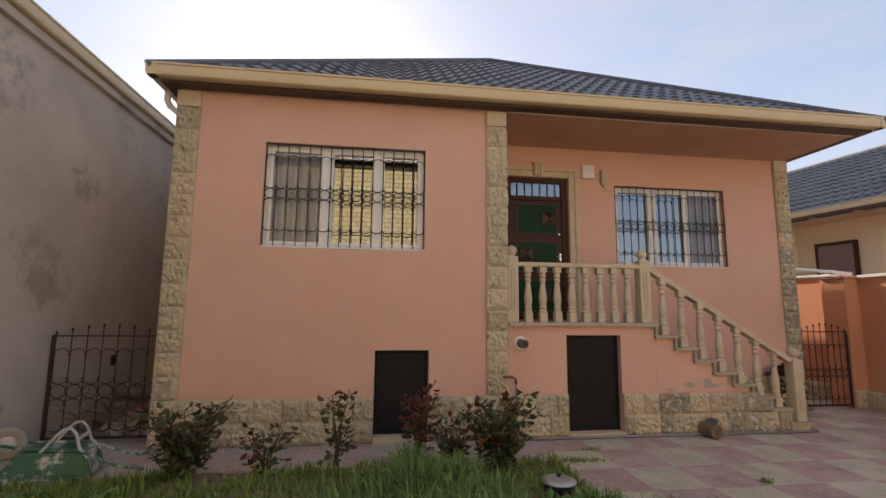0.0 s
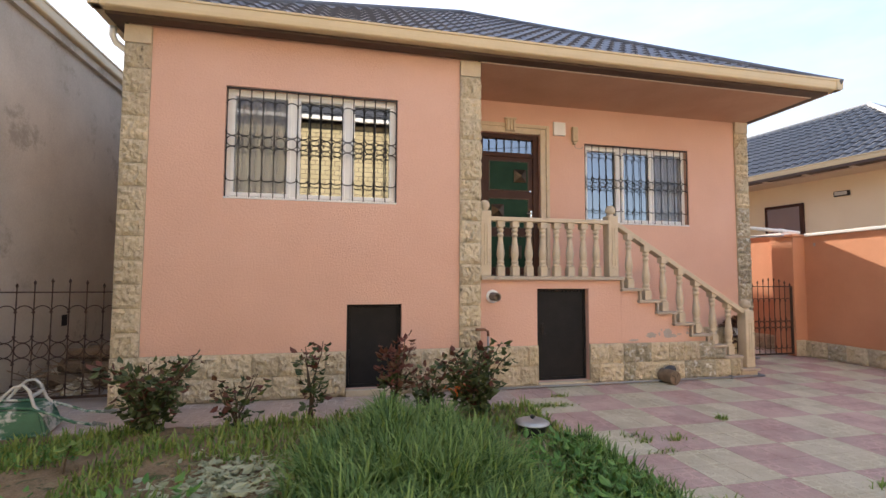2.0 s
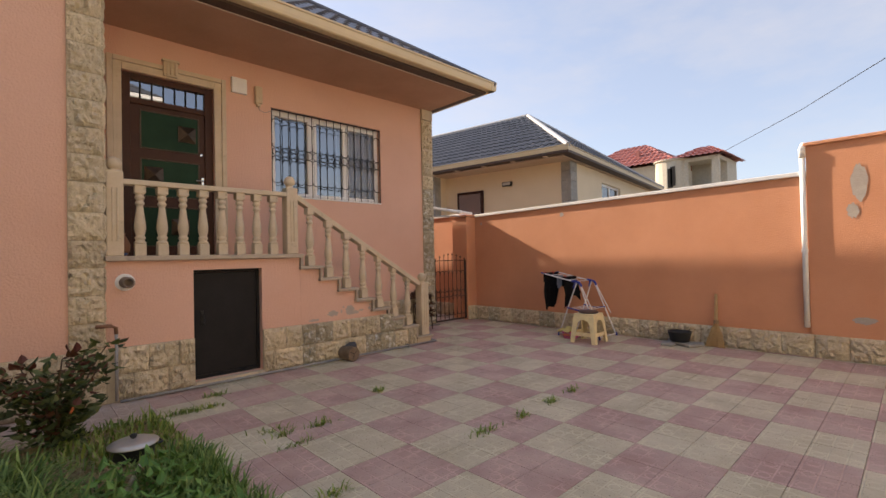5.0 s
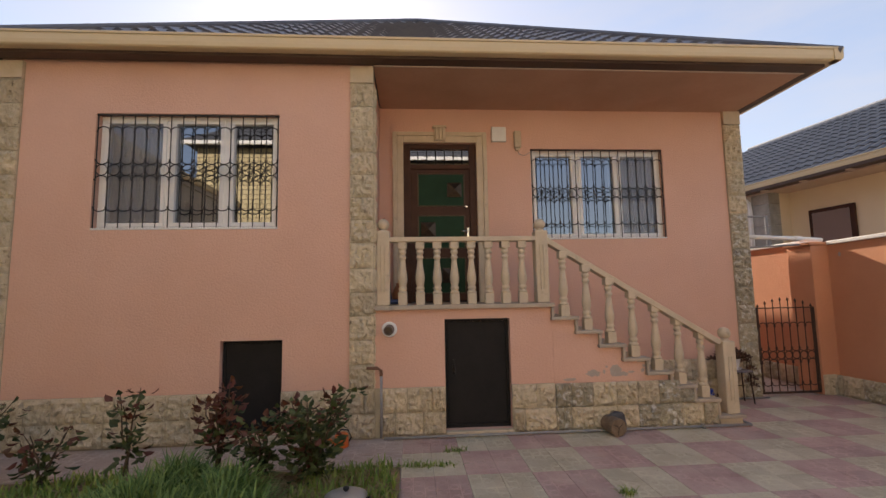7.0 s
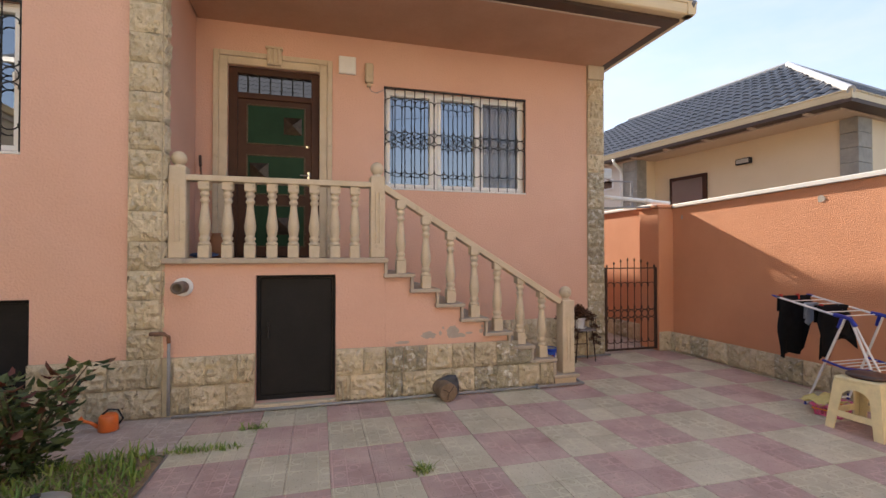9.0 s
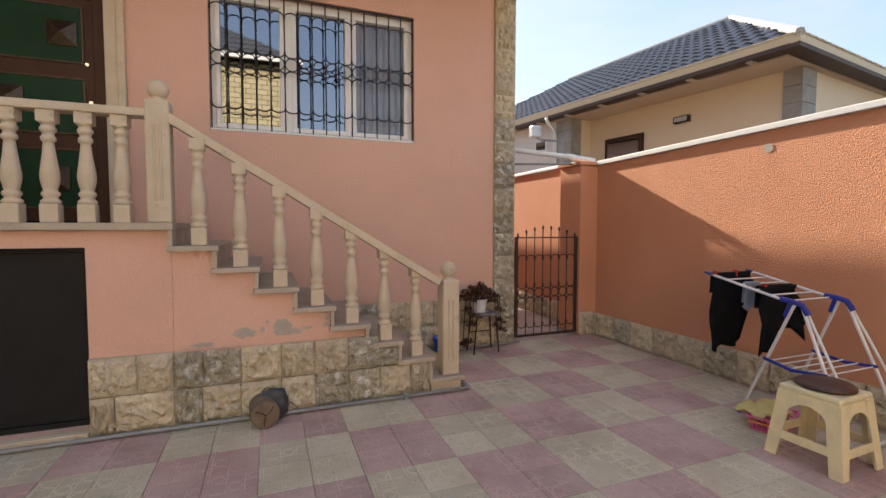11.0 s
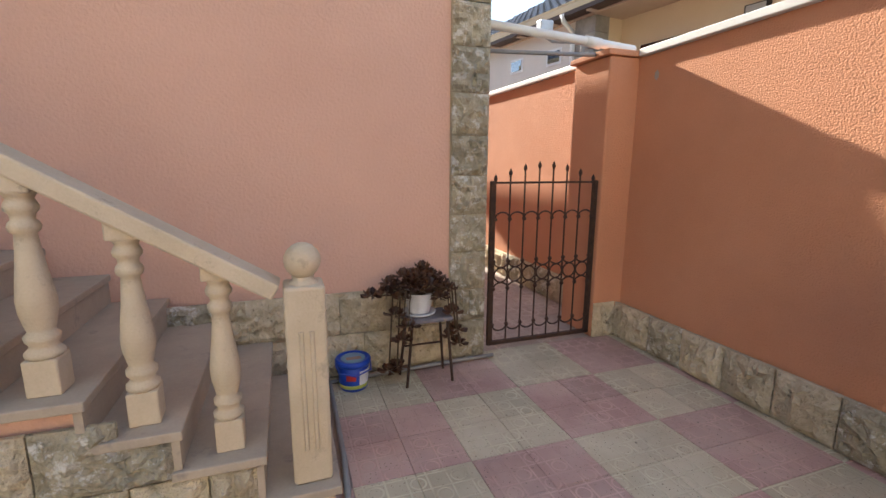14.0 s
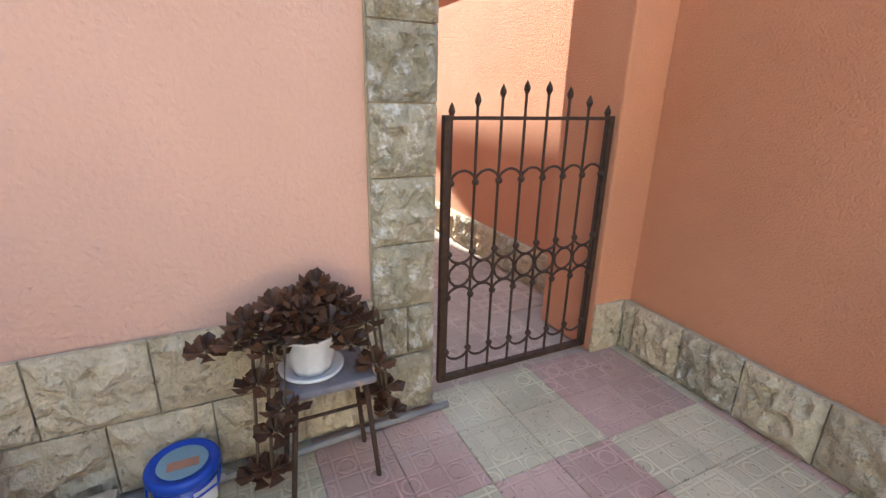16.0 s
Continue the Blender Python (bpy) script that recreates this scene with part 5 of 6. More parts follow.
def blades(name, n, place, mat, label, width=0.006, seed=0, category="grass"):
    r = random.Random(seed)
    vv, ff = [], []
    made = 0
    while made < n:
        got = place(r)
        if got is None:
            continue
        x, y, h, lean = got
        made += 1
        z = bed_height(x, y) - 0.01 if BX0 < x < BX1 and BY0 < y < BY1 else -0.004
        a = r.uniform(0, 2 * math.pi)
        dx, dy = math.cos(a) * lean, math.sin(a) * lean
        wx, wy = -math.sin(a) * width * r.uniform(0.6, 1.3), math.cos(a) * width * r.uniform(0.6, 1.3)
        o = len(vv)
        for f, k in ((0, 1.0), (0.45, 0.95), (0.8, 0.6)):
            cx, cy, cz = x + dx * f * f, y + dy * f * f, z + h * (f - 0.28 * lean / max(h, 0.05) * f * f)
            vv += [(cx - wx * k, cy - wy * k, cz), (cx + wx * k, cy + wy * k, cz)]
        vv.append((x + dx, y + dy, z + h * (1 - 0.42 * min(1.4, lean / max(h, 0.05)))))
        ff += [(o, o + 1, o + 3, o + 2), (o + 2, o + 3, o + 5, o + 4), (o + 4, o + 5, o + 6)]
    me = bpy.data.meshes.new(name)
    me.from_pydata([(p[0] * U, p[1] * U, p[2] * U) for p in vv], [], ff)
    me.materials.append(mat)
    return tagged(new(name, me), label, category, kind="stuff")


def heap(x, y):
    """Where the withered leaves lie and little grows."""
    return ((x + 0.56) / 0.36) ** 2 + ((y - 3.1) / 0.42) ** 2 < 1


def tall_place(r):
    x, y = r.gauss(0.5, 0.45), r.uniform(1.6, 4.1)
    e = ((x - 0.5) / 0.78) ** 2 + ((y - 2.95) / 1.08) ** 2
    if heap(x, y) or e > 1 + 0.35 * noise.noise((x * 3, y * 3, 1)) or not (BX0 + 0.05 < x < BX1 - 0.05):
        return None
    return x, y, r.uniform(0.14, 0.38) * (1.1 - 0.35 * e) * (1 + 0.5 * noise.noise((x * 4, y * 4, 8))), r.uniform(0.08, 0.32)


def low_place(r):
    x, y = r.uniform(BX0 + 0.05, BX1 - 0.02), r.uniform(BY0 + 0.05, BY1 - 0.03)
    d = noise.noise((x * 1.4, y * 1.4, 5)) + 0.5 * noise.noise((x * 5, y * 5, 6))
    if heap(x, y) or d < (-0.05 if y > 3.0 else -0.3) + (0.25 if x < -1.6 and 2.6 < y < 3.9 else 0):
        return None
    return x, y, r.uniform(0.03, 0.13), r.uniform(0.02, 0.08)


def edge_place(r):
    if r.random() < 0.5:
        x, y = BX1 - abs(r.gauss(0, 0.22)), r.uniform(BY0, 3.3)
    else:
        x, y = r.uniform(-3.3, -0.6), r.uniform(1.2, 2.9)
    if not BX0 < x < BX1 or heap(x, y):
        return None
    return x, y, r.uniform(0.08, 0.22), r.uniform(0.03, 0.12)


blades("tall_grass", 13000, tall_place, GRASS, "lush tall green grass in the bed", 0.0062, 21)
blades("short_grass", 22000, low_place, WEED, "short yellowish green grass and weeds", 0.006, 22)
blades("edge_grass", 7000, edge_place, GRASS, "uneven grass at the edge of the bed", 0.0055, 23)
blades("dry_grass", 3200, lambda r: (r.triangular(-1.2, 1.85, 1.5), r.triangular(2.3, 4.35, 3.9), r.uniform(0.03, 0.1), r.uniform(0.05, 0.14)), DRY, "dry straw between the grass", 0.004, 24)

TUFTS = [(1.97, 4.5, 0.12), (2.23, 4.47, 0.16), (2.4, 3.56, 0.1), (2.42, 3.2, 0.13), (2.7, 3.42, 0.1), (3.44, 2.43, 0.13), (4.31, 2.46, 0.07), (4.71, 2.49, 0.08), (3.88, 2.42, 0.06), (3.5, 3.8, 0.05), (2.39, 4.8, 0.09), (2.24, 2.44, 0.1), (2.41, 3.42, 0.08), (2.1, 4.47, 0.12)]


def tuft_place(r):
    cx, cy, s = r.choice(TUFTS)
    along = r.gauss(0, s * 0.55)
    return cx + along, cy + r.gauss(0, 0.022), r.uniform(0.02, 0.075), r.uniform(0.02, 0.07)


blades("joint_weeds", 650, tuft_place, WEED, "weed tufts growing in the paving joints", 0.004, 25, "weeds")

r = random.Random(31)
items, items2, items3 = [], [], []
for _ in range(1700):      # broad weeds
    if r.random() < 0.55:
        cx, cy = r.gauss(1.55, 0.22), r.uniform(1.4, 3.3)
    else:
        cx, cy = r.uniform(-2.2, -0.7), r.uniform(1.2, 3.0)
    if not (BX0 < cx < BX1 - 0.03):
        continue
    a = r.uniform(0, 2 * math.pi)
    items.append(((cx, cy, bed_height(cx, cy) + r.uniform(0.0, 0.14)), (math.cos(a), math.sin(a), r.uniform(-0.1, 0.7)), r.uniform(0.04, 0.1), r.uniform(-0.4, 0.4)))
for _ in range(520):      # withered leaves lying in a heap
    cx, cy = r.gauss(-0.58, 0.2), r.gauss(3.10, 0.25)
    a = r.uniform(0, 2 * math.pi)
    items2.append(((cx, cy, bed_height(cx, cy) + r.uniform(0.005, 0.05)), (math.cos(a), math.sin(a), r.uniform(-0.2, 0.2)), r.uniform(0.04, 0.1), r.uniform(-0.9, 0.9)))
for _ in range(700):      # low green strip beside the wall
    cx, cy = r.uniform(-3.3, -1.7), r.gauss(3.95, 0.16)
    a = r.uniform(0, 2 * math.pi)
    items3.append(((cx, cy, bed_height(cx, min(cy, BY1)) + r.uniform(0.0, 0.04)), (math.cos(a), math.sin(a), r.uniform(0.0, 0.6)), r.uniform(0.025, 0.06), r.uniform(-0.5, 0.5)))
for nm, it, mat, lab in (("broad_weeds", items, BIGLEAF, "broad-leaved green weeds in the bed"), ("withered_leaves", items2, SILVER, "heap of withered grey-green leaves on the soil"), ("clover", items3, BIGLEAF, "low green clover near the neighbour's wall")):
    tagged(new(nm, leaves_mesh(nm, it, mat, 0.5)), lab, "weeds", kind="stuff")


def sprig(x, y, h, seed):
    rr = random.Random(seed)
    o = thing("seedling", "yellow-green leafy seedling in the soil", "seedling", at=(x, y, bed_height(x, y)), group="seedlings in the bed")
    part("stem", rod([(0, 0, -0.01), (0.01, 0, h * 0.5), (0.03, 0.01, h)], 0.006, 5), STEM, o)
    it = [((rr.uniform(-0.05, 0.07), rr.uniform(-0.05, 0.05), h * rr.uniform(0.5, 1.1)), (rr.gauss(0, 1), rr.gauss(0, 1), rr.uniform(-0.2, 0.7)), rr.uniform(0.05, 0.08), rr.uniform(-0.5, 0.5)) for _ in range(16)]
    q = tagged(new("foliage", leaves_mesh("foliage", it, WEED, 0.8)), "yellow-green young leaves", kind="stuff")
    q.parent = o


sprig(-2.15, 3.0, 0.2, 1), sprig(-1.65, 3.55, 0.17, 2), sprig(-2.6, 3.3, 0.16, 3)

# covered pot and stick in the bed
pt = thing("cooking_pot", "black enamel pot with dented grey lid on the soil", "pot", at=(1.57, 3.66, bed_height(1.57, 3.66)))
part("body", lathe(bmesh.new(), [(0.09, 0.0), (0.11, 0.02), (0.118, 0.085), (0.122, 0.09), (0.115, 0.092)], n=20), plain("black_enamel", (0.02, 0.02, 0.022), 0.35), pt, smooth=True)
lid = part("lid", lathe(bmesh.new(), [(0.135, 0.092), (0.137, 0.1), (0.10, 0.116), (0.045, 0.126), (0.012, 0.128)], n=24), plain("dull_aluminium", (0.5, 0.49, 0.47), 0.4, 0.6), pt, "dented grey metal lid", smooth=True)
part("knob", lathe(bmesh.new(), [(0.012, 0.126), (0.02, 0.14), (0.02, 0.15), (0.008, 0.156)], n=12), plain("black_enamel", (0.02, 0.02, 0.022), 0.35), lid)
part("handle", rod([(0.115, -0.03, 0.07), (0.15, -0.025, 0.072), (0.15, 0.025, 0.072), (0.115, 0.03, 0.07)], 0.007, 6), plain("black_enamel", (0.02, 0.02, 0.022), 0.35), pt)
tagged(part("stick", rod([(1.42, 3.05, 0.06), (1.56, 3.42, 0.075)], 0.013, 6), plain("weathered_wood", (0.42, 0.36, 0.27), 0.85)), "weathered wooden stick lying on the soil", "stick")

# ---- wheelbarrow, upside down ----
wb = thing("wheelbarrow", "upturned green wheelbarrow with white tubular frame and peeling paint", "wheelbarrow", at=(-2.58, 4.56, 0.02), turn=13)
wb.matrix_world = wb.matrix_world @ Matrix.Scale(0.78, 4)
GRN = surface("chipped_green_paint", (0.02, 0.10, 0.05), (0.035, 0.14, 0.075), scale=6, fine=60, bump=0.2, rough=0.5, stain_or_crevice=(0.5, 0.5, 0.46), stain_at=0.52, stain_scale=3.6)
TUBEW = surface("worn_white_tube", (0.42, 0.41, 0.38), (0.55, 0.53, 0.5), scale=9, fine=60, bump=0.1, rough=0.5, stain_or_crevice=(0.25, 0.2, 0.15), stain_at=0.62)
bm = bmesh.new()
lo = [bm.verts.new(p) for p in ((-0.47, -0.29, 0.0), (0.40, -0.27, 0.02), (0.40, 0.27, 0.02), (-0.47, 0.29, 0.0))]
hi = [bm.verts.new(p) for p in ((-0.26, -0.22, 0.3), (0.33, -0.22, 0.25), (0.33, 0.22, 0.25), (-0.26, 0.22, 0.3))]
bm.faces.new(hi)
for i in range(4):
    j = (i + 1) % 4
    bm.faces.new((lo[i], lo[j], hi[j], hi[i]))
bmesh.ops.bevel(bm, geom=bm.edges[:], offset=0.02, segments=2, affect="EDGES")
bmesh.ops.solidify(bm, geom=bm.faces[:], thickness=0.006)
part("tray", bm, GRN, wb)
part("tray_rim", tube(bmesh.new(), [(-0.47, -0.29, 0.0), (0.40, -0.27, 0.02), (0.40, 0.27, 0.02), (-0.47, 0.29, 0.0)], 0.011, 6, closed=True), GRN, wb)
wheel = part("wheel", lathe(bmesh.new(), [(0.09, -0.03), (0.13, -0.045), (0.165, -0.03), (0.175, 0.0), (0.165, 0.03), (0.13, 0.045), (0.09, 0.03)], n=28), plain("dusty_tyre", (0.30, 0.26, 0.21), 0.9), wb, "dusty pale tyre", smooth=True)
wheel.matrix_basis = pose(-0.43 * U, 0.0, 0.36 * U, 90, 0, 6)
rim = part("rim", lathe(bmesh.new(), [(0.02, -0.05), (0.045, -0.045), (0.088, -0.028), (0.088, 0.028), (0.045, 0.045), (0.02, 0.05)], n=20), TUBEW, wheel, smooth=True)
for s in (-1, 1):
    part("frame_tube", rod([(-0.45, s * 0.07, 0.36), (-0.25, s * 0.13, 0.325), (0.25, s * 0.19, 0.275), (0.42, s * 0.2, 0.2), (0.62, s * 0.22, 0.1), (0.86, s * 0.26, 0.05)], 0.016, 7), GRN, wb)
    part("leg", rod([(-0.08, s * 0.17, 0.28), (0.04, s * 0.16, 0.44), (0.1, s * 0.16, 0.5), (0.17, s * 0.16, 0.51), (0.22, s * 0.16, 0.45), (0.27, s * 0.18, 0.3), (0.36, s * 0.2, 0.19)], 0.016, 7), TUBEW, wb, "white tubular leg")
    part("grip", rod([(0.78, s * 0.245, 0.08), (0.9, s * 0.265, 0.05)], 0.02, 8), plain("grey_rubber", (0.16, 0.17, 0.16), 0.8), wb)
part("crossbar", B(0.225, 0.255, -0.16, 0.16, 0.37, 0.4, 0.004), TUBEW, wb)

# side yard behind the west gate: loose stones, black plates for wall holes, peeling base
r = random.Random(5)
for k in range(16):
    x, y = r.uniform(-3.3, -2.35), r.uniform(5.8, 7.6)
    s = r.uniform(0.06, 0.15)
    bm = bmesh.new()
    bmesh.ops.create_icosphere(bm, subdivisions=2, radius=1)
    for v in bm.verts:
        v.co *= 1 + 0.35 * noise.noise(v.co * 1.5 + Vector((k * 3, 0, 0)))
    bmesh.ops.scale(bm, vec=(s * 1.3, s, s * 0.75), verts=bm.verts)
    o = part("rubble_stone", bm, STONE_OLD)
    o.matrix_world = pose(x * U, y * U, (s * 0.5) * U, 0, 0, k * 40)
    tagged(o, "loose rough stone in the side yard", "stone", group="stones behind the gate")
for k, (x, y, z, rad, ln, tilt) in enumerate(((-2.75, 6.25, 0.08, 0.075, 0.95, 0), (-2.7, 6.48, 0.075, 0.07, 1.0, 0), (-2.8, 6.72, 0.09, 0.085, 0.9, 0), (-2.72, 6.36, 0.205, 0.065, 0.9, 2), (-2.78, 6.6, 0.225, 0.07, 0.95, -2), (-2.7, 6.48, 0.34, 0.065, 0.85, 3), (-2.66, 6.85, 0.3, 0.07, 0.9, 5))):
    pts = [(ln * (i / 5 - 0.5), 0.02 * noise.noise((i, k, 1)), 0.02 * noise.noise((i, k, 5))) for i in range(6)]
    o = part("fallen_log", rod(pts, [rad * (1 + 0.15 * noise.noise((i * 2, k, 9))) for i in range(6)], 10), WOODLOG, smooth=True)
    o.matrix_world = pose(x * U, y * U, z * U, 0, tilt, 4 * (k % 3) - 4)
    tagged(o, "old weathered log in a pile behind the gate", "log", group="logs behind the gate")
bm = bmesh.new()
for k in range(150):
    x, y, z = r.uniform(-3.3, -2.3), r.uniform(5.75, 6.9), r.uniform(0.0, 0.42) * r.random()
    d = Vector((r.gauss(0, 1), r.gauss(0, 0.6), r.uniform(-0.1, 0.5))).normalized() * r.uniform(0.15, 0.4)
    tube(bm, [(x, y, z), (min(max(x + d.x * 0.5 + r.uniform(-0.03, 0.03), -3.38), -2.25), y + d.y * 0.5, z + max(0.01, d.z * 0.6)), (min(max(x + d.x, -3.38), -2.25), y + d.y, z + max(0.01, d.z))], 0.006, 4)
tagged(part("brushwood", bm, plain("dry_twig", (0.2, 0.14, 0.09), 0.9)), "dry twigs heaped behind the side gate", "brushwood", kind="stuff")
bm = bmesh.new()
for k, (cy, cz, ry_, rz_) in enumerate(((4.45, 0.25, 0.42, 0.04), (3.75, 0.2, 0.28, 0.035), (4.05, 0.19, 0.12, 0.03), (5.0, 0.24, 0.2, 0.03), (3.2, 0.15, 0.3, 0.04))):
    ring = [bm.verts.new((LX + 0.004, cy + ry_ * math.cos(a) * (1 + 0.3 * noise.noise((math.cos(a) * 2 + k, math.sin(a) * 2, 4))), cz + rz_ * math.sin(a) * (1 + 0.6 * noise.noise((math.cos(a) * 3, math.sin(a) * 3 + k, 2))))) for a in [2 * math.pi * i / 30 for i in range(30)]]
    bm.faces.new(ring)
part("whitewash_patch", bm, WHITEPAINT, wall_west_neighbour, "peeling whitewash at the wall's foot")
# no opening is cut: thin black plates stand for the shade inside holes
for y, z in ((4.15, 0.62), (6.86, 0.72)):
    part("painted_vent_hole", B(LX - 0.002, LX + 0.003, y - 0.06, y + 0.06, z - 0.07, z + 0.07, 0.002), BLACKDOOR, wall_west_neighbour, "small hole in the wall, its shade drawn as a black plate")


# ---- things at the foot of the stairs ----
lg = thing("log", "short cracked tree log lying on the paving", "log", at=(4.0, 5.11, 0.088), turn=8)
bm = bmesh.new()
n = 22
ends = []
for y in (-0.10, -0.095, 0.0, 0.1, 0.105):
    kk = 0.93 if abs(y) > 0.098 else 1.0
    ends.append([bm.verts.new((0.086 * kk * math.cos(2 * math.pi * j / n) * (1 + 0.06 * noise.noise((math.cos(2 * math.pi * j / n) * 2, math.sin(2 * math.pi * j / n) * 2, y * 4))), y, 0.086 * kk * math.sin(2 * math.pi * j / n) * (1 + 0.06 * noise.noise((math.sin(2 * math.pi * j / n) * 2, y, 8))))) for j in range(n)])
for a, b in zip(ends, ends[1:]):
    for j in range(n):
        bm.faces.new((a[j], b[j], b[(j + 1) % n], a[(j + 1) % n]))
bm.faces.new(ends[0]), bm.faces.new(ends[-1][::-1])
part("wood", bm, WOODLOG, lg)
# cracks laid on as thin raised strips, the shade inside put into their colour
bm = bmesh.new()
for a in (0.7, 2.5, 4.4):
    tube(bm, [(0, -0.101, 0), (0.035 * math.cos(a), -0.102, 0.035 * math.sin(a)), (0.07 * math.cos(a + 0.15), -0.101, 0.07 * math.sin(a + 0.15))], 0.003, 4)
part("crack", bm, plain("crack_shade", (0.03, 0.02, 0.015), 0.9), lg)
rb = thing("plastic_bag", "crumpled dark plastic bag lying over the log", "bag", at=(4.06, 5.165, 0.0))
bm = bmesh.new()
bmesh.ops.create_icosphere(bm, subdivisions=4, radius=1)
for v in bm.verts:
    k = 1 + 0.28 * noise.noise(v.co * 1.6) + 0.12 * noise.noise(v.co * 5)
    v.co = Vector((v.co.x * 0.11 * k, v.co.y * 0.05 * k, max(0.0, 0.1 + v.co.z * 0.105 * k)))
part("bag", bm, plain("dark_grey_plastic", (0.045, 0.047, 0.055), 0.5), rb, smooth=True)

wc = thing("watering_can", "small orange plastic watering can on the paving", "watering can", at=(1.33, 5.06, 0.0))
OR_ = plain("orange_plastic", (0.75, 0.16, 0.03), 0.4)
part("body", lathe(bmesh.new(), [(0.06, 0.0), (0.068, 0.01), (0.062, 0.11), (0.05, 0.125), (0.04, 0.125)], n=18), OR_, wc, smooth=True)
part("spout", rod([(-0.055, -0.01, 0.03), (-0.11, -0.02, 0.075), (-0.16, -0.03, 0.1)], [0.016, 0.012, 0.01], 8), OR_, wc, smooth=True)
part("rose", rod([(-0.155, -0.03, 0.095), (-0.18, -0.034, 0.112)], [0.012, 0.028], 10), OR_, wc)
part("handle", rod([(0.055, 0.01, 0.03), (0.09, 0.015, 0.08), (0.06, 0.01, 0.15), (0.0, 0.0, 0.16), (-0.04, -0.005, 0.125)], 0.008, 7), plain("black_plastic", (0.02, 0.02, 0.02), 0.4), wc, smooth=True)

# bucket
bk_ = thing("bucket", "blue plastic bucket with lid and printed label", "bucket", at=(5.66, 6.175, 0.0))
BLUE = plain("blue_plastic", (0.012, 0.06, 0.42), 0.3)
part("body", lathe(bmesh.new(), [(0.075, 0.0), (0.08, 0.006), (0.092, 0.165), (0.088, 0.165)], n=28), BLUE, bk_, smooth=True)
part("base_band", lathe(bmesh.new(), [(0.0775, 0.004), (0.0815, 0.02), (0.083, 0.04), (0.08, 0.04)], n=28), plain("yellow_green_print", (0.35, 0.4, 0.08), 0.4), bk_, smooth=True)
ld = part("lid", lathe(bmesh.new(), [(0.1, 0.15), (0.103, 0.155), (0.103, 0.172), (0.098, 0.18), (0.088, 0.182), (0.084, 0.176), (0.02, 0.176)], n=28), BLUE, bk_, smooth=True)
part("print", lathe(bmesh.new(), [(0.07, 0.1765), (0.069, 0.1785), (0.01, 0.1785)], n=24), plain("faded_lid_print", (0.22, 0.34, 0.42), 0.4), ld)
part("print_bar", B(-0.04, 0.045, -0.03, 0.005, 0.1786, 0.1796), plain("reddish_print", (0.4, 0.2, 0.13), 0.4), ld)


def wrap(a0, a1, z0, z1, rad, mat, name, lift=0.0015):
    bm = bmesh.new()
    k = 8
    rows_ = [[bm.verts.new(((rad + (z - 0.006) * 0.0755 + lift) * math.cos(a0 + (a1 - a0) * i / k), (rad + (z - 0.006) * 0.0755 + lift) * math.sin(a0 + (a1 - a0) * i / k), z)) for i in range(k + 1)] for z in (z0, z1)]
    for i in range(k):
        bm.faces.new((rows_[0][i], rows_[0][i + 1], rows_[1][i + 1], rows_[1][i]))
    return part(name, bm, mat, bk_)


wrap(radians(-75), radians(-20), 0.04, 0.125, 0.08, plain("white_label", (0.72, 0.74, 0.76), 0.4), "label")
wrap(radians(-125), radians(-88), 0.07, 0.105, 0.08, plain("red_label_mark", (0.5, 0.03, 0.03), 0.4), "label_mark")
part("handle", rod([(0.1, 0, 0.15), (0.09, -0.07, 0.125), (0.0, -0.112, 0.11), (-0.09, -0.07, 0.125), (-0.1, 0, 0.15)], 0.004, 6), BLUE, bk_)

# plant on an old stool
st = thing("old_stool", "small worn stool with grey seat and thin iron legs", "stool", at=(6.09, 6.13, 0.0))
part("seat", B(-0.145, 0.135, -0.10, 0.10, 0.385, 0.41, 0.008), surface("worn_grey_seat", (0.13, 0.12, 0.14), (0.22, 0.2, 0.22), scale=12, fine=80, bump=0.3, rough=0.8, stain_or_crevice=(0.3, 0.22, 0.16), stain_at=0.6), st)
for sx, sy in ((-1, -1), (1, -1), (-1, 1), (1, 1)):
    part("leg", rod([(sx * 0.105, sy * 0.07, 0.385), (sx * 0.14, -0.075 if sy < 0 else 0.1, 0.0)], 0.0085, 6), RUST, st)
part("stretcher", rod([(-0.12, 0.06, 0.2), (0.12, 0.06, 0.2)], 0.006, 6), RUST, st)
po = thing("flower_pot", "fluted white ceramic pot on a white saucer", "flower pot", at=(6.05, 6.15, 0.41))
bm = bmesh.new()
n = 40
rings_ = []
for rad, z in ((0.058, 0.008), (0.066, 0.03), (0.08, 0.09), (0.09, 0.13), (0.094, 0.138), (0.085, 0.138), (0.08, 0.12)):
    rings_.append([bm.verts.new((rad * (1 + (0.03 if z < 0.13 else 0) * math.cos(10 * 2 * math.pi * j / n)) * math.cos(2 * math.pi * j / n), rad * (1 + (0.03 if z < 0.13 else 0) * math.cos(10 * 2 * math.pi * j / n)) * math.sin(2 * math.pi * j / n), z)) for j in range(n)])
for a, b in zip(rings_, rings_[1:]):
    for j in range(n):
        bm.faces.new((a[j], a[(j + 1) % n], b[(j + 1) % n], b[j]))
bm.faces.new(rings_[0][::-1]), bm.faces.new(rings_[-1])
WHITEC = plain("white_glazed_ceramic", (0.66, 0.66, 0.68), 0.25)
part("pot", bm, WHITEC, po, smooth=True)
part("saucer", lathe(bmesh.new(), [(0.075, 0.0), (0.098, 0.012), (0.1, 0.022), (0.09, 0.02), (0.07, 0.007)], n=28), WHITEC, po, smooth=True)
su = thing("succulent", "dark red trailing succulent with fleshy rosettes", "succulent", at=(6.05, 6.15, 0.41))
r = random.Random(77)
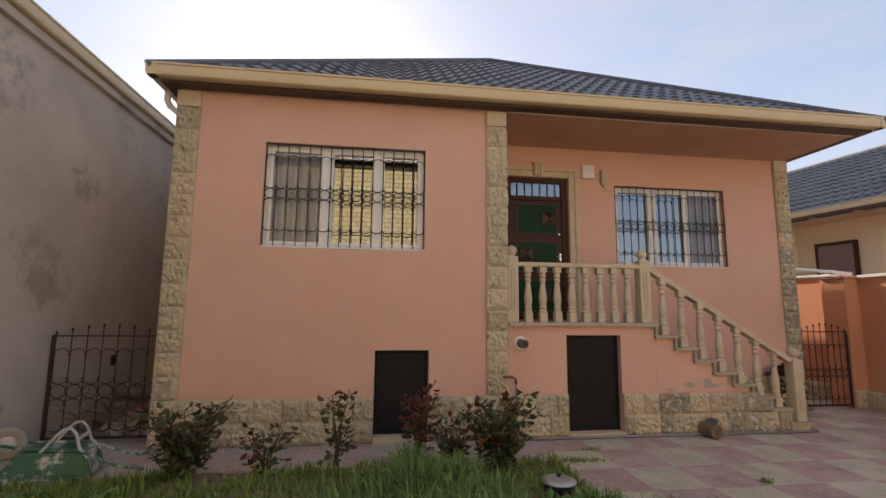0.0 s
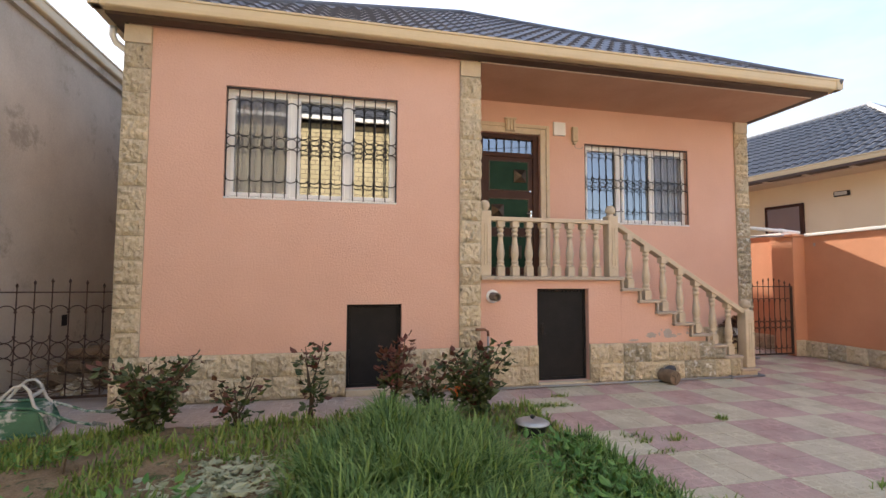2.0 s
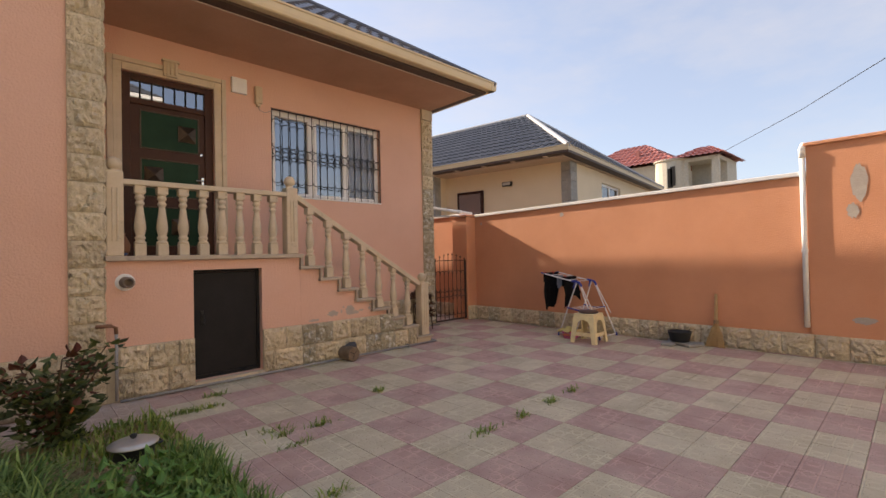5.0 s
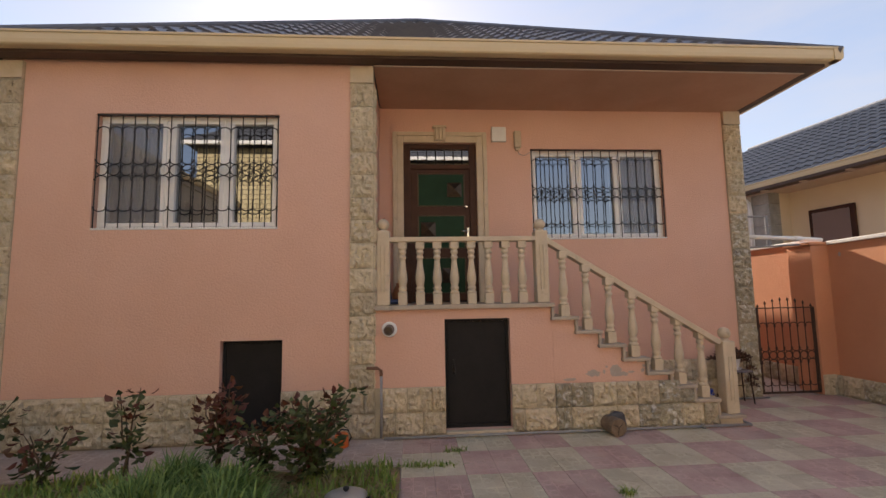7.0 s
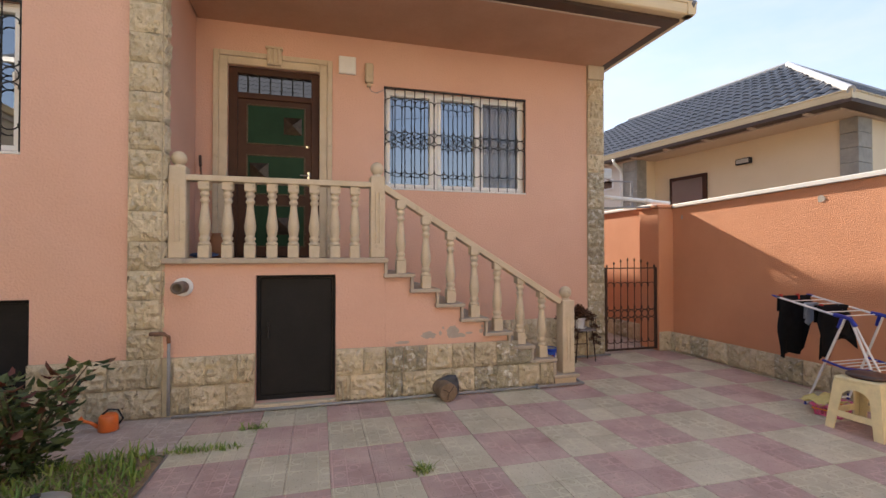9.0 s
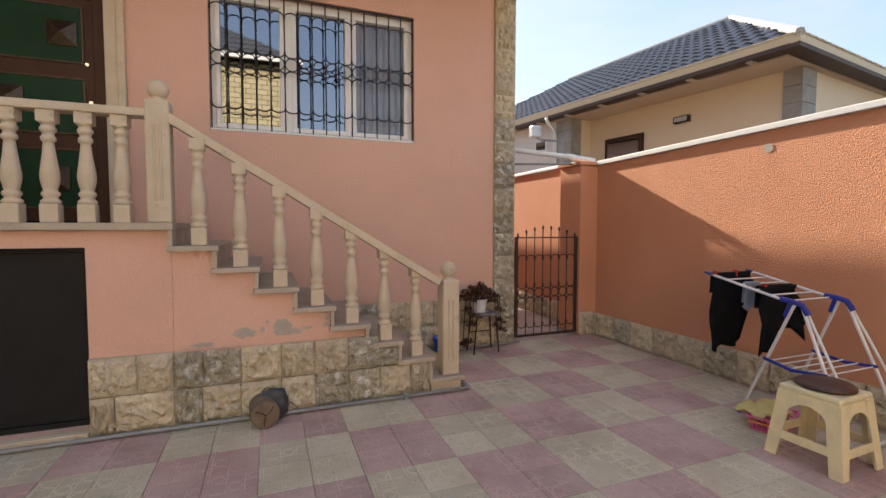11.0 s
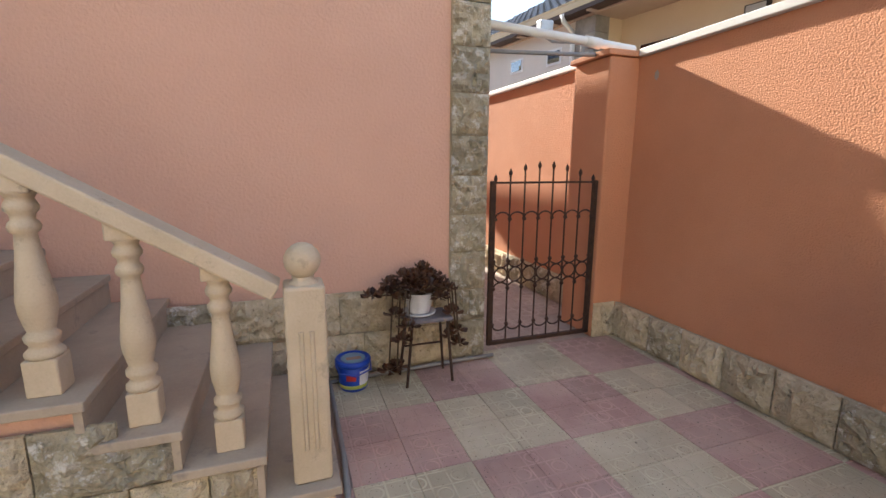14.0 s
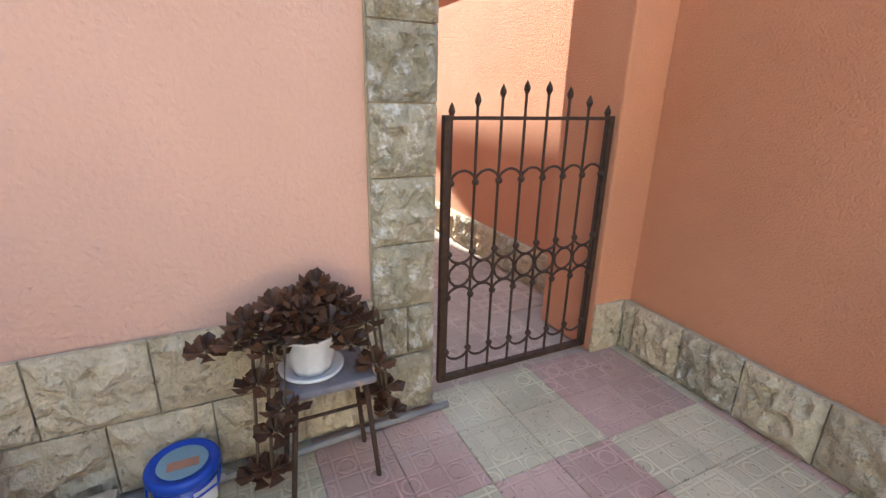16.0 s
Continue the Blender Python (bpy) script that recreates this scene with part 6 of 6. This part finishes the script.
fronds = [(0.0, 0.0, 0.24), (0.07, 0.02, 0.22), (-0.07, -0.03, 0.22), (0.05, -0.07, 0.21), (-0.02, -0.08, 0.19), (0.13, -0.02, 0.19), (-0.13, -0.02, 0.2), (0.16, -0.05, 0.17), (-0.17, 0.0, 0.22), (0.04, 0.05, 0.3), (-0.12, -0.07, 0.14), (-0.28, -0.02, 0.15), (-0.16, -0.08, 0.04), (-0.13, -0.12, -0.1), (0.18, -0.08, 0.02), (0.22, -0.03, -0.11), (-0.1, -0.13, -0.02), (-0.15, -0.06, -0.28), (-0.19, -0.02, -0.32), (0.2, 0.0, -0.16), (0.24, -0.04, -0.2), (0.11, 0.03, 0.24), (-0.04, 0.04, 0.25), (-0.2, -0.03, 0.17), (0.1, -0.09, 0.12), (-0.09, 0.0, 0.27), (-0.02, -0.04, 0.26), (0.02, 0.02, 0.27)]
items = []
for x, y, z in fronds:
    z = z if z < 0.1 else 0.1 + (z - 0.1) * 0.8
    mid = (x * 0.85, y * 0.85 - 0.015, 0.17 if z < 0.1 else (z + 0.14) / 2)
    part("stem", rod([(r.uniform(-0.03, 0.03), r.uniform(-0.03, 0.03), 0.12), mid, (x, y, z)], 0.0055, 5), STEM, su)
    for i in range(15):
        a, e = i * 2.4, 0.1 + 0.8 * (i / 15)
        items.append(((x + 0.006 * math.cos(a), y + 0.006 * math.sin(a), z), (math.cos(a) * (1.1 - e), math.sin(a) * (1.1 - e), e - 0.25), r.uniform(0.05, 0.072) * (1.1 - 0.45 * e), r.uniform(-0.3, 0.3)))
o = new("rosette_leaves", leaves_mesh("rosette_leaves", items, SUCC, 0.78, 0.62, 0.92))
o.parent = su
tagged(o, "dark brown-red fleshy leaves", kind="stuff")

# ---- by the boundary wall ----
dr = thing("drying_rack", "white folding drying rack with blue joints", "drying rack")
WT, BT = plain("white_coated_tube", (0.72, 0.72, 0.74), 0.35), plain("blue_joint_plastic", (0.015, 0.03, 0.28), 0.4)
X0, X1 = 7.05, 7.49
for x, fx in ((X0, 0.04), (X1, 0.12)):
    part("wing_rail", rod([(x, 4.36, 0.945), (x, 3.78, 0.815)], 0.009, 7), WT, dr)
    part("leg", rod([(x, 3.78, 0.81), (x + fx, 4.12, 0.02)], 0.010, 7), WT, dr)
    part("leg", rod([(x, 3.74, 0.81), (x + fx, 3.47, 0.02)], 0.010, 7), WT, dr)
    part("wing_rail", rod([(x + 0.02, 3.73, 0.79), (x + fx * 0.6 + 0.02, 3.53, 0.34)], 0.008, 7), WT, dr)
    bm = bmesh.new()
    tube(bm, [(x, 3.86, 0.835), (x, 3.8, 0.828), (x, 3.74, 0.815), (x, 3.70, 0.76)], 0.017, 7)
    tube(bm, [(x, 3.8, 0.815), (x + fx * 0.1, 3.83, 0.73)], 0.016, 7)
    part("joint", bm, BT, dr)
    for y in (4.12, 3.47):
        part("foot", rod([(x + fx, y, 0.05), (x + fx, y + (0.012 if y > 4 else -0.012), 0.0)], 0.014, 7), BT, dr)
    part("wing_tip", rod([(x, 4.345, 0.942), (x, 4.40, 0.955)], [0.012, 0.007], 7), BT, dr)
for k in range(6):
    y = 4.33 - 0.1 * k
    part("wire", rod([(X0, y, 0.938 - 0.0224 * k), (X1, y, 0.938 - 0.0224 * k)], 0.005, 6), WT, dr)
for y in (4.12, 3.47):
    part("foot_bar", rod([(X0 + 0.04, y, 0.03), (X1 + 0.12, y, 0.03)], 0.009, 7), WT, dr)
part("shelf_bar", rod([(X0 - 0.02, 3.94, 0.44), (X0 - 0.03, 3.76, 0.41), (X0 - 0.02, 3.58, 0.43)], 0.010, 7), BT, dr)
part("shelf_bar", rod([(X1 + 0.03, 3.94, 0.44), (X1 + 0.04, 3.76, 0.41), (X1 + 0.03, 3.58, 0.43)], 0.010, 7), BT, dr)
for k in range(5):
    y = 3.92 - 0.08 * k
    part("shelf_wire", rod([(X0 - 0.02, y, 0.425), (X1 + 0.03, y, 0.425)], 0.0045, 6), WT, dr)
BLACKC = surface("black_cotton", (0.006, 0.006, 0.007), (0.012, 0.012, 0.014), scale=8, fine=160, bump=0.3, rough=0.95, spec=0.1)


def cloth(name, outline, y, zt, mat, label, fold=0.02, back=0.14, seed=0):
    """Cloth hung over a wire: a front fall with the given (x, drop) outline and a short back fall."""
    bm = bmesh.new()
    n = len(outline)
    rows_ = 10
    front = []
    for j in range(rows_ + 1):
        row = []
        for i, (x, drop) in enumerate(outline):
            f = j / rows_
            row.append(bm.verts.new((x + 0.012 * math.sin(j * 0.9 + i), y - 0.008 + fold * f * math.sin(i * 1.7 + j * 0.35 + seed), zt - drop * f)))
        front.append(row)
    for j in range(rows_):
        for i in range(n - 1):
            bm.faces.new((front[j][i], front[j][i + 1], front[j + 1][i + 1], front[j + 1][i]))
    bk2 = [[bm.verts.new((outline[i][0], y + 0.012 + 0.006 * j, zt + (0.006 if j == 0 else -back))) for i in range(n)] for j in (0, 1)]
    for i in range(n - 1):
        bm.faces.new((front[0][i], bk2[0][i], bk2[0][i + 1], front[0][i + 1]))
        bm.faces.new((bk2[0][i], bk2[1][i], bk2[1][i + 1], bk2[0][i + 1]))
    bmesh.ops.recalc_face_normals(bm, faces=bm.faces)
    bmesh.ops.solidify(bm, geom=bm.faces[:], thickness=0.006)
    return tagged(part(name, bm, mat, None, "", smooth=True), label, "laundry")


cloth("trousers", [(7.04, 0.56), (7.08, 0.575), (7.12, 0.55), (7.17, 0.53), (7.22, 0.545), (7.27, 0.55), (7.31, 0.535), (7.35, 0.5), (7.4, 0.3), (7.44, 0.12)], 4.33, 0.948, BLACKC, "black trousers hung over the drying rack")
cloth("shirt", [(7.09, 0.28), (7.13, 0.47), (7.165, 0.44), (7.2, 0.45), (7.24, 0.36), (7.3, 0.31), (7.36, 0.29), (7.41, 0.27), (7.45, 0.1)], 4.03, 0.881, BLACKC, "black shirt hung over the drying rack", seed=2)
cloth("sock", [(7.1, 0.17), (7.14, 0.2), (7.19, 0.14), (7.25, 0.1)], 4.13, 0.903, plain("grey_blue_cotton", (0.22, 0.25, 0.31), 0.9), "grey-blue cloth hung over the drying rack", seed=4)
for x, y, z in ((7.07, 4.33, 0.92), (7.28, 4.33, 0.92), (7.15, 4.03, 0.855)):
    o = thing("clothes_peg", "small red clothes peg on the rack", "clothes peg", at=(x, y, z), group="pegs on the rack")
    part("peg", B(-0.006, 0.006, -0.014, 0.016, 0.0, 0.05, 0.002), plain("red_plastic", (0.5, 0.04, 0.03), 0.4), o)

bs = thing("laundry_basket", "pink and orange plastic basket under the rack", "basket", at=(7.05, 3.88, 0.0), turn=20)
PK = plain("pink_plastic", (0.68, 0.12, 0.3), 0.4)
bm = bmesh.new()
lo = [(-0.13, -0.09), (0.13, -0.09), (0.13, 0.09), (-0.13, 0.09)]
for k in range(26):
    f = k / 26 * 4
    i = int(f)
    a, b = Vector(lo[i]), Vector(lo[(i + 1) % 4])
    p = a.lerp(b, f - i)
    tube(bm, [(p.x, p.y, 0.012), (p.x * 1.15, p.y * 1.15, 0.085)], 0.004, 5)
part("slats", bm, PK, bs)
part("base", B(-0.13, 0.13, -0.09, 0.09, 0.0, 0.014, 0.004), PK, bs)
part("rim", tube(bmesh.new(), [(x * 1.17, y * 1.17, 0.09) for x, y in lo], 0.009, 6, closed=True), PK, bs)
part("band", tube(bmesh.new(), [(x * 1.09, y * 1.09, 0.055) for x, y in lo], 0.007, 6, closed=True), plain("orange_band_plastic", (0.8, 0.3, 0.04), 0.4), bs)
yc = thing("yellow_cloth", "crumpled pale yellow cloth on the basket", "cloth", at=(7.03, 3.93, 0.08))
bm = bmesh.new()
bmesh.ops.create_grid(bm, x_segments=18, y_segments=12, size=1)
for v in bm.verts:
    x, y = v.co.x * 0.15, v.co.y * 0.1
    v.co = Vector((x, y, 0.05 + 0.05 * noise.noise((x * 11, y * 11, 2)) + 0.02 * noise.noise((x * 26, y * 26, 5)) - 0.9 * (x * x + y * y)))
bmesh.ops.solidify(bm, geom=bm.faces[:], thickness=0.006)
part("cloth", bm, plain("pale_yellow_cotton", (0.62, 0.52, 0.2), 0.95), yc, smooth=True)

ps = thing("plastic_stool", "cream plastic stool with a brown round cushion", "stool", at=(6.9, 3.52, 0.0), turn=2)
YL = plain("cream_plastic", (0.76, 0.66, 0.40), 0.35)
H = 0.405
part("top", B(-0.15, 0.15, -0.15, 0.15, H - 0.035, H, 0.012), YL, ps)
for sx, sy in ((-1, -1), (1, -1), (1, 1), (-1, 1)):
    bm = bmesh.new()
    q0 = [(0.15, 0.15), (0.15, 0.075), (0.138, 0.075), (0.138, 0.138), (0.075, 0.138), (0.075, 0.15)]
    q1 = [(0.19, 0.19), (0.19, 0.13), (0.177, 0.13), (0.177, 0.177), (0.13, 0.177), (0.13, 0.19)]
    top = [bm.verts.new((sx * x, sy * y, H - 0.03)) for x, y in q0]
    bot = [bm.verts.new((sx * x, sy * y, 0.0)) for x, y in q1]
    for i in range(6):
        j = (i + 1) % 6
        bm.faces.new((bot[i], bot[j], top[j], top[i]))
    bm.faces.new(top), bm.faces.new(bot)
    bmesh.ops.recalc_face_normals(bm, faces=bm.faces)
    part("leg", bm, YL, ps)
for k in range(4):
    bm = bmesh.new()
    rows_ = []
    for i in range(17):
        c, sn = math.cos(math.pi * i / 16), math.sin(math.pi * i / 16)
        z = 0.145 + (H - 0.085 - 0.145) * sn ** 0.45
        side = abs(c) > 0.75
        zo = z if side else H - 0.03
        flare = 0.15 + 0.04 * (1 - zo / (H - 0.03))
        x_out = math.copysign(flare - 0.004, c) if side else 0.146 * c / 0.75
        x_in = c * (0.09 + 0.035 * (1 - z / H))
        rows_.append([(px, 0.15 + 0.04 * (1 - pz / (H - 0.03)) - dy_, pz) for px, pz in ((x_in, z), (x_out, zo)) for dy_ in (0.002, 0.009)])
    vs_ = [[bm.verts.new(p) for p in q] for q in rows_]
    for p, q in zip(vs_, vs_[1:]):
        bm.faces.new((p[0], p[2], q[2], q[0])), bm.faces.new((p[3], p[1], q[1], q[3])), bm.faces.new((p[1], p[0], q[0], q[1]))
    bmesh.ops.recalc_face_normals(bm, faces=bm.faces)
    bmesh.ops.transform(bm, matrix=Matrix.Rotation(radians(90 * k), 4, "Z"), verts=bm.verts)
    part("side_panel", bm, YL, ps)
    bm = B(-0.16, 0.16, 0.165, 0.174, 0.1, 0.148)
    bmesh.ops.transform(bm, matrix=Matrix.Rotation(radians(90 * k), 4, "Z"), verts=bm.verts)
    part("apron", bm, YL, ps)
cu = thing("seat_cushion", "dark brown round seat cushion on the plastic stool", "cushion", at=(6.9, 3.52, H))
part("pad", lathe(bmesh.new(), [(0.12, 0.0), (0.138, 0.01), (0.138, 0.022), (0.12, 0.033), (0.03, 0.035)], n=28), plain("brown_leatherette", (0.07, 0.035, 0.025), 0.45), cu, smooth=True)

tb = thing("black_tub", "black rubber tub standing on flat stones", "tub", at=(7.47, 2.52, 0.045), turn=-10)
part("body", lathe(bmesh.new(), [(0.1, 0.0), (0.115, 0.01), (0.145, 0.13), (0.152, 0.135), (0.138, 0.132), (0.108, 0.02)], n=24), plain("black_tub_rubber", (0.02, 0.021, 0.023), 0.6), tb, smooth=True)
part("rope_handle", rod([(-0.05, -0.14, 0.13), (-0.07, -0.16, 0.17), (-0.02, -0.15, 0.18)], 0.007, 6), plain("black_tub_rubber", (0.02, 0.021, 0.023), 0.6), tb)
for k, (x, y, a) in enumerate(((7.36, 2.62, 10), (7.42, 2.42, 60), (7.5, 2.36, 110), (7.54, 2.6, 30))):
    o = part("flat_stone", B(-0.12, 0.12, -0.08, 0.08, 0.0, 0.04, 0.012), QUOIN)
    o.matrix_world = pose(x * U, y * U, 0.001 + 0.002 * k, 0, 0, a)
    tagged(o, "flat grey stone slab on the paving", "stone", group="slabs under the tub")
br = thing("broom", "straw broom leaning on the boundary wall", "broom", at=(7.58, 2.13, 0.0))
part("handle", rod([(0.055, 0.0, 0.3), (0.085, 0.0, 0.68)], [0.024, 0.017], 8), surface("straw", (0.4, 0.26, 0.12), (0.5, 0.34, 0.17), scale=20, fine=120, bump=0.6, rough=0.9), br)
bm = bmesh.new()
r = random.Random(8)
for k in range(90):
    a = (k / 89 - 0.5) * 2
    tube(bm, [(0.05 + r.uniform(-0.01, 0.01), 0.012 * a, 0.32), (0.02 + r.uniform(-0.015, 0.01), 0.07 * a, 0.17), (-0.005 + r.uniform(-0.02, 0.012), 0.115 * a + r.uniform(-0.01, 0.01), r.uniform(0.0, 0.02))], 0.0045, 4)
part("bristles", bm, surface("straw_bristle", (0.34, 0.22, 0.1), (0.45, 0.3, 0.14), scale=30, fine=120, bump=0.3, rough=0.95), br)
part("binding", rod([(0.048, 0, 0.29), (0.056, 0, 0.34)], 0.03, 8), plain("cord", (0.25, 0.17, 0.1), 0.9), br)
# peeled paint on the tall wall and a grey patch on the boundary wall
bm = bmesh.new()
for k, (cy, cz, ry_, rz_, x) in enumerate(((0.72, 1.95, 0.07, 0.2, WX - 0.034), (0.78, 1.65, 0.05, 0.08, WX - 0.034), (0.72, 0.45, 0.1, 0.04, WX - 0.034), (4.4, 1.9, 0.035, 0.035, WX - 0.004), (6.2, 1.86, 0.02, 0.03, WX - 0.004))):
    ring = [bm.verts.new((x, cy + ry_ * math.cos(a) * (1 + 0.5 * noise.noise((math.cos(a) * 2 + k, math.sin(a) * 2, 4))), cz + rz_ * math.sin(a) * (1 + 0.5 * noise.noise((math.cos(a) * 3, math.sin(a) * 3 + k, 2))))) for a in [2 * math.pi * i / 30 for i in range(30)]]
    bm.faces.new(ring[::-1])
part("bare_patch", bm, PEELED, wall_boundary, "grey bare render under flaked paint")
# small things on the porch
bt = thing("clay_jug", "small brown jug on the porch floor", "jug", at=(1.86, 6.1, 1.309))
part("body", lathe(bmesh.new(), [(0.05, 0.0), (0.085, 0.06), (0.09, 0.13), (0.06, 0.2), (0.04, 0.23), (0.05, 0.25)], n=18), plain("brown_clay", (0.3, 0.13, 0.06), 0.6), bt, smooth=True)

mo = thing("mop", "silver-poled mop with blue cloth head leaning on the porch", "mop")
part("pole", rod([(1.765, 6.0, 1.335), (1.675, 6.25, 2.27)], 0.011, 8), CHROME, mo, smooth=True)
part("grip", rod([(1.675, 6.25, 2.27), (1.664, 6.279, 2.38)], 0.015, 8), plain("dark_brown_grip", (0.05, 0.025, 0.02), 0.6), mo, smooth=True)
bm = bmesh.new()
bmesh.ops.create_icosphere(bm, subdivisions=3, radius=0.1)
for v in bm.verts:
    v.co = Vector((v.co.x * 1.25, v.co.y * 1.1, v.co.z * 0.3)) * (1 + 0.25 * noise.noise(v.co * 22)) + Vector((1.775, 5.98, 1.338))
part("mop_head", bm, plain("blue_mop_cloth", (0.12, 0.17, 0.32), 0.95), mo, "blue cloth head", smooth=True)


# ---- paving tiles ----
TX, TY, SX, SY = 2.943, 1.065, 0.518, 0.533
TILE_MESH = {}
for key, mat in (("p", TILE_PINK), ("c", TILE_CREAM), ("g", TILE_GREY)):
    bm = bmesh.new()
    w, d, g, b = SX / 4, SY / 4, 0.001, 0.0016
    lo = [bm.verts.new((sx * (w - g), sy * (d - g), -0.02)) for sx, sy in ((-1, -1), (1, -1), (1, 1), (-1, 1))]
    mi = [bm.verts.new((sx * (w - g), sy * (d - g), -0.003)) for sx, sy in ((-1, -1), (1, -1), (1, 1), (-1, 1))]
    hi = [bm.verts.new((sx * (w - g - b), sy * (d - g - b), 0.0)) for sx, sy in ((-1, -1), (1, -1), (1, 1), (-1, 1))]
    bm.faces.new(hi)
    for i in range(4):
        j = (i + 1) % 4
        bm.faces.new((lo[i], lo[j], mi[j], mi[i])), bm.faces.new((mi[i], mi[j], hi[j], hi[i]))
    TILE_MESH[key] = mesh_of("tile", bm, mat)
rng = random.Random(11)
far = {"p": [], "c": [], "g": []}
near = []
for i in range(-26, 22):
    for j in range(-22, 28):
        cx, cy = TX + (i + 0.5) * SX / 2, TY + (j + 0.5) * SY / 2
        if cx > (WX + 0.08 if cy < 6.37 else 7.85) or (cx > 7.25 and 6.4 < cy < 6.9) or cx < LX + 0.1 or cy < -4.1:
            continue
        if BX0 - 0.2 < cx < BX1 and BY0 < cy < BY1:
            continue
        if cy > 5.25 and cx < 5.5 or cy > 6.3 and cx < 6.6:
            continue
        key = "p" if ((i // 2) + (j // 2)) % 2 else "c"
        if cx < BX1 or cx > 6.6 and cy > 6.4:
            key = "g"
        if cx > 3.9 and cy > 3.1 and cy < 6.5 or (cx > 2.4 and 3.9 < cy < 5.3):
            near.append((key, cx, cy))
        else:
            far[key].append((cx, cy))
for key, cx, cy in near[:300]:
    ob = new("tile", TILE_MESH[key])
    ob.location = (cx * U, cy * U, rng.uniform(-0.0012, 0.0012))
    ob.parent = pavement
for key, cx, cy in near[300:]:
    far[key].append((cx, cy))
for key, mat in (("p", TILE_PINK), ("c", TILE_CREAM), ("g", TILE_GREY)):
    src = TILE_MESH[key]
    co = np.array([v.co for v in src.vertices])
    fc = [tuple(p.vertices) for p in src.polygons]
    vv, ff = [], []
    for cx, cy in far[key]:
        o = len(vv)
        vv += [tuple(c + np.array((cx * U, cy * U, rng.uniform(-0.0012, 0.0012)))) for c in co]
        ff += [tuple(o + k for k in f) for f in fc]
    me = bpy.data.meshes.new("tiles")
    me.from_pydata(vv, [], ff)
    me.materials.append(mat)
    ob = new("tiles", me)
    ob.parent = pavement
    tagged(ob, kind="stuff")
